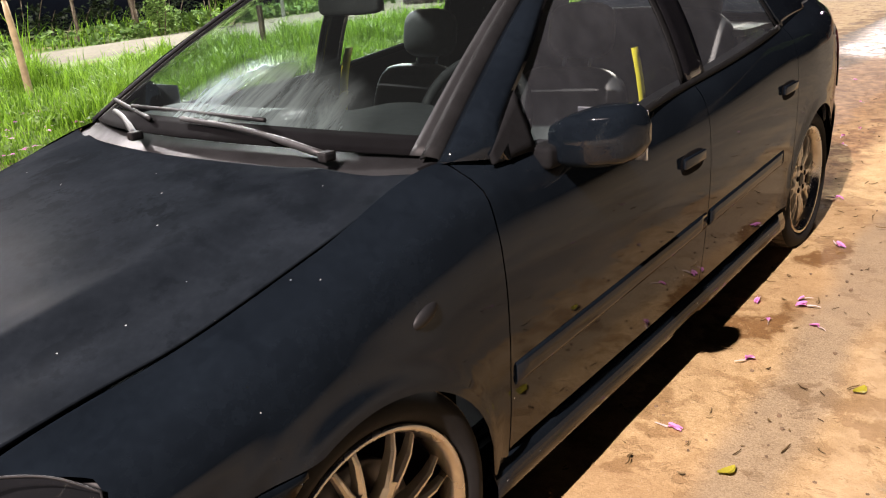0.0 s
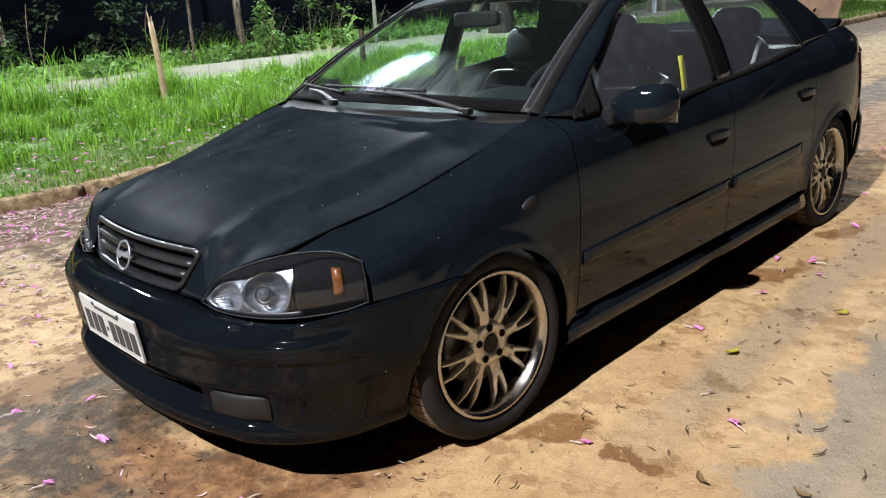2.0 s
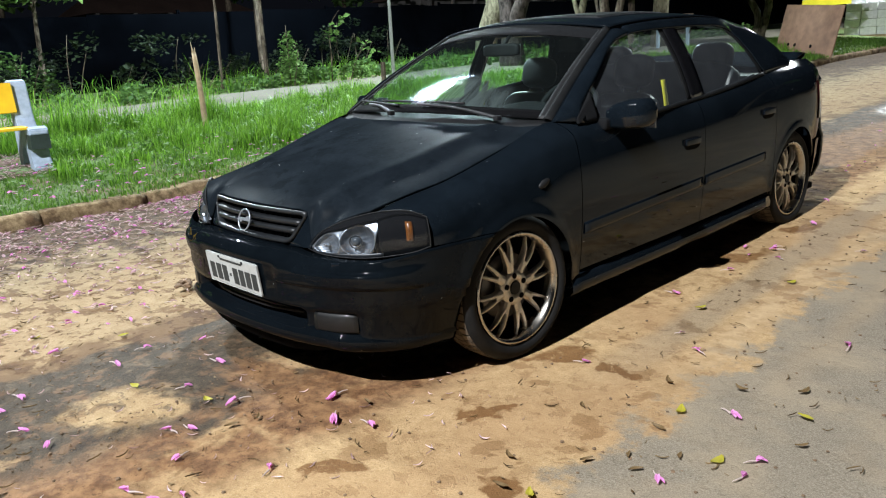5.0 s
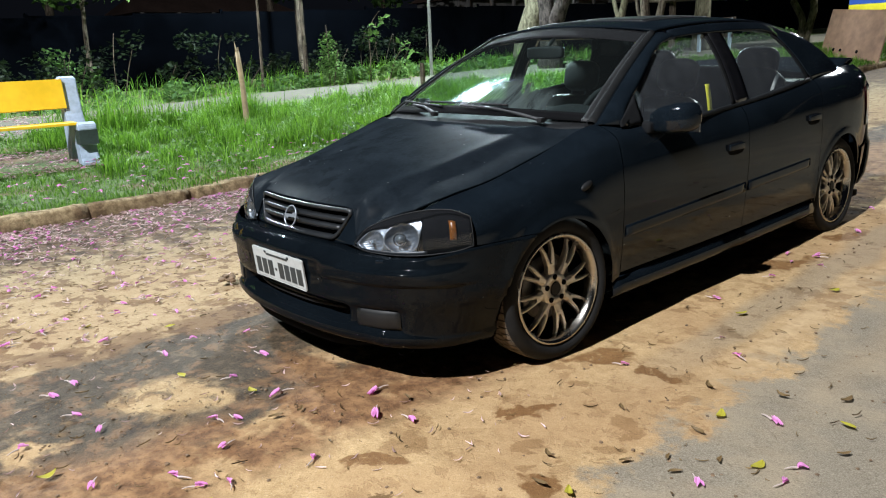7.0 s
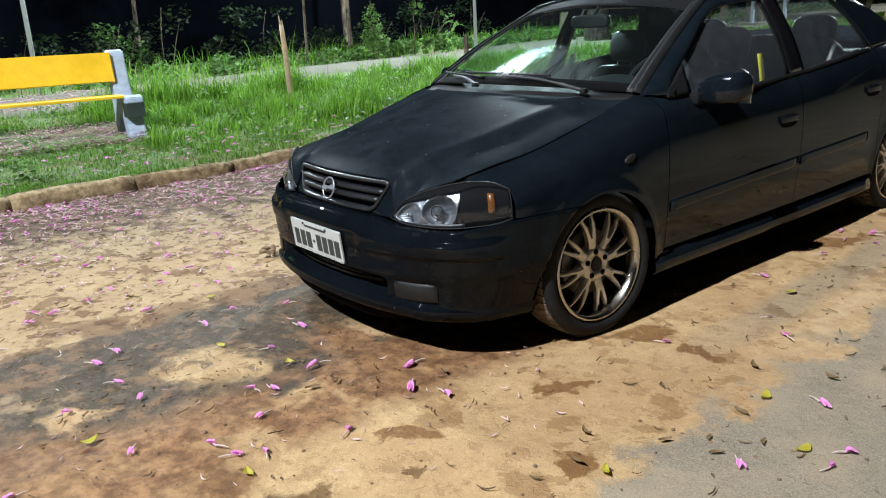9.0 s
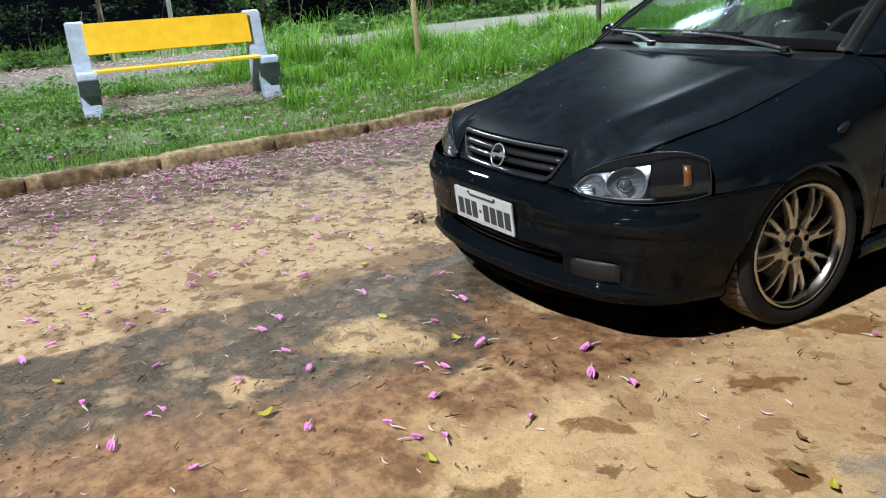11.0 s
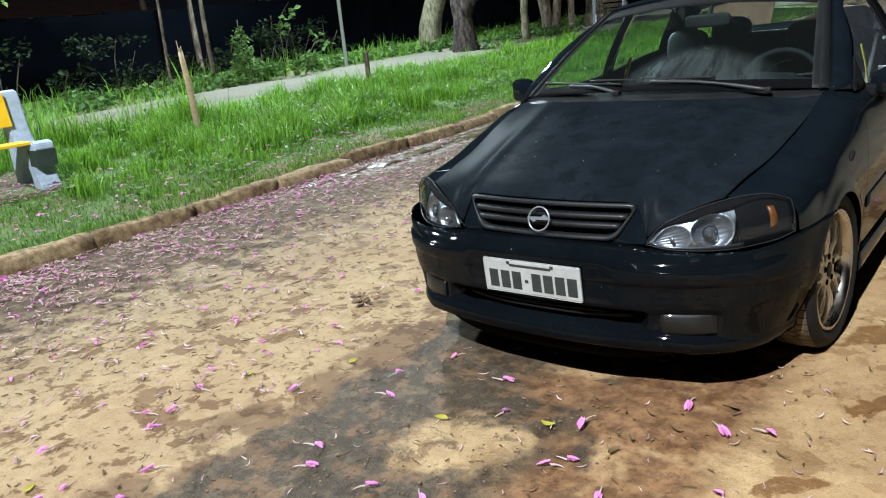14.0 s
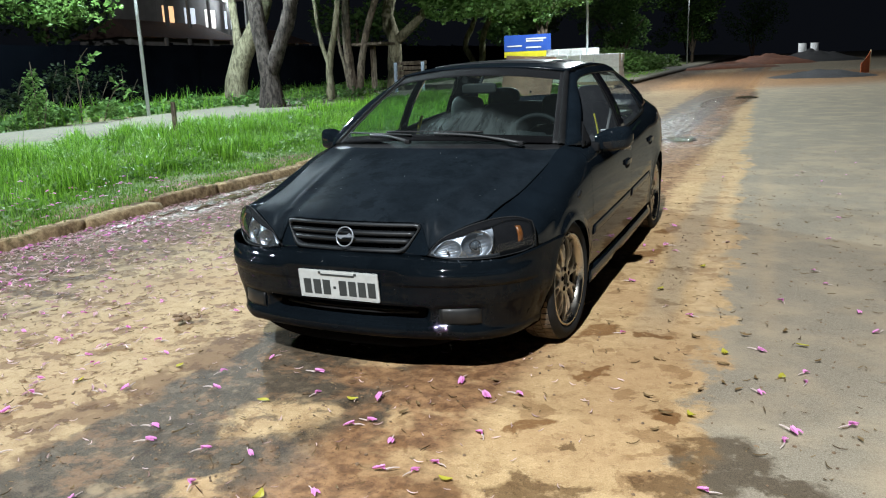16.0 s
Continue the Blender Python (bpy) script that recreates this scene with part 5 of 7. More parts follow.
station(0.37, (.80, .16), (.823, .21), (.834, .29), (.846, .43), (.850, .57), (.845, .69), (.829, .785), (.794, .858), (.700, .902))
station(0.60, (.80, .165), (.824, .215), (.835, .295), (.848, .44), (.854, .59), (.850, .70), (.838, .785), (.815, .848), (.787, .885))
station(1.40, (.80, .18), (.826, .23), (.838, .31), (.851, .46), (.858, .61), (.855, .725), (.845, .81), (.822, .87), (.792, .905))
station(2.20, (.80, .20), (.826, .25), (.838, .33), (.851, .49), (.858, .65), (.854, .78), (.843, .875), (.818, .945), (.785, .985))
station(2.60, (.79, .20), (.82, .26), (.835, .34), (.849, .51), (.855, .67), (.850, .80), (.835, .90), (.80, .97), (.715, 1.015))
station(3.00, (.755, .21), (.782, .28), (.797, .36), (.810, .52), (.815, .68), (.808, .81), (.79, .91), (.752, .98), (.665, 1.03))
station(3.22, (.70, .23), (.72, .29), (.735, .37), (.748, .52), (.752, .68), (.745, .81), (.73, .91), (.70, .98), (.63, 1.035))
NET_X = [crv([s[0] for s in STATIONS], [s[1][j][0] for s in STATIONS]) for j in range(9)]
NET_Z = [crv([s[0] for s in STATIONS], [s[1][j][1] for s in STATIONS]) for j in range(9)]


def flank(y, v):
    """Points of the flank at y for an array of v from 0 (sill) to 1 (top edge)."""
    xs = crv(VS, [float(f(y)) for f in NET_X])(v)
    zs = crv(VS, [float(f(y)) for f in NET_Z])(v)
    return xs, zs


def flank_v(y, z):
    """The v at which the flank at y is as high as z."""
    vv = np.linspace(0, 1, 201)
    zs = flank(y, vv)[1]
    return float(np.interp(z, zs, vv))


def arch_z(y):
    """Height of the wheel arches' edge at y, or 0 outside them."""
    best = 0.0
    for (hy, hz), drop in ((FRONT_HUB, -0.03), (REAR_HUB, 0.0)):
        d = abs(y - hy)
        if d < ARCH_R:
            best = hz + drop + math.sqrt(ARCH_R**2 - d * d)
    return best


def flank_panel(name, y0, y1, ny, low, high, nv=26, inset=0.0, mat=None, label=""):
    """A panel of the flank between y0 and y1 and the heights low(y) and high(y) (None: to the top)."""
    rows = []
    ys = np.linspace(y0, y1, ny)
    extra = [hy + s * ARCH_R * k for hy in (FRONT_HUB[0], REAR_HUB[0]) for s in (-1, 1) for k in (1.0, 0.995, 0.98, 0.95)]
    ys = np.unique(np.r_[ys, [e for e in extra if y0 < e < y1]])
    for y in ys:
        za = max(low(y), arch_z(y))
        va = flank_v(y, za)
        vb = 1.0 if high is None else flank_v(y, high(y))
        vv = np.linspace(va, max(vb, va + 0.01), nv)
        xs, zs = flank(y, vv)
        row = []
        for x, z in zip(xs, zs):
            lip = 0.0
            for (hy, hz), drop in ((FRONT_HUB, -0.03), (REAR_HUB, 0.0)):
                r = math.hypot(y - hy, z - hz - drop)
                lip += 0.010 * math.exp(-((r - ARCH_R - 0.004) / 0.035)**2) + 0.0015 * math.exp(-((r - ARCH_R - 0.075) / 0.02)**2)
            row.append((x + lip - inset, y, z))
        rows.append(row)
    return sheet_part(name, rows, mat or M_PAINT, car, label, 0, both=True)


sill_z = crv([-0.5, 0.38, 1.4, 2.05, 3.3], [0.27, 0.272, 0.285, 0.302, 0.32])
fender_rows = []
for t in np.unique(np.r_[np.linspace(0, 1, 46), np.linspace(0.22, 0.32, 10)]):
    row = []
    for q in np.linspace(0, 1, 28):
        y0 = -0.428 - 0.122 * max(0.0, (q - 0.66) / 0.34)**1.25
        y = y0 + t * (0.3860 - y0)
        va = flank_v(y, max(0.551 if y < 0 else float(sill_z(y)) - 0.06, arch_z(y)))
        xs, zs = flank(y, np.array([va + (1 - va) * q]))
        x, z = float(xs[0]), float(zs[0])
        r = math.hypot(y, z - FRONT_HUB[1] + 0.03)
        row.append((x + 0.010 * math.exp(-((r - ARCH_R - 0.004) / 0.035)**2) + 0.0015 * math.exp(-((r - ARCH_R - 0.075) / 0.02)**2), y, z))
    fender_rows.append(row)
sheet_part("front_fender", fender_rows, M_PAINT, car, "", 0, both=True)
flank_panel("front_door", 0.390, 1.4315, 40, sill_z, None)
flank_panel("rear_door", 1.4355, 2.2755, 36, sill_z, None)
flank_panel("rear_quarter", 2.279, 3.22, 50, lambda y: sill_z(y) - 0.02 if y < 2.5 else 0.42, None)
# inner shell that closes the joints between the panels
flank_panel("inner_shell", 0.335, 2.272, 60, lambda y: 0.24, None, nv=14, inset=0.014, mat=M_MATT)
flank_panel("inner_shell", 2.20, 3.1, 40, lambda y: 0.40, None, nv=14, inset=0.016, mat=M_MATT)

# side skirts
for sign in (1, -1):
    rows = []
    for y in np.linspace(0.325, 2.275, 30):
        zt = float(sill_z(y)) - 0.012
        prof = [(.812, zt), (.833, zt - .012), (.846, zt - .05), (.845, zt - .075), (.826, zt - .095), (.80, zt - .105), (.74, zt - .09), (.70, zt)]
        rows.append([(sign * x, y, z) for x, z in prof])
    sheet_part("side_skirt", rows, M_PAINT, car, "dusty black side skirt", 0.004)

# rub strips on the doors
for y0, y1 in ((0.405, 1.418), (1.448, 2.15)):
    for sign in (1, -1):
        rows = []
        for y in np.linspace(y0, y1, 24):
            zt = float(np.interp(y, [0.4, 2.13], [0.477, 0.556]))
            xa = float(flank(y, np.array([flank_v(y, zt)]))[0][0])
            e = 0.002 * min(1, (y - y0) / 0.02 + 0.3, (y1 - y) / 0.02 + 0.3)
            rows.append([(sign * (xa + k), y, zt + d) for k, d in ((-.003, .003), (e + .0005, 0), (e + .0025, -.008), (e + .0025, -.038), (e + .0005, -.046), (-.004, -.050))])
        sheet_part("rub_strip", rows, M_PAINT, car, "black rub strip along the door", 0.003)

# bonnet
hood_edge_x = crv([-0.67, -0.55, -0.46, -0.20, 0.05, 0.37], [.60, .600, .606, .644, .675, .696])
hood_edge_z = crv([-0.67, -0.46, -0.20, 0.05, 0.37], [.598, .686, .740, .8125, .903])
hood_mid_z = crv([-0.69, -0.66, -0.6, -0.5, -0.3, -0.1, 0.1, 0.36], [.645, .664, .697, .735, .795, .842, .884, .925])


def hood_point(s, r):
    a = abs(s)
    xf = a * 0.602
    zf = float(np.interp(xf, FRONT_X, FRONT_Z)) + 0.004
    yf = nose_y(xf, zf) - 0.002 if xf < 0.384 else float(np.interp(xf, LAMP_X, LAMP_Y)) + 0.004
    if 0.384 <= xf < 0.43:
        q = (xf - 0.384) / 0.046
        yf = (nose_y(0.384, 0.549) - 0.002) * (1 - q) + yf * q
    yr = 0.185 + 0.135 * a * a
    y = yf + (yr - yf) * r
    x = s * float(hood_edge_x(y))
    zc, ze = float(hood_mid_z(y)), float(hood_edge_z(y))
    z = ze + (zc - ze) * (1 - a**2.4)
    ridge = 0.62 + 0.08 * r
    z += (0.013 - 0.008 * r) * min(1.0, r / 0.22 + 0.15) * math.exp(-((a - ridge) / 0.07)**2) - 0.006 * math.exp(-((a - ridge - 0.16) / 0.10)**2)
    y1 = max(yf, -0.67)
    z0 = float(hood_edge_z(y1)) + (float(hood_mid_z(y1)) - float(hood_edge_z(y1))) * (1 - a**2.4)
    reach = float(np.interp(xf, [0, .30, .34, .40, .46, .66], [.17, .17, .07, .06, .13, .17]))   # steep beside the grille
    z += (zf - z0) * max(0.0, 1 - r / reach)**1.5
    return (x, y, z)


def nose_y(x, z):
    return -0.704 + (z - 0.545) * 0.30 + 0.30 * x * x


FRONT_X, FRONT_Z = (0, .30, .340, .352, .384, .43, .50, .58, .66), (.661, .660, .652, .630, .545, .597, .636, .665, .681)
LAMP_X, LAMP_Y = (.36, .384, .43, .50, .58, .66), (-.685, -.674, -.651, -.616, -.567, -.506)
HOOD_S = np.unique(np.round(np.r_[np.linspace(-1, 1, 101), np.linspace(.56, .66, 15), -np.linspace(.56, .66, 15), .996, -.996], 5))
sheet_part("bonnet", [[hood_point(s, r) for r in np.r_[0, .004, np.linspace(.012, .10, 9), np.linspace(.12, .985, 42), .996, 1]] for s in HOOD_S], M_BONNET, car,
           "dusty black bonnet with dried water marks", 0.008)
# black well under the bonnet and the scuttle panel below the windscreen
block("engine_bay", (-0.62, -0.55, 0.25), (0.62, 0.30, 0.60), M_MATT, car)
for sign in (1, -1):
    block("corner_filler", (.58, -.47, .25), (.70, -.335, .505), M_MATT, car, m=Matrix.Diagonal((sign, 1, 1, 1)), bevel=0)
scuttle = []
for s in np.linspace(-1, 1, 41):
    x = 0.70 * s
    y0, y1 = 0.176 + 0.135 * s * s, 0.235 + 0.165 * s * s
    z0 = float(hood_mid_z(y0)) * (1 - abs(s)**2.4) + float(hood_edge_z(y0)) * abs(s)**2.4
    scuttle.append([(x, y0 - 0.03, z0 - 0.03), (x, y0 + 0.006, z0 - 0.012), (x, (y0 + y1) / 2, z0 + 0.002), (x, y1 + 0.02, 0.938 - 0.027 * s * s)])
sheet_part("scuttle", scuttle, M_TRIM, car, "grey-black plastic scuttle below the windscreen", 0.004)

# front bumper
BUMP = crv([0, .2, .4, .55, .645, .71, .757, .787, .806, .817, .824], [-.800, -.791, -.760, -.713, -.660, -.605, -.545, -.487, -.424, -.362, -.315])
plan = path3([(x, float(BUMP(x)), 0) for x in (0, .1, .2, .3, .4, .48, .55, .60, .645, .68, .71, .735, .757, .774, .787, .797, .806, .812, .817, .821, .824)] + [(.830, -.25, 0), (.834, -.20, 0), (.836, -.157, 0)], 96)
plan = [(-p[0], p[1]) for p in plan[:0:-1]] + [(p[0], p[1]) for p in plan]


def bump_profile(x):
    """Profile of the front bumper at half-width x, from the top edge down: inset and height."""
    a = abs(x)
    top = float(np.interp(a, [0, .36, .40, .60, .70, .755, .795, .815], [.536, .528, .521, .511, .518, .530, .544, .5475]))
    back = float(np.interp(a, [0, .36, .5, .62, .72, .79], [.10, .085, .062, .040, .012, .0]))
    rec = 1 / (1 + math.exp((a - 0.285) / 0.008))          # flat field behind the number plate
    gap = 1 / (1 + math.exp((a - 0.40) / 0.01))             # lower air intake
    fog = 1 / (1 + math.exp((abs(a - 0.535) - 0.095) / 0.006))  # fog lamp recess
    seam = 1 - rec
    p = [(back, top), (back * .45 + .003, top - .012), (.012, top - .035), (.004, top - .052), (.001 + .007 * rec, .468), (.0 + .008 * rec, .455), (.001 + .009 * rec, .438), (.002 + .009 * rec, .424),
         (.004 + .008 * rec, .417), (.010 * seam + .015 * rec, .411), (.012 + .003 * rec, .405), (.012 + .003 * rec, .37), (.013 + .003 * rec, .338), (.014 + .004 * rec + .003 * fog, .322),
         (.015 + .035 * gap + .012 * fog, .313), (.016 + .07 * gap + .014 * fog, .298), (.016 + .07 * gap + .014 * fog, .262), (.016 + .04 * gap + .012 * fog, .244), (.014 + .002 * gap + .002 * fog, .233), (.010, .226),
         (.007, .217), (.007, .206), (.010, .195), (.017, .184), (.030, .174), (.055, .166), (.09, .160)]
    lift = -0.03 * max(0.0, (a - 0.5) / 0.3)
    tuck = 0.070 * max(0.0, (min(a, 0.80) - 0.56) / 0.24)
    fade = 1 - min(1.0, max(0.0, (a - 0.77) / 0.04))
    return [(d * (fade if z > 0.25 else 1) + (tuck * (0.36 - z) / 0.2 if z < 0.36 else 0), z + (lift if z < 0.25 else 0)) for d, z in p]


rows = []
for i, (x, y) in enumerate(plan):
    a, b = plan[max(i - 1, 0)], plan[min(i + 1, len(plan) - 1)]
    t = Vector((b[0] - a[0], b[1] - a[1], 0)).normalized()
    n_in = Vector((-t.y, t.x, 0))
    row = []
    for d, z in bump_profile(x):
        z = max(z, arch_z(y)) if y > -.3215 else z
        lip = 0.008 * math.exp(-((math.hypot(y, z - FRONT_HUB[1] + .03) - ARCH_R - .004) / .035)**2) * min(1.0, max(0.0, (y + .40) / .1))
        row.append((x + n_in.x * d + math.copysign(lip, x), y + n_in.y * d, z))
    rows.append(row)
sheet_part("front_bumper", rows, M_BUMPER, car, "glossy black front bumper with painted glint specks", 0.005)
# intake bars
for z, y in ((0.280, -0.752),):
    tube("intake_bar", path3([(-.39, y + .075, z), (-.2, y + .02, z), (0, y + .008, z), (.2, y + .02, z), (.39, y + .075, z)], 16), 0.008, M_TRIM, car, sides=6)
block("intake_backing", (-.42, -.70, .2), (.42, -.64, .33), M_MATT, car)
# dark splitter under the lip
rows = []
for i, (x, y) in enumerate(plan):
    if abs(x) > .55:
        continue
    k = 1 - .105 * max(0.0, (abs(x) - .5) / .28)
    low = .124 + .045 * max(0.0, (abs(x) - .25) / .30)**2
    rows.append([(x * .95 * k, y + .062, .178), (x * .945 * k, y + .060, low), (x * .9 * k, y + .12, low)])
sheet_part("lip_spoiler", rows, M_MATT, car, "scuffed black plastic chin spoiler", 0.006)

# fog lamps
for sign in (1, -1):
    rows = []
    for i, u in enumerate(np.linspace(0.45, 0.612, 10)):
        yb = float(BUMP(u)) + 0.024 + 0.012 * max(0.0, (u - .56) / .05)
        rows.append([(sign * u, yb + .03, .318), (sign * u, yb + .004, .314), (sign * u, yb - .004, .30), (sign * u, yb - .004, .25), (sign * u, yb + .004, .238), (sign * u, yb + .03, .234)])
    sheet_part("fog_lamp", rows, M_FOG, car, "dusty milky fog lamp", 0.004)
# headlamp washers
for sign in (1, -1):
    block("washer_cap", (-.017, -.007, -.013), (.017, .012, .013), M_PAINT, car, m=Matrix.Translation((sign * .552, -.683, .492)) @ Matrix.Rotation(sign * 0.5, 4, "Z"), bevel=.005)
# fine edges of the flat field behind the plate
for sign in (1, -1):
    tube("field_edge", [(sign * .286, float(BUMP(.286)) + d, z) for d, z in ((.010, .485), (.004, .470), (.0035, .455), (.006, .42), (.0105, .41), (.013, .37), (.015, .335))], .0022, M_BUMPER, car, sides=6)


# nose panel and grille
def rounded_loop(corners, r, n=5):
    """A closed loop of (x, z) points with rounded corners."""
    out = []
    m = len(corners)
    for i in range(m):
        p, a, b = Vector(corners[i]), Vector(corners[i - 1]), Vector(corners[(i + 1) % m])
        p0, p1 = p + (a - p).normalized() * r, p + (b - p).normalized() * r
        for k in range(n):
            t = k / (n - 1)
            out.append(((1 - t)**2 * p0 + 2 * t * (1 - t) * p + t * t * p1))
    return out


def resample(loop, n):
    p = [Vector(q) for q in loop] + [Vector(loop[0])]
    d = [0]
    for a, b in zip(p, p[1:]):
        d.append(d[-1] + (b - a).length)
    out = []
    for k in range(n):
        s = d[-1] * k / n
        i = max(j for j in range(len(d)) if d[j] <= s + 1e-9)
        i = min(i, len(p) - 2)
        t = (s - d[i]) / max(d[i + 1] - d[i], 1e-9)
        out.append(p[i].lerp(p[i + 1], t))
    return out


GRILLE = [(-.262, .549), (.262, .549), (.335, .648), (-.335, .648)]


def ring(loop_a, loop_b):
    n = len(loop_a)
    verts = list(loop_a) + list(loop_b)
    faces = [(i, (i + 1) % n, n + (i + 1) % n, n + i) for i in range(n)]
    return verts, faces


def grille_loop(grow, lift, n=96):
    c = [(x + math.copysign(grow * 1.3, x), z + (grow if z > .6 else -grow)) for x, z in GRILLE]
    return [(p.x, nose_y(p.x, p.y) - lift, p.y) for p in resample(rounded_loop(c, 0.03), n)]


outer = []
for p in grille_loop(0.0, 0.0):
    x, z = p[0], p[2]
    d = Vector((x, (z - 0.598) * 3.2))
    d.normalize()
    k = min(0.378 / max(abs(d.x), 1e-6), 0.225 / max(abs(d.y), 1e-6))
    xo, zo = d.x * k, 0.598 + d.y * k / 3.2
    zo = min(zo, 0.660)
    xo = math.copysign(min(abs(xo), 0.350 + (0.660 - zo) / 0.122 * 0.036), xo)
    outer.append((xo, nose_y(xo, zo) + 0.004, zo))
v, f = ring(outer, grille_loop(0.012, 0.002))
add_mesh("nose_panel", v, f, M_PAINT, car)
grille = add_mesh("grille", *ring(grille_loop(0.0, -0.012), grille_loop(0.0, -0.045)), M_MATT, car, "dark grey slatted radiator grille")
loops = [grille_loop(0.012, 0.0), grille_loop(0.013, 0.008), grille_loop(0.004, 0.012), grille_loop(-0.004, 0.006), grille_loop(-0.004, -0.014)]
n = len(loops[0])
verts = [p for l in loops for p in l]
faces = [(k * n + i, k * n + (i + 1) % n, (k + 1) * n + (i + 1) % n, (k + 1) * n + i) for k in range(4) for i in range(n)]
add_mesh("grille_surround", verts, faces, M_GRILLE, grille)
add_mesh("grille_back", [(x, nose_y(x, z) + .05, z) for x, z in ((-.34, .54), (.34, .54), (.34, .655), (-.34, .655))], [(0, 1, 2, 3)], M_MATT, grille)
for z in (0.583, 0.614):
    w = float(np.interp(z, [.549, .648], [.268, .338]))
    rows = [[(x, nose_y(x, z) + .02, z + .010), (x, nose_y(x, z) - .004, z + .008), (x, nose_y(x, z) - .008, z), (x, nose_y(x, z) - .002, z - .009), (x, nose_y(x, z) + .025, z - .011)] for x in np.linspace(-w, w, 24)]
    sheet_part("grille_slat", rows, M_GRILLE, grille, "", 0.003)
for z in (0.568, 0.600, 0.630):
    w = float(np.interp(z, [.549, .648], [.25, .32]))
    bm = bmesh.new()
    for x in np.arange(-w, w, 0.017):
        if abs(x) > 0.06:
            box(bm, (x - .0018, nose_y(x, z) + .014, z - .012), (x + .0018, nose_y(x, z) + .022, z + .012))
    for dz in (-.006, .005):
        box(bm, (-w, nose_y(w, z) + .010, z + dz - .0015), (w, nose_y(w, z) + .018, z + dz + .0015))
    part("grille_mesh", bm, M_MATT, grille)
# round badge: a ring with a slanting bar
ang = [2 * math.pi * k / 40 for k in range(40)]
badge = tube("badge", [(0.042 * math.cos(w), -0.716 + 0.012 * math.sin(w), 0.602 + 0.041 * math.sin(w)) for w in ang], 0.0033, M_BADGE, car, "round chrome badge", 8, True)
bm = bmesh.new()
for pts in ([(-.048, .003), (.008, .0045), (.018, .013), (.048, -.003), (-.008, -.0045), (-.018, -.013)],):
    va = [bm.verts.new((x, -0.719 + z * .3, 0.604 + z)) for x, z in pts]
    vb = [bm.verts.new((x, -0.709 + z * .3, 0.604 + z)) for x, z in pts]
    bm.faces.new(va), bm.faces.new(vb[::-1])
    for i in range(6):
        bm.faces.new((va[i], vb[i], vb[(i + 1) % 6], va[(i + 1) % 6]))
part("badge_bar", bm, M_BADGE, badge)

# number plate with plain bars for its writing
plate = block("number_plate", (-.20, -.003, -.065), (.20, .003, .065), M_PLATE, car, "white number plate with dark writing", Matrix.Translation((0, -.792, .400)) @ Matrix.Rotation(0.10, 4, "X"), 0.006)
PM = Matrix.Translation((0, -.7955, .400)) @ Matrix.Rotation(0.10, 4, "X")
for x in (-.158, -.108, -.060, .022, .070, .118, .166):
    block("plate_bar", (x - .019, -.0012, -.047), (x + .019, .001, .022), M_PLATE_BAR, plate, m=PM, bevel=.001)
block("plate_dot", (-.026, -.0012, -.018), (-.012, .001, -.006), M_PLATE_BAR, plate, m=PM, bevel=.001)
block("plate_strip", (-.085, -.0012, .041), (.085, .001, .050), M_PLATE_BAR, plate, m=PM, bevel=.001)
for x in (-.09, .09):
    block("plate_bolt", (x - .006, -.003, .050), (x + .006, .001, .060), M_PLATE_BAR, plate, m=PM, bevel=.001)


# headlamps
def lamp_surface(u, w, depth=0.0):
    """u from the inner tip to the outer end, w from the lower to the upper edge."""
    top = HL_TOP(u)
    bot = HL_BOT(u)
    p = bot * (1 - w) + top * w
    n_out = np.array([0.35 + 0.55 * u, -0.9 + 0.45 * u, 0.35])
    n_out /= np.linalg.norm(n_out)
    return p + n_out * (0.022 * math.sin(math.pi * w) * (0.35 + 0.65 * math.sin(math.pi * min(u * .9 + .1, 1))) - depth)


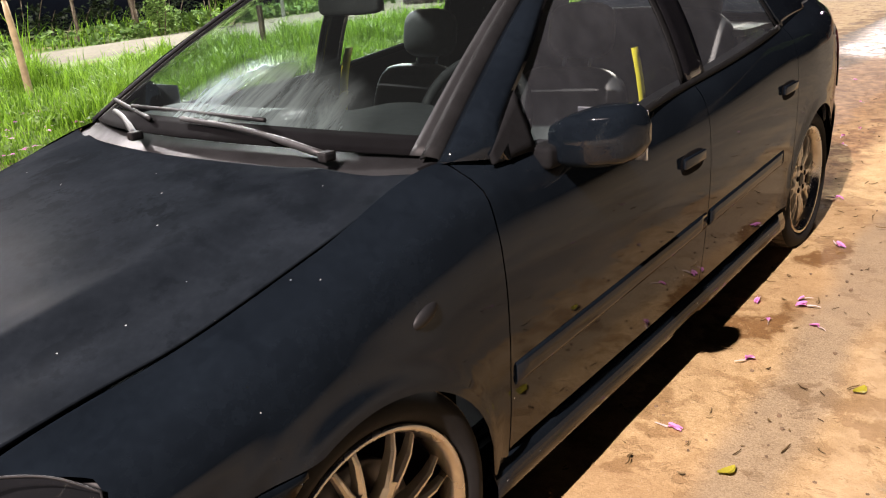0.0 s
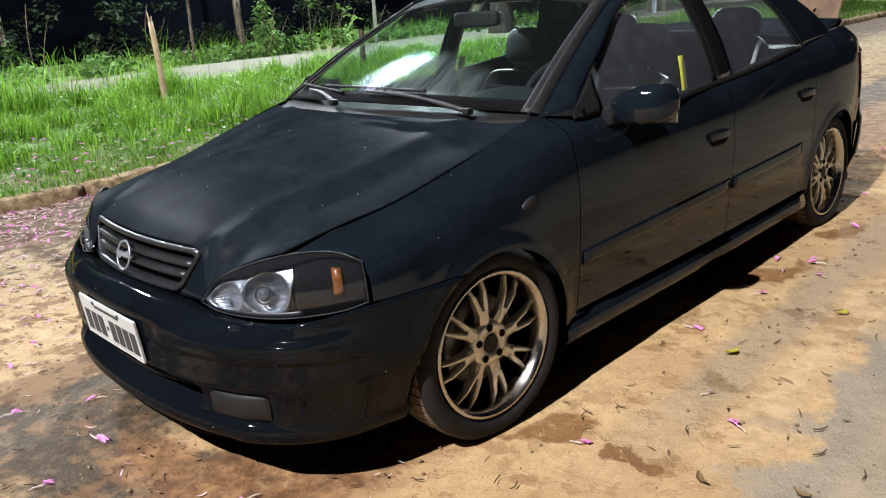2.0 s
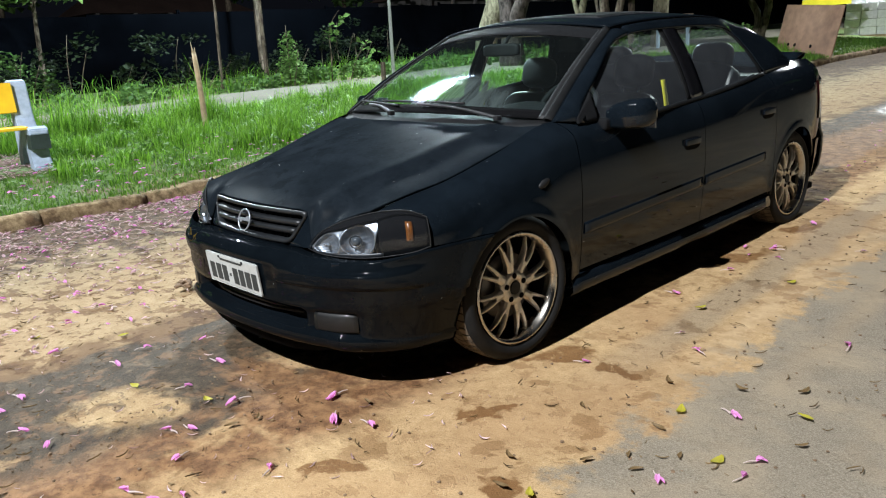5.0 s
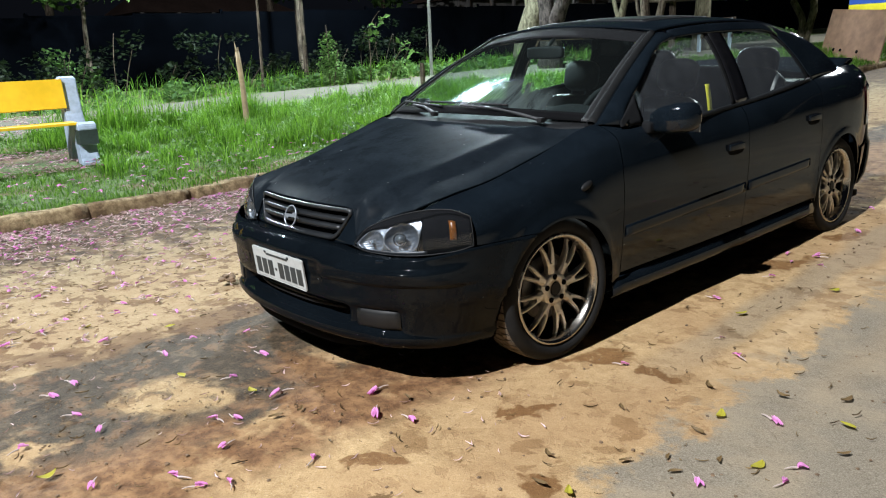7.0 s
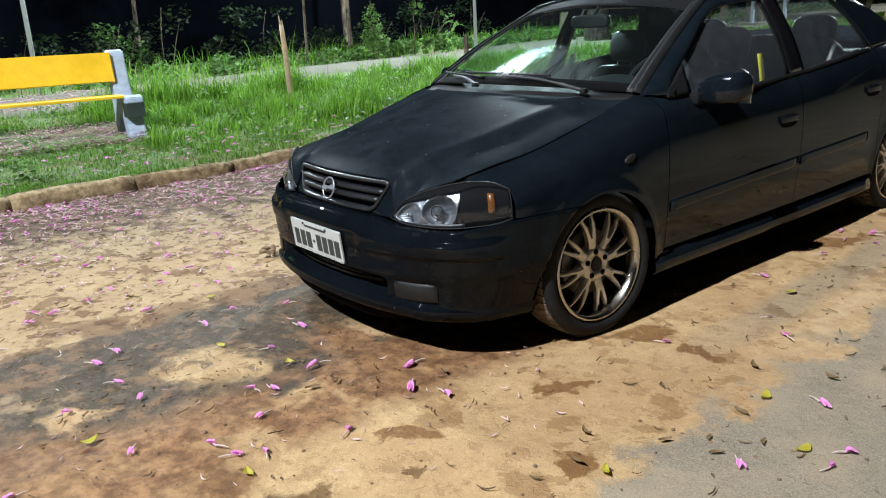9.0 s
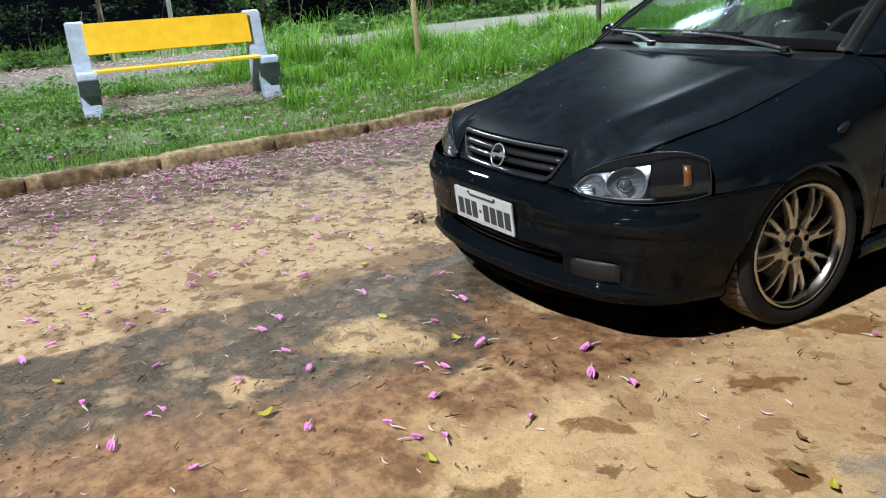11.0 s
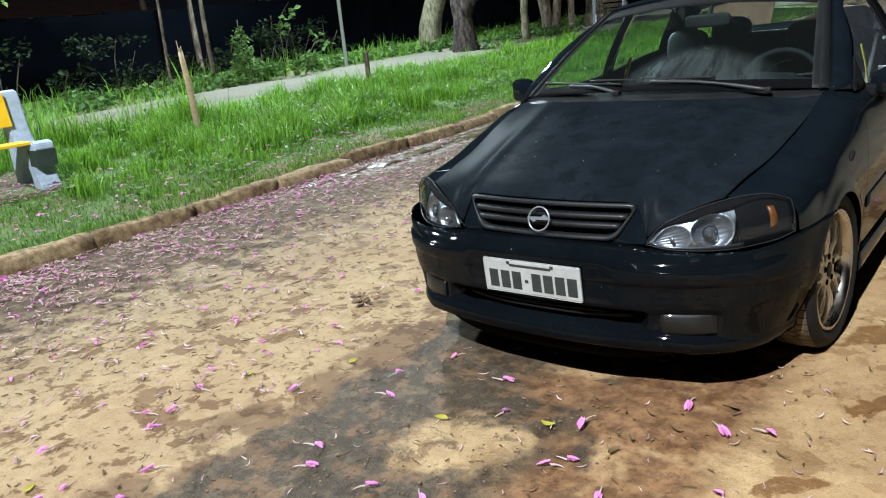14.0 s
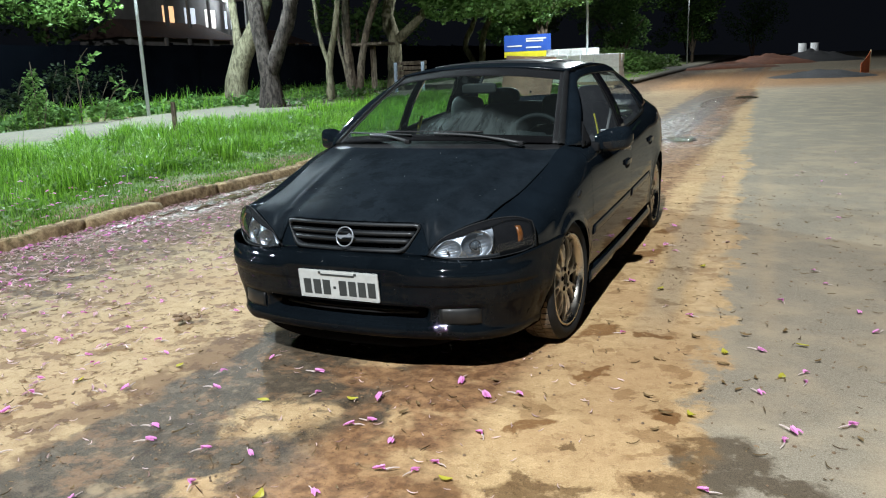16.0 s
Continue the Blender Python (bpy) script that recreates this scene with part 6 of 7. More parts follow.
_t = path3([(.384, -.675, .540), (.43, -.653, .594), (.50, -.618, .633), (.58, -.569, .662), (.66, -.508, .677), (.72, -.466, .675), (.772, -.432, .654)], 41)
_b = path3([(.384, -.680, .533), (.45, -.676, .523), (.54, -.645, .516), (.63, -.592, .515), (.70, -.532, .522), (.755, -.474, .533), (.789, -.434, .549)], 41)
HL_TOP = lambda u: _t[int(round(u * 40))]
HL_BOT = lambda u: _b[int(round(u * 40))]
for sign in (1, -1):
    lamp = new("headlamp")
    lamp.parent = car
    lamp["label"] = "clear headlamp with a projector and an amber indicator"

    def sg(p):
        return (sign * p[0], p[1], p[2])
    us, ws = [k / 40 for k in range(41)], np.linspace(0, 1, 13)
    ob = sheet_part("lens", [[sg(lamp_surface(u, w)) for w in ws] for u in us], M_LENS, lamp, "", 0)[0]
    ob.visible_shadow = False
    sheet_part("housing", [[sg(lamp_surface(u, w, 0.04 + 0.04 * math.sin(math.pi * u))) for w in ws] for u in us], M_TRIM, lamp, "black headlamp housing", 0.004)
    # rim round the lens
    edge = [lamp_surface(u, 0) for u in us] + [lamp_surface(1, w) for w in ws[1:]] + [lamp_surface(u, 1) for u in us[-2::-1]]
    tube("rim", [sg(p) for p in edge], 0.0022, M_TRIM, lamp, sides=6)
    # black mask behind the upper edge of the lens
    sheet_part("upper_mask", [[sg(lamp_surface(u, w, 0.005)) for w in np.linspace(float(np.interp(u, [0.1, .2, .35, .62, .75, 1], [.98, .88, .79, .82, .90, .95])), 1.0, 5)] for u in us[4:]], M_MATT, lamp, "black mask along the top of the lamp", 0.002)
    # silver bezel with two bowls pressed into it, one fluted, one for the projector
    rows = []
    for f_u in np.linspace(0, 1, 60):
        row = []
        for w in np.linspace(.05, .84, 25):
            u = .03 + f_u * (.53 + .11 * w)
            k = u * 40
            i0 = int(math.floor(k))
            sink = .020
            for uc, wc_, ru, rw, deep in ((.19, .40, .125, .40, .030), (.46, .42, .135, .36, .044)):
                q = ((u - uc) / ru)**2 + ((w - wc_) / rw)**2
                if q < 1:
                    sink += deep * (1 - q)**.6 + .0012 * math.sin(w * 60)
                sink -= .004 * math.exp(-((q - 1.06) / .10)**2)
            p0, p1 = lamp_surface(i0 / 40, w, sink), lamp_surface(min(i0 + 1, 40) / 40, w, sink)
            row.append(sg(p0 * (1 - k + i0) + p1 * (k - i0)))
        rows.append(row)
    sheet_part("reflector", rows, M_SILVER, lamp, "silver reflector with two bowls", 0.0015)
    c = lamp_surface(18 / 40, 0.42, 0.036)
    bm = bmesh.new()
    bmesh.ops.create_uvsphere(bm, u_segments=20, v_segments=12, radius=0.020)
    for vv in bm.verts:
        vv.co = Vector(sg(c)) + vv.co
    part("projector", bm, M_PROJECTOR, lamp, "round glass projector", True)
    d_out = Vector((sign * .5, -.8, .2)).normalized()
    o1 = d_out.orthogonal().normalized()
    o2 = d_out.cross(o1)
    tube("projector_ring", [Vector(sg(c)) + d_out * .008 + (o1 * math.cos(w) + o2 * math.sin(w)) * .023 for w in ang], 0.0030, M_GRILLE, lamp, sides=6, closed=True)
    bulb = lamp_surface(8 / 40, 0.42, 0.036)
    tube("bulb", [Vector(sg(bulb)), Vector(sg(bulb)) + d_out * .022], [.007, .005], M_CHROME, lamp, sides=8)
    sheet_part("divider", [[sg(lamp_surface(u, w, 0.016)) for w in np.linspace(0.0, .98, 5)] for u in us[25:41]], M_MATT, lamp, "", 0.003)
    sheet_part("indicator", [[sg(lamp_surface(u, w, 0.011 - .007 * math.sin(math.pi * (w - .22) / .56))) for w in np.linspace(.28, .74, 9)] for u in us[33:36]], M_AMBER, lamp, "amber indicator", 0.003)
    sheet_part("sill_strip", [[sg(lamp_surface(u, w, 0.012)) for w in np.linspace(0.0, .10, 3)] for u in us[2:27]], M_GRILLE, lamp, "", 0.002)

# side repeaters
for sign in (1, -1):
    bm = bmesh.new()
    bmesh.ops.create_uvsphere(bm, u_segments=14, v_segments=8, radius=1)
    for vv in bm.verts:
        vv.co = Vector((sign * (.832 + .012 * vv.co.x), .155 + .036 * vv.co.y, .685 + .017 * vv.co.z + .01 * vv.co.y))
    part("side_repeater", bm, M_TRIM, car, "smoked side indicator", True)

# glasshouse
def ws_bottom(s):
    return np.array((0.675 * s, 0.215 + 0.165 * s * s, 0.938 - 0.027 * s * s))


def ws_top(s):
    return np.array((0.535 * s, 0.945 + 0.075 * s * s, 1.318 - 0.045 * s * s))


def ws_point(s, r, lift=0.0):
    p = ws_bottom(s) * (1 - r) + ws_top(s) * r
    b = 0.022 * math.sin(math.pi * r) * (1 - 0.4 * s * s) + lift
    return (p[0], p[1] - 0.45 * b, p[2] + 0.85 * b)


ss = np.linspace(-1, 1, 33)
rr = np.linspace(0, 1, 25)
windscreen = sheet_part("windscreen", [[ws_point(s, r) for r in rr] for s in ss], M_WS, car, "windscreen with grey rubber trim, a hazy film and a painted patch of glare", 0)[0]
# black border and rubber trim of the windscreen
for a, b in ((-1.0, -0.945), (0.945, 1.0)):
    sheet_part("screen_border", [[ws_point(s, r, 0.002) for r in rr] for s in np.linspace(a, b, 4)], M_TRIM, windscreen, "", 0.002)
sheet_part("screen_border", [[ws_point(s, r, 0.002) for r in np.linspace(0.86, 1, 5)] for s in ss], M_TRIANGLE, windscreen, "dark band along the top of the screen", 0.002)
sheet_part("screen_border", [[ws_point(s, r, 0.002) for r in np.linspace(0, 0.075, 4)] for s in ss], M_MATT, windscreen, "", 0.002)
for sign in (1, -1):
    rows = []
    for r in np.linspace(-0.02, 1.0, 24):
        p = np.array(ws_point(sign * 1.0, r, 0.004))
        w = 0.021 * (1 - 0.3 * r)
        rows.append([(p[0] - sign * .010, p[1] - .006, p[2] + .004), (p[0] + sign * .004, p[1] - .002, p[2] + .010), (p[0] + sign * w, p[1] + .012, p[2] + .004), (p[0] + sign * (w + .004), p[1] + .016, p[2] - .008)])
    sheet_part("screen_trim", rows, M_RUBBER, windscreen, "grey rubber windscreen trim", 0.003)

# roof
roof_edge_x = crv([0.98, 1.2, 1.6, 2.0, 2.45], [.548, .562, .568, .560, .535])
roof_edge_z = crv([0.98, 1.2, 1.6, 2.0, 2.45], [1.278, 1.302, 1.320, 1.316, 1.262])
roof_mid_z = crv([0.93, 1.2, 1.5, 1.8, 2.1, 2.45], [1.320, 1.348, 1.362, 1.364, 1.352, 1.312])


def roof_point(s, r):
    y = (0.948 + 0.075 * s * s) + ((2.44 - 0.03 * s * s) - (0.948 + 0.075 * s * s)) * r
    ze, zc = float(roof_edge_z(y)), float(roof_mid_z(y))
    return (s * float(roof_edge_x(y)), y, ze + (zc - ze) * (1 - abs(s)**2.2))


sheet_part("roof", [[roof_point(s, r) for r in np.linspace(0, 1, 41)] for s in np.linspace(-1, 1, 41)], M_TOP, car, "black roof with a sunroof", 0.012)
sun = sheet_part("sunroof", [[tuple(np.array(roof_point(s, r)) + (0, 0, .009)) for r in np.linspace(.16, .52, 14)] for s in np.linspace(-.66, .66, 20)], M_SUNROOF, car, "smoked glass sunroof panel", 0.006)[0]
loop = [roof_point(-.69, r) for r in np.linspace(.14, .54, 12)] + [roof_point(s, .54) for s in np.linspace(-.66, .66, 14)] + [roof_point(.69, r) for r in np.linspace(.54, .14, 12)] + [roof_point(s, .14) for s in np.linspace(.66, -.66, 14)]
tube("sunroof_seal", [(p[0], p[1], p[2] + .006) for p in loop], 0.006, M_TRIM, sun, sides=6, closed=True)
# headlining
sheet_part("headlining", [[tuple(np.array(roof_point(s, r)) - (0, 0, .035)) for r in np.linspace(0.05, .97, 12)] for s in np.linspace(-.97, .97, 12)], M_LINING, car, "pale grey headlining", 0.004)


def belt(y, lift=0.0):
    """Window line at y, and points above it on the sloping side glass."""
    xb, zb = float(NET_X[8](y)), float(NET_Z[8](y))
    if y > 2.2:
        xb, zb = .785 - (y - 2.2) * .14, .985 + (y - 2.2) * .05
    if y < .6:
        xb, zb = .787 - (.6 - y) * .1, .885 + (y - .6) * .02
    return xb, zb


def side_at(y, h, out=0.0):
    """A point of the side windows' surface, h from 0 at the window line to 1 at the roof rail."""
    xb, zb = belt(y)
    yt = min(max(y, 0.98), 2.45)
    xt, zt = float(roof_edge_x(yt)) + .018, float(roof_edge_z(yt)) - .012
    bow = 0.022 * math.sin(math.pi * min(max(h, 0), 1))
    return np.array((xb + (xt - xb) * h + bow + out, y, zb + (zt - zb) * h))


def side_z(y, z, out=0.0):
    h0, h1 = -0.1, 1.1
    for _ in range(30):
        h = (h0 + h1) / 2
        if side_at(y, h)[2] < z:
            h0 = h
        else:
            h1 = h
    return side_at(y, (h0 + h1) / 2, out)


# height of the glass top edge at y: along the front pillar, the rail, and the rear
glass_top = crv([0.455, 0.555, 0.755, 0.96, 1.09, 1.24, 1.42], [0.905, 0.985, 1.115, 1.215, 1.248, 1.262, 1.270])
glass_top_r = crv([1.50, 1.8, 2.0, 2.08, 2.13, 2.18, 2.25], [1.272, 1.275, 1.270, 1.256, 1.226, 1.140, 1.000])


def side_sheet(name, y0, y1, lo, hi, mat, out, label="", thick=0.003, n=24, m=9, parent=None):
    rows = [[tuple(side_z(y, z, out)) for z in np.linspace(lo(y), max(hi(y), lo(y) + .002), m)] for y in np.linspace(y0, y1, n)]
    obs = sheet_part(name, rows, mat, parent or car, label, thick, both=True)
    return obs


b_low = lambda y: belt(y)[1] + 0.004
for ob in side_sheet("front_window", 0.545, 1.405, b_low, glass_top, M_GLASS, -0.012, "tinted front door window", 0):
    ob.visible_shadow = True
for ob in side_sheet("rear_window", 1.515, 2.240, b_low, glass_top_r, M_GLASS, -0.012, "tinted rear door window", 0):
    ob.visible_shadow = True
rail = lambda y: float(roof_edge_z(min(max(y, .98), 2.45))) - 0.010


def pillar_top(y):
    """Upper edge of the door frames: along the windscreen trim, then along the roof."""
    if y < 1.03:
        r = min(max((y - 0.385) / (1.02 - 0.385), 0), 1)
        return 0.912 + (1.268 - 0.912) * r
    return rail(y)


# front pillars and door frames
for sign in (1, -1):
    rows = []
    for r in np.linspace(-0.03, 1.0, 26):
        a = np.array(ws_point(1.0, r, 0.0)) + np.array((.022, .008, -.002))
        yb = 0.525 + (1.13 - 0.525) * max(r, 0)
        b = side_z(yb, float(glass_top(yb)) - 0.006, 0.004) if r >= 0 else np.array((.785, .51, .885))
        mid = (a + b) / 2 + np.array((.012, -.004, .008))
        q1, q3 = a * .72 + mid * .28, b * .5 + mid * .5
        rows.append([(sign * p[0], p[1], p[2]) for p in (a, q1 + np.array((.008, -.002, .006)), mid, q3 + np.array((.004, 0, .004)), b, b - np.array((.03, 0, .004)))])
    sheet_part("front_pillar", rows, M_PAINT, car, "glossy black front pillar", 0.004)
side_sheet("roof_rail", 1.09, 2.12, lambda y: (float(glass_top(y)) if y < 1.45 else float(glass_top_r(y))) - .006, rail, M_PAINT, 0.004, "", 0.012, 30, 5)
# B pillar, with the grey frame of the front door behind it
side_sheet("middle_pillar", 1.40, 1.518, b_low, lambda y: rail(y) - .02, M_GLOSS, 0.001, "glossy black middle pillar", 0.010, 5, 12)
side_sheet("window_seal", 1.372, 1.402, b_low, lambda y: 1.262, M_RUBBER, -0.006, "grey window seal", 0.004, 4, 12)
# rear pillar from the rear window to the back glass
def c_top(y):
    return float(np.interp(y, [2.10, 2.45, 2.56, 2.68, 2.80], [1.305, 1.256, 1.195, 1.105, 1.022]))


side_sheet("rear_pillar", 2.115, 2.80, lambda y: max(belt(y)[1], float(glass_top_r(y)) - .006) if y < 2.25 else belt(y)[1], c_top, M_PAINT, 0.004, "black rear pillar", 0.008, 24, 12)
side_sheet("quarter_trim", 2.06, 2.24, lambda y: max(b_low(y), float(glass_top_r(y)) - .03 - .4 * max(0, y - 2.06)), lambda y: float(glass_top_r(y)), M_RUBBER, -0.004, "", 0.004, 14, 8)
# window line seals
side_sheet("window_line_seal", 0.60, 2.24, lambda y: belt(y)[1] - .004, lambda y: belt(y)[1] + .013, M_RUBBER, 0.004, "grey rubber seal along the window line", 0.006, 40, 3)
# black triangle behind the mirror
side_sheet("mirror_triangle", 0.46, 0.60, b_low, lambda y: min(float(glass_top(y)), 1.02) - .004, M_TRIANGLE, 0.004, "black plastic mirror triangle", 0.006, 10, 6)


def rear_glass(s, r, lift=0.0):
    top = np.array(roof_point(s, 1.0))
    bot = np.array((0.60 * s, 2.84 - 0.08 * s * s, 1.045 - 0.02 * s * s))
    p = top * (1 - r) + bot * r
    return (p[0], p[1] + .02 * math.sin(math.pi * r), p[2] + .03 * math.sin(math.pi * r) + lift)


ob = sheet_part("rear_screen", [[rear_glass(s, r) for r in np.linspace(0, 1, 14)] for s in np.linspace(-1, 1, 21)], M_GLASS, car, "tinted rear screen", 0)[0]
# boot lid, lip spoiler and tail
sheet_part("boot_lid", [[(s * float(np.interp(y, [2.8, 3.34], [.64, .60])), y - .03 * s * s, float(np.interp(y, [2.82, 2.95, 3.3, 3.345, 3.36], [1.02, 1.042, 1.045, 1.03, .95])) - .022 * s * s) for y in np.linspace(2.76, 3.36, 22)] for s in np.linspace(-1, 1, 25)], M_TOP, car, "black boot lid", 0.008)
sheet_part("boot_spoiler", [[(s * .60, y - .05 * s * s, z - .018 * s * s) for y, z in ((3.17, 1.045), (3.24, 1.068), (3.31, 1.088), (3.335, 1.086), (3.335, 1.072), (3.29, 1.05), (3.24, 1.042))] for s in np.linspace(-1, 1, 25)], M_PAINT, car, "small black boot spoiler", 0.005)
tail = []
for w in np.linspace(-1, 1, 41):
    a = w * math.pi / 2
    x = math.copysign(abs(math.sin(a))**0.55, w) * .752 if w else 0.0
    y = 3.20 + 0.22 * abs(math.cos(a))**0.8
    tail.append([(x * k, y + d, z) for k, d, z in ((.83, -.10, 1.03), (.93, -.05, .98), (.985, -.02, .90), (.995, -.01, .75), (1.0, .0, .62), (1.0, .02, .56), (1.01, .04, .52), (1.01, .04, .42), (1.0, .03, .32), (.97, .0, .25), (.9, -.06, .22))])
sheet_part("tail_panel", tail, M_PAINT, car, "black tail and rear bumper", 0.006)
flank_panel("rear_bumper_side", 2.955, 3.22, 14, lambda y: 0.24, lambda y: 0.53, inset=-0.012, label="rear bumper corner")
for sign in (1, -1):
    rows = [[(sign * (flank(y, np.array([flank_v(y, z)]))[0][0] + .004), y, z) for z in np.linspace(.66, .90, 8)] for y in np.linspace(3.03, 3.215, 8)]
    sheet_part("tail_lamp", rows, M_TAIL, car, "dark red tail lamp", 0.006)

# door handles
for y, z in ((1.300, .708), (2.165, .775)):
    for sign in (1, -1):
        xa = float(flank(y, np.array([flank_v(y, z)]))[0][0])
        bm = bmesh.new()
        bmesh.ops.create_uvsphere(bm, u_segments=18, v_segments=10, radius=1)
        for vv in bm.verts:
            vv.co = Vector((sign * (xa - .004 + .011 * vv.co.x), y + .088 * math.copysign(abs(vv.co.y)**.7, vv.co.y), z + .034 * math.copysign(abs(vv.co.z)**.7, vv.co.z)))
        handle = part("door_handle", bm, M_MATT, car, "black flap door handle in its recess", True)
        block("handle_flap", (-.004, -.072, -.010), (.008, .072, .022), M_PAINT, handle, m=Matrix.Translation((sign * (xa + .006), y - .005, z + .004)), bevel=.005, smooth=True)

# mirrors
for sign in (1, -1):
    nseg, nring = 22, 16
    rows = []
    for i, u in enumerate(np.linspace(0, 1, nring)):
        x = .80 + .190 * u
        hgt = .073 * math.sqrt(max(0.03, 1 - (max(0, (u - .80)) / .215)**2)) * float(np.interp(u, [0, .22, .5, 1], [.60, .86, 1.0, .90]))
        dep = .080 * math.sqrt(max(0.02, 1 - (max(0, (u - .78)) / .235)**2)) * float(np.interp(u, [0, .2, .5, 1], [.45, .85, 1.0, .9]))
        yc = .668 + .060 * u
        zc = .892 + .02 * u
        row = []
        for k in range(nseg + 1):
            w = 2 * math.pi * k / nseg
            c, s_ = math.cos(w), math.sin(w)
            yy = -dep * math.copysign(abs(c)**.6, c) if c > 0 else -dep * .35 * math.copysign(abs(c)**.6, c)
            row.append((sign * x, yc + yy, zc + hgt * math.copysign(abs(s_)**.42, s_) * (1.0 if s_ > 0 else .80)))
        rows.append(row)
    end = rows[-1]
    cx = np.mean(np.array(end[:-1]), axis=0)
    rows.append([tuple(cx * .9 + np.array(p) * .1) for p in end])
    mir = sheet_part("door_mirror", rows, M_PAINT, car, "black door mirror", 0)[0]
    block("mirror_foot", (-.05, -.05, -.028), (.035, .035, .022), M_TRIANGLE, mir, m=Matrix.Translation((sign * .795, .64, .875)), bevel=.012, smooth=True)
    block("mirror_glass", (-.085, -.002, -.055), (.085, .002, .055), M_CHROME, mir, m=Matrix.Translation((sign * .890, .752, .902)), bevel=.002)

# wipers
def wiper(pivot, tip, blade_a, blade_b, name):
    w = new(name)
    w.parent = car
    w["label"] = "grey-black windscreen wiper"
    tube("wiper_arm", path3([pivot, tuple((np.array(pivot) * .5 + np.array(tip) * .5) + (0, 0, .012)), tip], 12), [0.009] * 4 + [.007] * 8, M_WIPER, w, sides=6)
    tube("wiper_blade", path3([blade_a, tuple(np.array(blade_a) * .5 + np.array(blade_b) * .5), blade_b], 14), 0.006, M_TRIM, w, sides=6)
    block("wiper_pivot", (-.013, -.016, -.012), (.013, .016, .010), M_TRIM, w, m=Matrix.Translation(pivot), bevel=.006)


def wsv(s, r, lift=.018):
    return tuple(ws_point(s, r, lift))


wiper((.50, .262, .925), wsv(.02, .055), wsv(.42, .075), wsv(-.46, .085), "wiper")
wiper((-.12, .192, .938), wsv(-.62, .05), wsv(-.18, .04), wsv(-.92, .10), "wiper")

# wheels
def wheel(y, z, sign, steer=0.0, camber=0.0, name="wheel"):
    w = new(name)
    w.parent = car
    w["label"] = "bronze-grey alloy wheel with a low-profile tyre"
    w.matrix_world = Matrix.Translation((sign * .742, y, z)) @ Matrix.Rotation(steer, 4, "Z") @ Matrix.Rotation(camber * sign, 4, "Y") @ (Matrix.Identity(4) if sign > 0 else Matrix.Rotation(math.pi, 4, "Z"))
    R = TYRE_R
    prof = [(.222, .062), (.228, .074), (.238, .088), (.256, .096), (.274, .092), (.287, .080), (.292, .070), (.292, .068), (.295, .0), (.292, -.068), (.287, -.080), (.27, -.092), (.24, -.088), (.222, -.07)]
    tyre = add_mesh("tyre", *lathe_geo(prof, 64), M_TYRE, w, "low-profile black tyre with a dusty tread")
    tv, tf = [], []
    for k in range(56):
        for a, b in ((-.068, -.028), (-.024, .022), (.026, .068)):
            w0 = 2 * math.pi * (k + .10) / 56
            w1 = 2 * math.pi * (k + .90) / 56
            sh = 0.35 * 2 * math.pi / 56 if a == -.024 else 0.0
            i = len(tv)
            rt = lambda q: .2975 if abs(q) < .05 else .2945
            for q in (a, b):
                for ww in (w0 + sh, w1 + sh):
                    for r in (.288, rt(q)):
                        tv.append((q, r * math.cos(ww), r * math.sin(ww)))
            tf += [(i, i + 1, i + 3, i + 2), (i + 4, i + 6, i + 7, i + 5), (i + 1, i + 5, i + 7, i + 3), (i, i + 4, i + 5, i + 1), (i + 2, i + 3, i + 7, i + 6)]
    add_mesh("tread", tv, tf, M_TREAD, tyre, "tread blocks caked with sandy dust", False)
    rim = add_mesh("rim", *lathe_geo([(.228, .070), (.230, .082), (.224, .088), (.216, .084), (.207, .070), (.203, .045), (.200, .02), (.190, -.06), (.222, -.07)], 64), M_LIP, w, "polished rim lip")
    add_mesh("barrel", *lathe_geo([(.199, .035), (.194, .0), (.188, -.065), (.12, -.068)], 48), M_MATT, rim)
    # eight forked spokes
    sv, sf = [], []

    def bar(p0, p1, w0, w1, d0, d1):
        a, b = Vector(p0), Vector(p1)
        t = (b - a).normalized()
        n_ = Vector((1, 0, 0))
        s_ = t.cross(n_).normalized()
        i = len(sv)
        for p, ww, dd in ((a, w0, d0), (b, w1, d1)):
            sv.extend([p + s_ * ww + n_ * -dd, p + s_ * ww * .95 + n_ * -.006, p + s_ * ww * .35, p - s_ * ww * .35, p - s_ * ww * .95 + n_ * -.006, p - s_ * ww + n_ * -dd])
        for k in range(5):
            sf.append((i + k, i + k + 1, i + 7 + k, i + 6 + k))
        sf.append((i, i + 6, i + 11, i + 5))
        sf.append(tuple(range(i, i + 6)))
        sf.append(tuple(range(i + 11, i + 5, -1)))

    def pol(r, w_, x):
        return (x, r * math.cos(w_), r * math.sin(w_))
    for k in range(8):
        w0 = 2 * math.pi * (k + .25) / 8
        bar(pol(.045, w0, .060), pol(.112, w0, .067), .0215, .0190, .030, .028)
        for sg_ in (-1, 1):
            bar(pol(.100, w0 + sg_ * .088, .0668), pol(.135, w0 + sg_ * .122, .0668), .0100, .0082, .028, .025)
            bar(pol(.132, w0 + sg_ * .120, .0668), pol(.170, w0 + sg_ * .134, .064), .0082, .0068, .025, .022)
            bar(pol(.168, w0 + sg_ * .133, .064), pol(.206, w0 + sg_ * .142, .050), .0068, .0045, .022, .016)
    add_mesh("spokes", sv, sf, M_ALLOY, rim, "eight forked bronze-grey spokes", False)
    hubv, hubf = lathe_geo([(.0, .054), (.030, .054), (.031, .064), (.068, .062), (.074, .050), (.074, .02), (.0, .02)], 40)
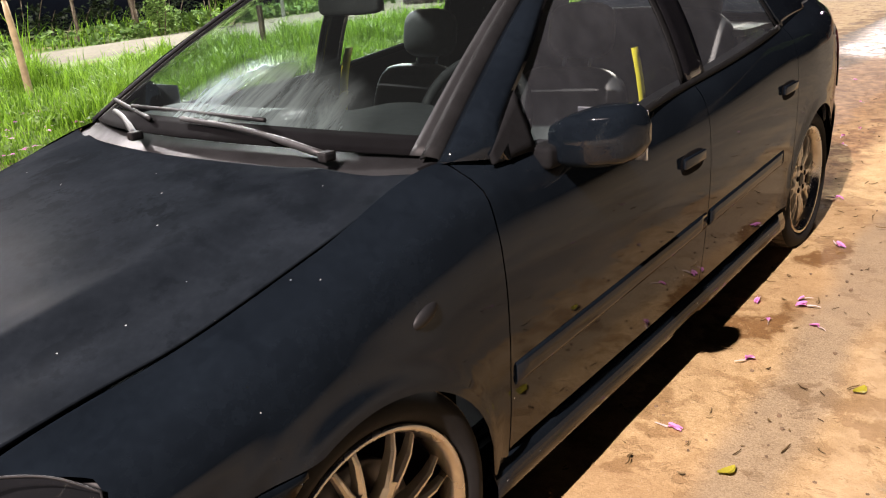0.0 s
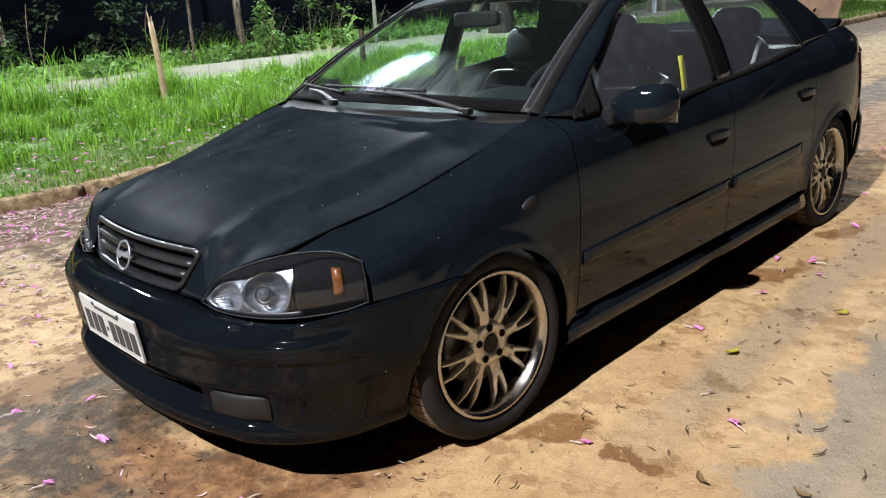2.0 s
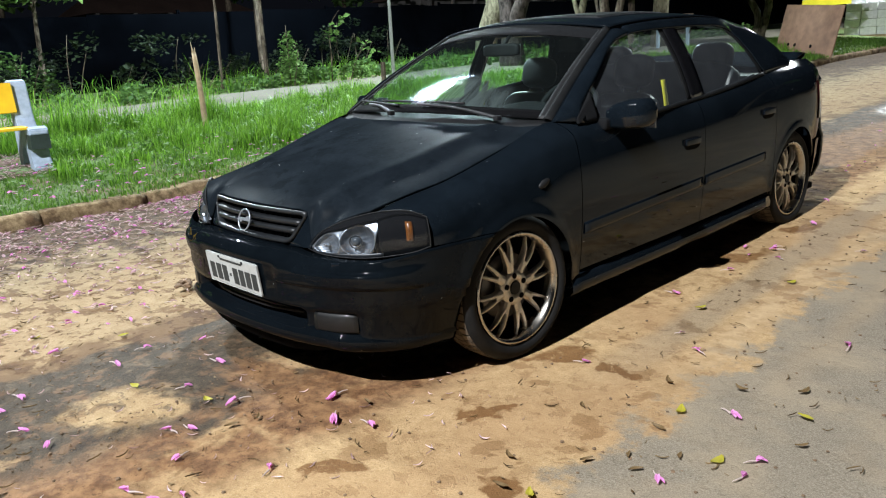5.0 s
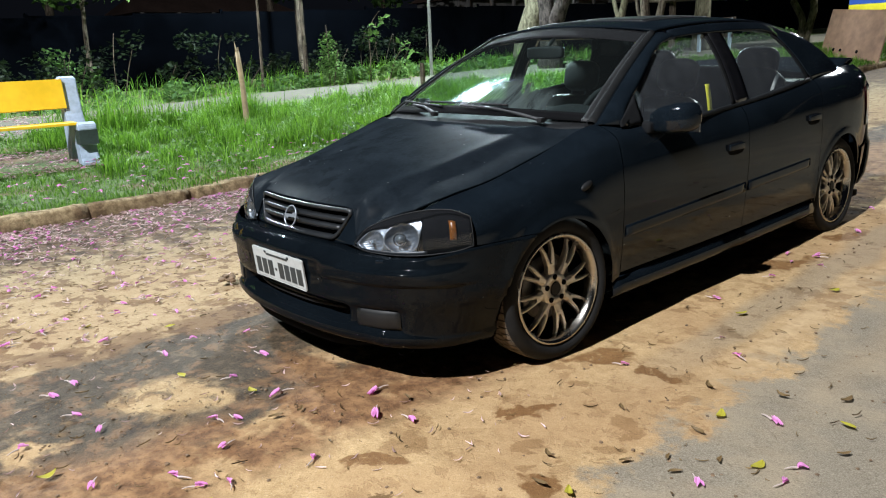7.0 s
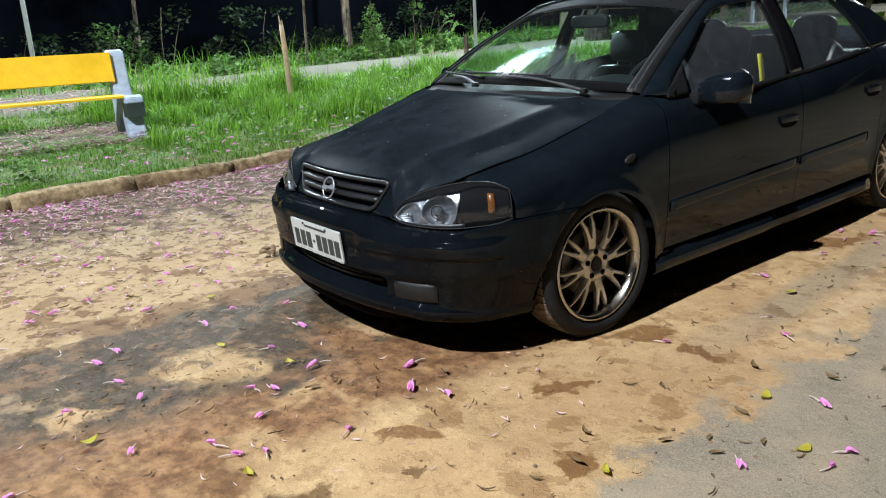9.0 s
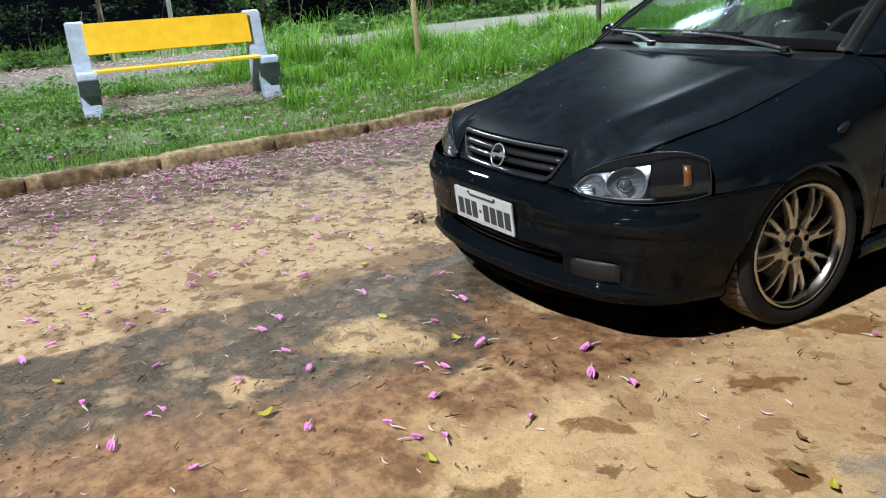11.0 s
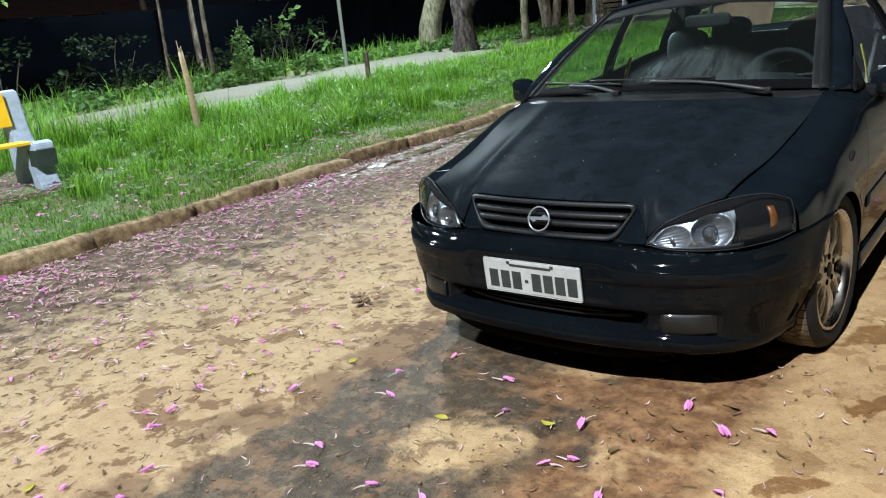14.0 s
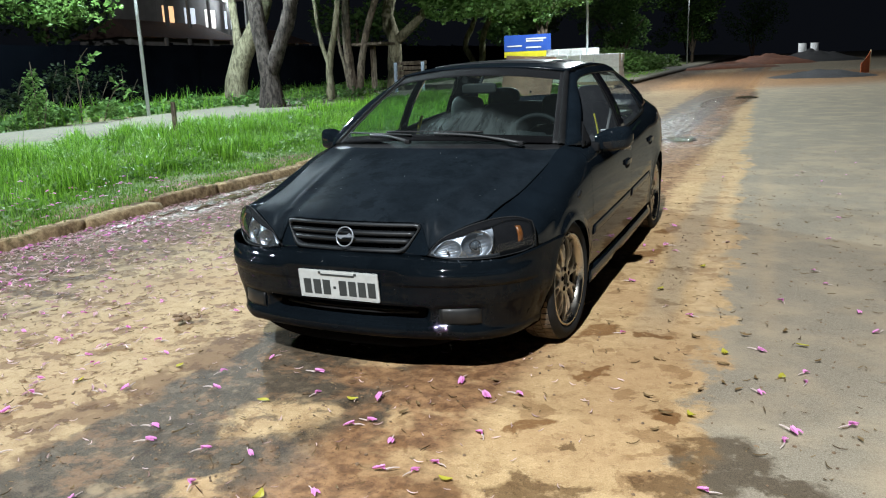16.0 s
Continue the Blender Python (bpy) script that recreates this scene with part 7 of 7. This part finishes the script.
    hub = add_mesh("hub", hubv, hubf, M_ALLOY, rim)
    bm = bmesh.new()
    bmesh.ops.create_cone(bm, cap_ends=True, segments=24, radius1=.030, radius2=.027, depth=.012)
    for vv in bm.verts:
        vv.co = Vector((.060 + vv.co.z, vv.co.x, vv.co.y))
    part("centre_cap", bm, M_TRIM, hub, "dark centre cap")
    for k in range(5):
        a = 2 * math.pi * (k + .3) / 5
        bm = bmesh.new()
        bmesh.ops.create_cone(bm, cap_ends=True, segments=12, radius1=.0115, radius2=.0115, depth=.012)
        for vv in bm.verts:
            vv.co = Vector((.0605 + vv.co.z, .050 * math.cos(a) + vv.co.x, .050 * math.sin(a) + vv.co.y))
        part("wheel_nut", bm, M_MATT, hub)
    add_mesh("brake_disc", *lathe_geo([(.06, .0), (.06, .012), (.135, .012), (.138, .006), (.135, -.01), (.06, -.01)], 40), M_DISC, w, "steel brake disc")
    return w


wheel(*FRONT_HUB, 1, steer=-0.06, camber=-0.02)
wheel(*FRONT_HUB, -1, steer=-0.06, camber=-0.02)
wheel(*REAR_HUB, 1, camber=-0.02)
wheel(*REAR_HUB, -1, camber=-0.02)
# wheel wells
for (hy, hz), drop in ((FRONT_HUB, -.03), (REAR_HUB, 0)):
    for sign in (1, -1):
        rows = [[(sign * x, hy + (ARCH_R + .004) * math.cos(a), hz + drop + (ARCH_R + .004) * math.sin(a)) for x in (.45, .55, .62, .69)] for a in np.linspace(-.25, math.pi + .25, 26)]
        sheet_part("wheel_well", rows, M_MATT, car, "", 0.006)
block("floor_pan", (-.74, -.45, .17), (.74, 3.2, .21), M_MATT, car)
for y in (-.36, .36, 2.22, 2.99):
    block("bulkhead", (-.70, y - .02, .19), (.70, y + .02, .56), M_MATT, car)

# ---- inside the car ----
def soft_block(name, size, m, mat, parent, label="", power=0.45):
    """A cushion: a box rounded on all sides."""
    bm = bmesh.new()
    bmesh.ops.create_uvsphere(bm, u_segments=24, v_segments=16, radius=1)
    for vv in bm.verts:
        c = vv.co
        vv.co = m @ Vector([math.copysign(abs(c[k])**power, c[k]) * size[k] for k in range(3)])
    return part(name, bm, mat, parent, label, True)


def front_seat(x):
    s = new("front_seat")
    s.parent = car
    s["label"] = "dark grey leather front seat with a headrest"
    T = Matrix.Translation
    soft_block("seat_cushion", (.22, .26, .08), T((x, 1.15, .47)) @ Matrix.Rotation(.12, 4, "X"), M_SEAT, s)
    soft_block("backrest", (.205, .075, .27), T((x, 1.46, .675)) @ Matrix.Rotation(-.30, 4, "X"), M_SEAT, s)
    soft_block("headrest", (.118, .052, .092), T((x, 1.595, 1.045)) @ Matrix.Rotation(-.2, 4, "X"), M_SEAT, s, "padded headrest", .6)
    for dx in (-.05, .05):
        tube("headrest_post", [(x + dx, 1.545, .90), (x + dx, 1.585, 1.0)], .006, M_CHROME, s, sides=6)


front_seat(.335)
front_seat(-.335)
bench = new("rear_seat")
bench.parent = car
bench["label"] = "dark grey leather rear seat with headrests"
T = Matrix.Translation
soft_block("seat_cushion", (.62, .27, .09), T((0, 2.05, .50)), M_SEAT, bench, power=.35)
soft_block("backrest", (.56, .09, .29), T((0, 2.36, .78)) @ Matrix.Rotation(-.35, 4, "X"), M_SEAT, bench, power=.35)
for x in (-.36, .36):
    soft_block("headrest", (.13, .055, .10), T((x, 2.45, 1.075)) @ Matrix.Rotation(-.2, 4, "X"), M_SEAT, bench, "padded headrest", .6)
block("parcel_shelf", (-.60, 2.42, .94), (.60, 2.86, .965), M_LINING, car, "pale parcel shelf")
# dashboard
rows = []
for x in np.linspace(-.66, .66, 41):
    hump = .045 * math.exp(-((x - .36) / .17)**2)
    mid = .012 * math.exp(-(x / .14)**2)
    y0 = .30 + .10 * (x / .66)**2
    rows.append([(x, y0 - .02, .885), (x, y0 + .10, .900 + mid), (x, y0 + .22, .912 + hump * .6 + mid), (x, .70, .905 + hump + mid), (x, .76, .885 + hump * .8), (x, .79, .80), (x, .76, .66), (x, .70, .50)])
rows = [[tuple(q) for q in path3(r, 26)] for r in rows]
dash = sheet_part("dashboard", rows, M_DASH, car, "dark grey dashboard with an instrument hood", 0.01)[0]
block("paper_slip", (-.035, -.012, 0), (.035, .012, .002), M_PLATE, dash, m=Matrix.Translation((.52, .46, .902)) @ Matrix.Rotation(.1, 4, "Z"), bevel=.0005)
SM = Matrix.Translation((.36, .93, .86)) @ Matrix.Rotation(radians(64), 4, "X")
wheel_ring = tube("steering_wheel", [SM @ Vector((.185 * math.cos(w), .185 * math.sin(w), 0)) for w in ang], .015, M_DASH, car, "dark steering wheel", 10, True)
soft_block("airbag_cover", (.085, .07, .035), SM, M_DASH, wheel_ring)
for a in (0.1, math.pi - .1, -math.pi / 2):
    tube("wheel_spoke", [SM @ Vector((.06 * math.cos(a), .06 * math.sin(a), 0)), SM @ Vector((.18 * math.cos(a), .18 * math.sin(a), 0))], .014, M_DASH, wheel_ring, sides=6)
tube("steering_column", [SM @ Vector((0, 0, 0)), SM @ Vector((0, 0, -.25))], .035, M_DASH, car)
# inner mirror
soft_block("inner_mirror", (.105, .020, .031), T((.07, .79, 1.20)) @ Matrix.Rotation(.15, 4, "Z"), M_TRIM, car, "inner mirror below the windscreen's top", .4)
block("mirror_face", (-.095, -.002, -.025), (.095, .002, .025), M_CHROME, car.children[-1], m=T((.07, .812, 1.20)) @ Matrix.Rotation(.15, 4, "Z"))
tube("mirror_stalk", [(.07, .80, 1.22), (.07, .86, 1.27)], .01, M_TRIM, car, sides=6)
# belts
for sign in (1, -1):
    rows = [[(sign * (x + d), y, z) for d in (-.003, .003)] and [(sign * x, y - .022, z), (sign * x, y + .022, z)] for x, y, z in path3([(.615, 1.42, 1.01), (.635, 1.41, .94), (.66, 1.40, .80), (.68, 1.40, .62)], 10)]
    sheet_part("seat_belt", rows, M_BELT, car, "yellow seat belt", 0.002)
# door cards
flank_panel("door_card", 0.5, 2.25, 30, lambda y: .30, None, nv=8, inset=0.06, mat=M_DASH)


# ---- fallen flowers and leaves ----
def flower_mesh(name, seed, old=False):
    """A fallen trumpet flower: crumpled petals and a pale tube."""
    rng_ = np.random.default_rng(seed)
    verts, faces, kinds = [], [], []
    for k in range(rng_.integers(2, 4)):
        w = rng_.uniform(-.42, .42)
        ln, wd = rng_.uniform(.024, .040), rng_.uniform(.0055, .0095)
        c, s_ = math.cos(w), math.sin(w)
        rows = []
        for i, t in enumerate(np.linspace(0, 1, 4)):
            half = wd * math.sin(math.pi * (.15 + .75 * t))
            for q in (-1, 0, 1):
                px_, py_ = ln * t, half * q
                rows.append((px_ * c - py_ * s_, px_ * s_ + py_ * c, .004 + .006 * math.sin(t * 3 + k) + (.004 if q else 0) + .003 * k))
        i0 = len(verts)
        verts += rows
        for i in range(3):
            for j in range(2):
                faces.append((i0 + i * 3 + j, i0 + i * 3 + j + 1, i0 + i * 3 + j + 4, i0 + i * 3 + j + 3))
                kinds.append(0)
    bend = rng_.uniform(-.4, .4)
    pts = [(-.002 - .038 * t, bend * .04 * t * t, .005 + .003 * math.sin(t * 3)) for t in np.linspace(0, 1, 5)]
    tv, tf = tube_geo(pts, [.0035, .003, .0022, .0018, .001], 5)
    i0 = len(verts)
    verts += tv
    faces += [tuple(i + i0 for i in q) for q in tf]
    kinds += [1] * len(tf)
    me = bpy.data.meshes.new(name)
    me.from_pydata([tuple(map(float, q)) for q in verts], [], faces)
    me.materials.append(M_PETAL_OLD if old else M_PETAL)
    me.materials.append(M_STALK)
    me.polygons.foreach_set("material_index", kinds)
    me.update()
    return me


def leaf_mesh(name, seed, mat, ln=.06, wd=.018):
    rng_ = np.random.default_rng(seed)
    curl = rng_.uniform(.1, .5)
    verts, faces = [], []
    for i, t in enumerate(np.linspace(0, 1, 7)):
        half = wd * math.sin(math.pi * min(max(t, .03), .97))**.8
        for q in (-1, 0, 1):
            verts.append((ln * (t - .5), half * q + .006 * math.sin(3 * t), .003 + curl * .02 * (2 * t - 1)**2 + .004 * abs(q)))
    for i in range(6):
        for j in range(2):
            a_ = i * 3 + j
            faces.append((a_, a_ + 1, a_ + 4, a_ + 3))
    me = bpy.data.meshes.new(name)
    me.from_pydata(verts, [], faces)
    me.materials.append(mat)
    me.update()
    return me


M_STRAND = leaf_mat("dried_flower_strands", (0.26, 0.15, 0.13), (0.82, 0.64, 0.64), 0.2)
M_STALK = plain("pale_flower_tube", (0.55, 0.45, 0.42), 0.7, vary=0.2, scale=60)
FLOWERS = [flower_mesh("fallen_flower", s) for s in range(6)]
OLD_FLOWERS = [flower_mesh("wilted_flower", 20 + s, True) for s in range(4)]
DRY = [leaf_mesh("dry_leaf", s, M_LEAF_DEAD, .047, .0085) for s in range(4)]
YELLOW = [leaf_mesh("yellow_leaf", 10 + s, M_LEAF_YELLOW, .05, .013) for s in range(3)]
random.seed(21)


def drop(me, x, y, label, category, group, big=1.0):
    ob = new(me.name, me)
    s = big * random.uniform(.8, 1.25)
    ob.matrix_world = Matrix.Translation((x, y, ground_z(x, y) + .006)) @ Matrix.Rotation(random.uniform(0, 6.28), 4, "Z") @ Matrix.Rotation(random.uniform(-.15, .15), 4, "X") @ Matrix.Scale(s, 4)
    return tagged(ob, label, category, group)


PINK_A = [(-0.41, -0.75), (-0.53, -0.99), (-1.14, -0.72), (-0.99, -0.86), (-0.11, -0.86), (0.03, -1.07), (0.3, -1.0), (-0.41, -1.54), (-0.34, -1.64), (-0.09, -1.63), (0.09, -1.59), (0.05, -1.84), (0.36, -1.22), (0.52, -1.33), (0.69, -0.84), (0.6, -1.53), (0.75, -1.43), (0.45, -1.73), (0.81, -1.18), (0.81, -0.79), (-1.32, -1.31), (-1.17, -1.45), (-1.12, -1.6), (-1.18, -1.68), (-1.06, -1.74), (-1.68, -0.89), (-1.36, -1.01), (-0.81, -1.26), (-0.79, -1.9), (-0.71, -2.07), (-0.95, -2.19), (-0.9, -2.34), (-1.07, -2.42), (-0.71, -2.33), (-0.65, -2.46), (-0.61, -2.69), (-2.32, -1.48), (-1.28, -2.02), (-2.06, -0.81), (-0.44, -1.15)]
PINK_B = [(0.55, -0.73), (1.36, 0.46), (1.79, 0.84), (2.15, 0.78), (1.69, 0.05), (2.22, 0.48), (1.81, -0.88), (1.83, -0.77), (1.06, 0.09), (1.88, -0.18), (2.02, -0.66), (1.6, -1.3), (0.98, 1.48), (1.03, 1.96), (0.97, 2.61), (0.81, 3.24), (0.87, 1.93), (0.53, 4.51), (0.93, 1.01), (1.71, -0.45), (0.33, -1.27), (0.1, -2.12), (0.2, -2.25), (-0.1, -2.3)]
YELLOWS = [(-1.75, -2.26), (-1.07, -2.18), (-0.36, -2.36), (0.3, -1.82), (-0.14, -1.2), (0.2, -1.06), (-1.1, -1.27), (-0.78, -0.98), (1.79, -0.25), (1.49, -0.75), (1.88, 0.18), (0.81, -1.51), (1.55, -0.04), (1.13, 0.91), (1.31, 1.47)]
DRIES = [(1.41, 0.15), (1.56, -0.19), (1.58, -0.39), (1.64, -0.45), (1.7, -0.3), (1.63, 0.26), (1.8, 0.37), (1.94, 0.0), (0.68, -0.69), (0.47, -1.02), (0.46, -1.11), (1.28, -0.21), (1.31, -0.63), (1.5, -0.5), (-1.27, -0.42), (2.05, -0.76), (1.4, -0.78), (1.38, -0.92)]
for i, (x, y) in enumerate(PINK_A + PINK_B):
    drop(FLOWERS[i % 6], x, y, "fallen magenta trumpet flower lying on the sandy road", "flower", "fallen flowers", 1.05)
for i, (x, y) in enumerate(YELLOWS):
    drop(YELLOW[i % 3], x, y, "fallen yellow-green leaf on the road", "leaf", "yellow leaves")
for i, (x, y) in enumerate(DRIES):
    drop(DRY[i % 4], x, y, "curled dry brown leaf on the road", "leaf", "dry leaves")
# strewn flowers and dry leaves on the sand and the far lane
placed = 0
while placed < 120:
    x, y = random.uniform(-3.6, 3.4), random.uniform(-2.9, 7.5)
    if (-.95 < x < .95 and -.85 < y < 3.5) or (x > .9 and random.random() < .45):
        continue
    old = random.random() < .5
    drop((OLD_FLOWERS if old else FLOWERS)[placed % 4], x, y, "wilted pale pink flower on the road" if old else "fallen magenta trumpet flower lying on the sandy road", "flower", "fallen flowers", .8)
    placed += 1


def strewn(name, label, category, meshes, places, size=1.0, mats=None):
    """Many small pieces joined into one sheet of litter."""
    vs, fs, mi, n_ = [], [], [], 0
    for x, y, z in places:
        me = random.choice(meshes)
        m = Matrix.Translation((x, y, z)) @ Matrix.Rotation(random.uniform(0, 6.28), 4, "Z") @ Matrix.Rotation(random.uniform(-.35, .35), 4, "X") @ Matrix.Scale(size * random.uniform(.6, 1.25), 4)
        vs += [tuple(m @ v_.co) for v_ in me.vertices]
        for p in me.polygons:
            fs.append(tuple(i + n_ for i in p.vertices))
            mi.append(p.material_index)
        n_ += len(me.vertices)
    ob = add_mesh(name, vs, fs, meshes[0].materials[0], smooth=False)
    if len(meshes[0].materials) > 1:
        ob.data.materials.append(meshes[0].materials[1])
        ob.data.polygons.foreach_set("material_index", mi)
    return tagged(ob, label, category, kind="stuff")


def scatter(n_, x0, x1, y0, y1, lift=.006, keep=None):
    out = []
    while len(out) < n_:
        x, y = random.uniform(x0, x1), random.uniform(y0, y1)
        if keep is None or keep(x, y):
            out.append((x, y, ground_z(x, y) + lift))
    return out


def near_kerb(x, y):
    d = x - kerb_x(y)
    return 0 < d and random.random() < math.exp(-d / .72) * (1.0 if noise.noise((x * 1.7, y * 1.3, 4)) > .02 else .22)


strewn("flower_litter", "carpet of faded pink flowers in the gutter", "flower litter", OLD_FLOWERS, scatter(1500, -4.4, -1.6, -6, 4.2, .006, near_kerb), .95)
strewn("fresh_flower_litter", "bright magenta flowers lying in the gutter", "flower litter", FLOWERS, scatter(430, -4.4, -1.6, -5, 2.3, .010, near_kerb), .95)
STRANDS = [leaf_mesh("dried_strand", 40 + s, M_STRAND, .060, .0045) for s in range(4)]
strewn("strand_litter", "dried pale pink flower strands in the gutter", "flower litter", STRANDS, scatter(3000, -4.4, -1.2, -6, 3.2, .008, lambda x, y: x > kerb_x(y) and random.random() < math.exp(-(x - kerb_x(y)) / .95)), 1.0)
strewn("sand_petals", "faded pink petals trodden into the sand", "flower litter", OLD_FLOWERS, scatter(330, -3.4, -.75, -4.5, 3.2, .005), .8)
strewn("sand_flowers", "small magenta flowers scattered over the sand", "flower litter", FLOWERS, scatter(130, -3.4, -.75, -4.5, 3.2, .006), .85)
strewn("curled_strands", "curled dry strands scattered over the dark strip", "leaf litter", STRANDS, scatter(230, -.9, 1.2, -3.2, -.3, .006), .55)
strewn("grass_bits", "bits of dry grass on the road", "leaf litter", [leaf_mesh("dry_grass", 60 + s, M_LEAF_DEAD, .055, .0025) for s in range(3)], scatter(700, -3.4, 2.4, -3.2, 4, .006), .8)
strewn("verge_flowers", "pink flowers fallen on the grass", "flower litter", FLOWERS, scatter(240, -6.6, -4.4, -4, 3.5, .05), 1.0)
strewn("bench_bed_litter", "bed of faded pink flowers in front of the bench", "flower litter", OLD_FLOWERS + STRANDS, scatter(950, -7.4, -6.0, -1.55, .55, .016), 1.0)
strewn("path_flowers", "faded pink flowers strewn over the footpath", "flower litter", OLD_FLOWERS + STRANDS, scatter(1700, -12.0, -8.9, -7, 2.2, .05), 1.3)
strewn("gutter_leaves", "dry leaves and twigs in the gutter", "leaf litter", DRY, scatter(3600, -4.4, -.7, -6, 6, .005, lambda x, y: random.random() < math.exp(-(x - kerb_x(y)) / 1.7)), .62)
strewn("road_crumbs", "bits of dry leaf and twig scattered on the road", "leaf litter", DRY, scatter(3400, -3.4, 3.6, -3.2, 9, .005, lambda x, y: x < .8 or random.random() < .35), .40)


# pebbles and clods
def pebble_mesh(seed):
    bm = bmesh.new()
    bmesh.ops.create_icosphere(bm, subdivisions=1, radius=1)
    for v_ in bm.verts:
        v_.co *= 1 + .3 * noise.noise(v_.co * 2 + Vector((seed, 0, 0)))
        v_.co.z *= .6
    me = bpy.data.meshes.new("pebble")
    bm.to_mesh(me)
    bm.free()
    me.materials.append(M_CLOD)
    return me


M_CLOD = plain("dirt_clods", (0.17, 0.11, 0.065), 0.95, vary=0.5, scale=40, bump=0.5)
PEBBLES = [pebble_mesh(s) for s in range(4)]
strewn("pebbles", "small pebbles and clods of dirt on the road", "pebbles", PEBBLES, scatter(2200, -3.5, 3.4, -3.2, 8, .002), .0065)
strewn("gravel_bits", "coarse grit on the dark wet strip", "pebbles", PEBBLES, scatter(1000, -.62, .30, -3.4, -.3, .001), .0042)
strewn("clods", "dark clods of mud beside the bumper", "mud", PEBBLES, [(-1.27 + random.gauss(0, .035), -.42 + random.gauss(0, .03), .012 + abs(random.gauss(0, .012))) for _ in range(26)], .017)


# puddles
def water_mat():
    mat, nt, b = mat_new("muddy_water")
    co = obj_coords(nt)
    nt.links.new(mixc(nt, span(nt, noise_tex(nt, 5, 4, 0.6, co), 0.35, 0.65), (0.05, 0.035, 0.022), (0.11, 0.08, 0.05)), b.inputs["Base Color"])
    nt.links.new(span(nt, noise_tex(nt, 9, 4, 0.6, co), 0.35, 0.65, 0.06, 0.28), b.inputs["Roughness"])
    add_bump(nt, b, noise_tex(nt, 22, 3, 0.5, co), 0.12, 0.01)
    return mat


M_WATER = water_mat()


def puddle(x, y, rx, ry, turn, seed):
    """A thin film of water with an uneven shore."""
    verts, faces, n_ = [], [], 48
    c, s_ = math.cos(turn), math.sin(turn)
    for q in (.02, .5, .85, 1.0):
        for k in range(n_):
            w = 2 * math.pi * k / n_
            r_ = q * (1 + .45 * noise.noise((math.cos(w) * 1.6, math.sin(w) * 1.6, seed)) + .2 * noise.noise((math.cos(w) * 5, math.sin(w) * 5, seed)))
            a_, b_ = rx * r_ * math.cos(w), ry * r_ * math.sin(w)
            px_, py_ = x + a_ * c - b_ * s_, y + a_ * s_ + b_ * c
            verts.append((px_, py_, road_z(px_, py_) + (.018 if q < .9 else .006)))
    for i in range(3):
        for k in range(n_):
            faces.append((i * n_ + k, i * n_ + (k + 1) % n_, (i + 1) * n_ + (k + 1) % n_, (i + 1) * n_ + k))
    faces.append(tuple(range(n_))[::-1])
    tagged(add_mesh("puddle", verts, faces, M_WATER), "shallow puddle of muddy water on the road", "puddle", "puddles")


for i, p in enumerate(((-4.05, 2.2, .08, .5, .06), (-4.0, 3.2, .13, .7, .03), (-3.98, 4.8, .17, 1.0, .01), (-4.0, 7.2, .16, 1.4, .01), (.21, 8.7, .30, .26, .2), (.7, 19, .3, .5, 0))):
    puddle(*p, i * 3.7)
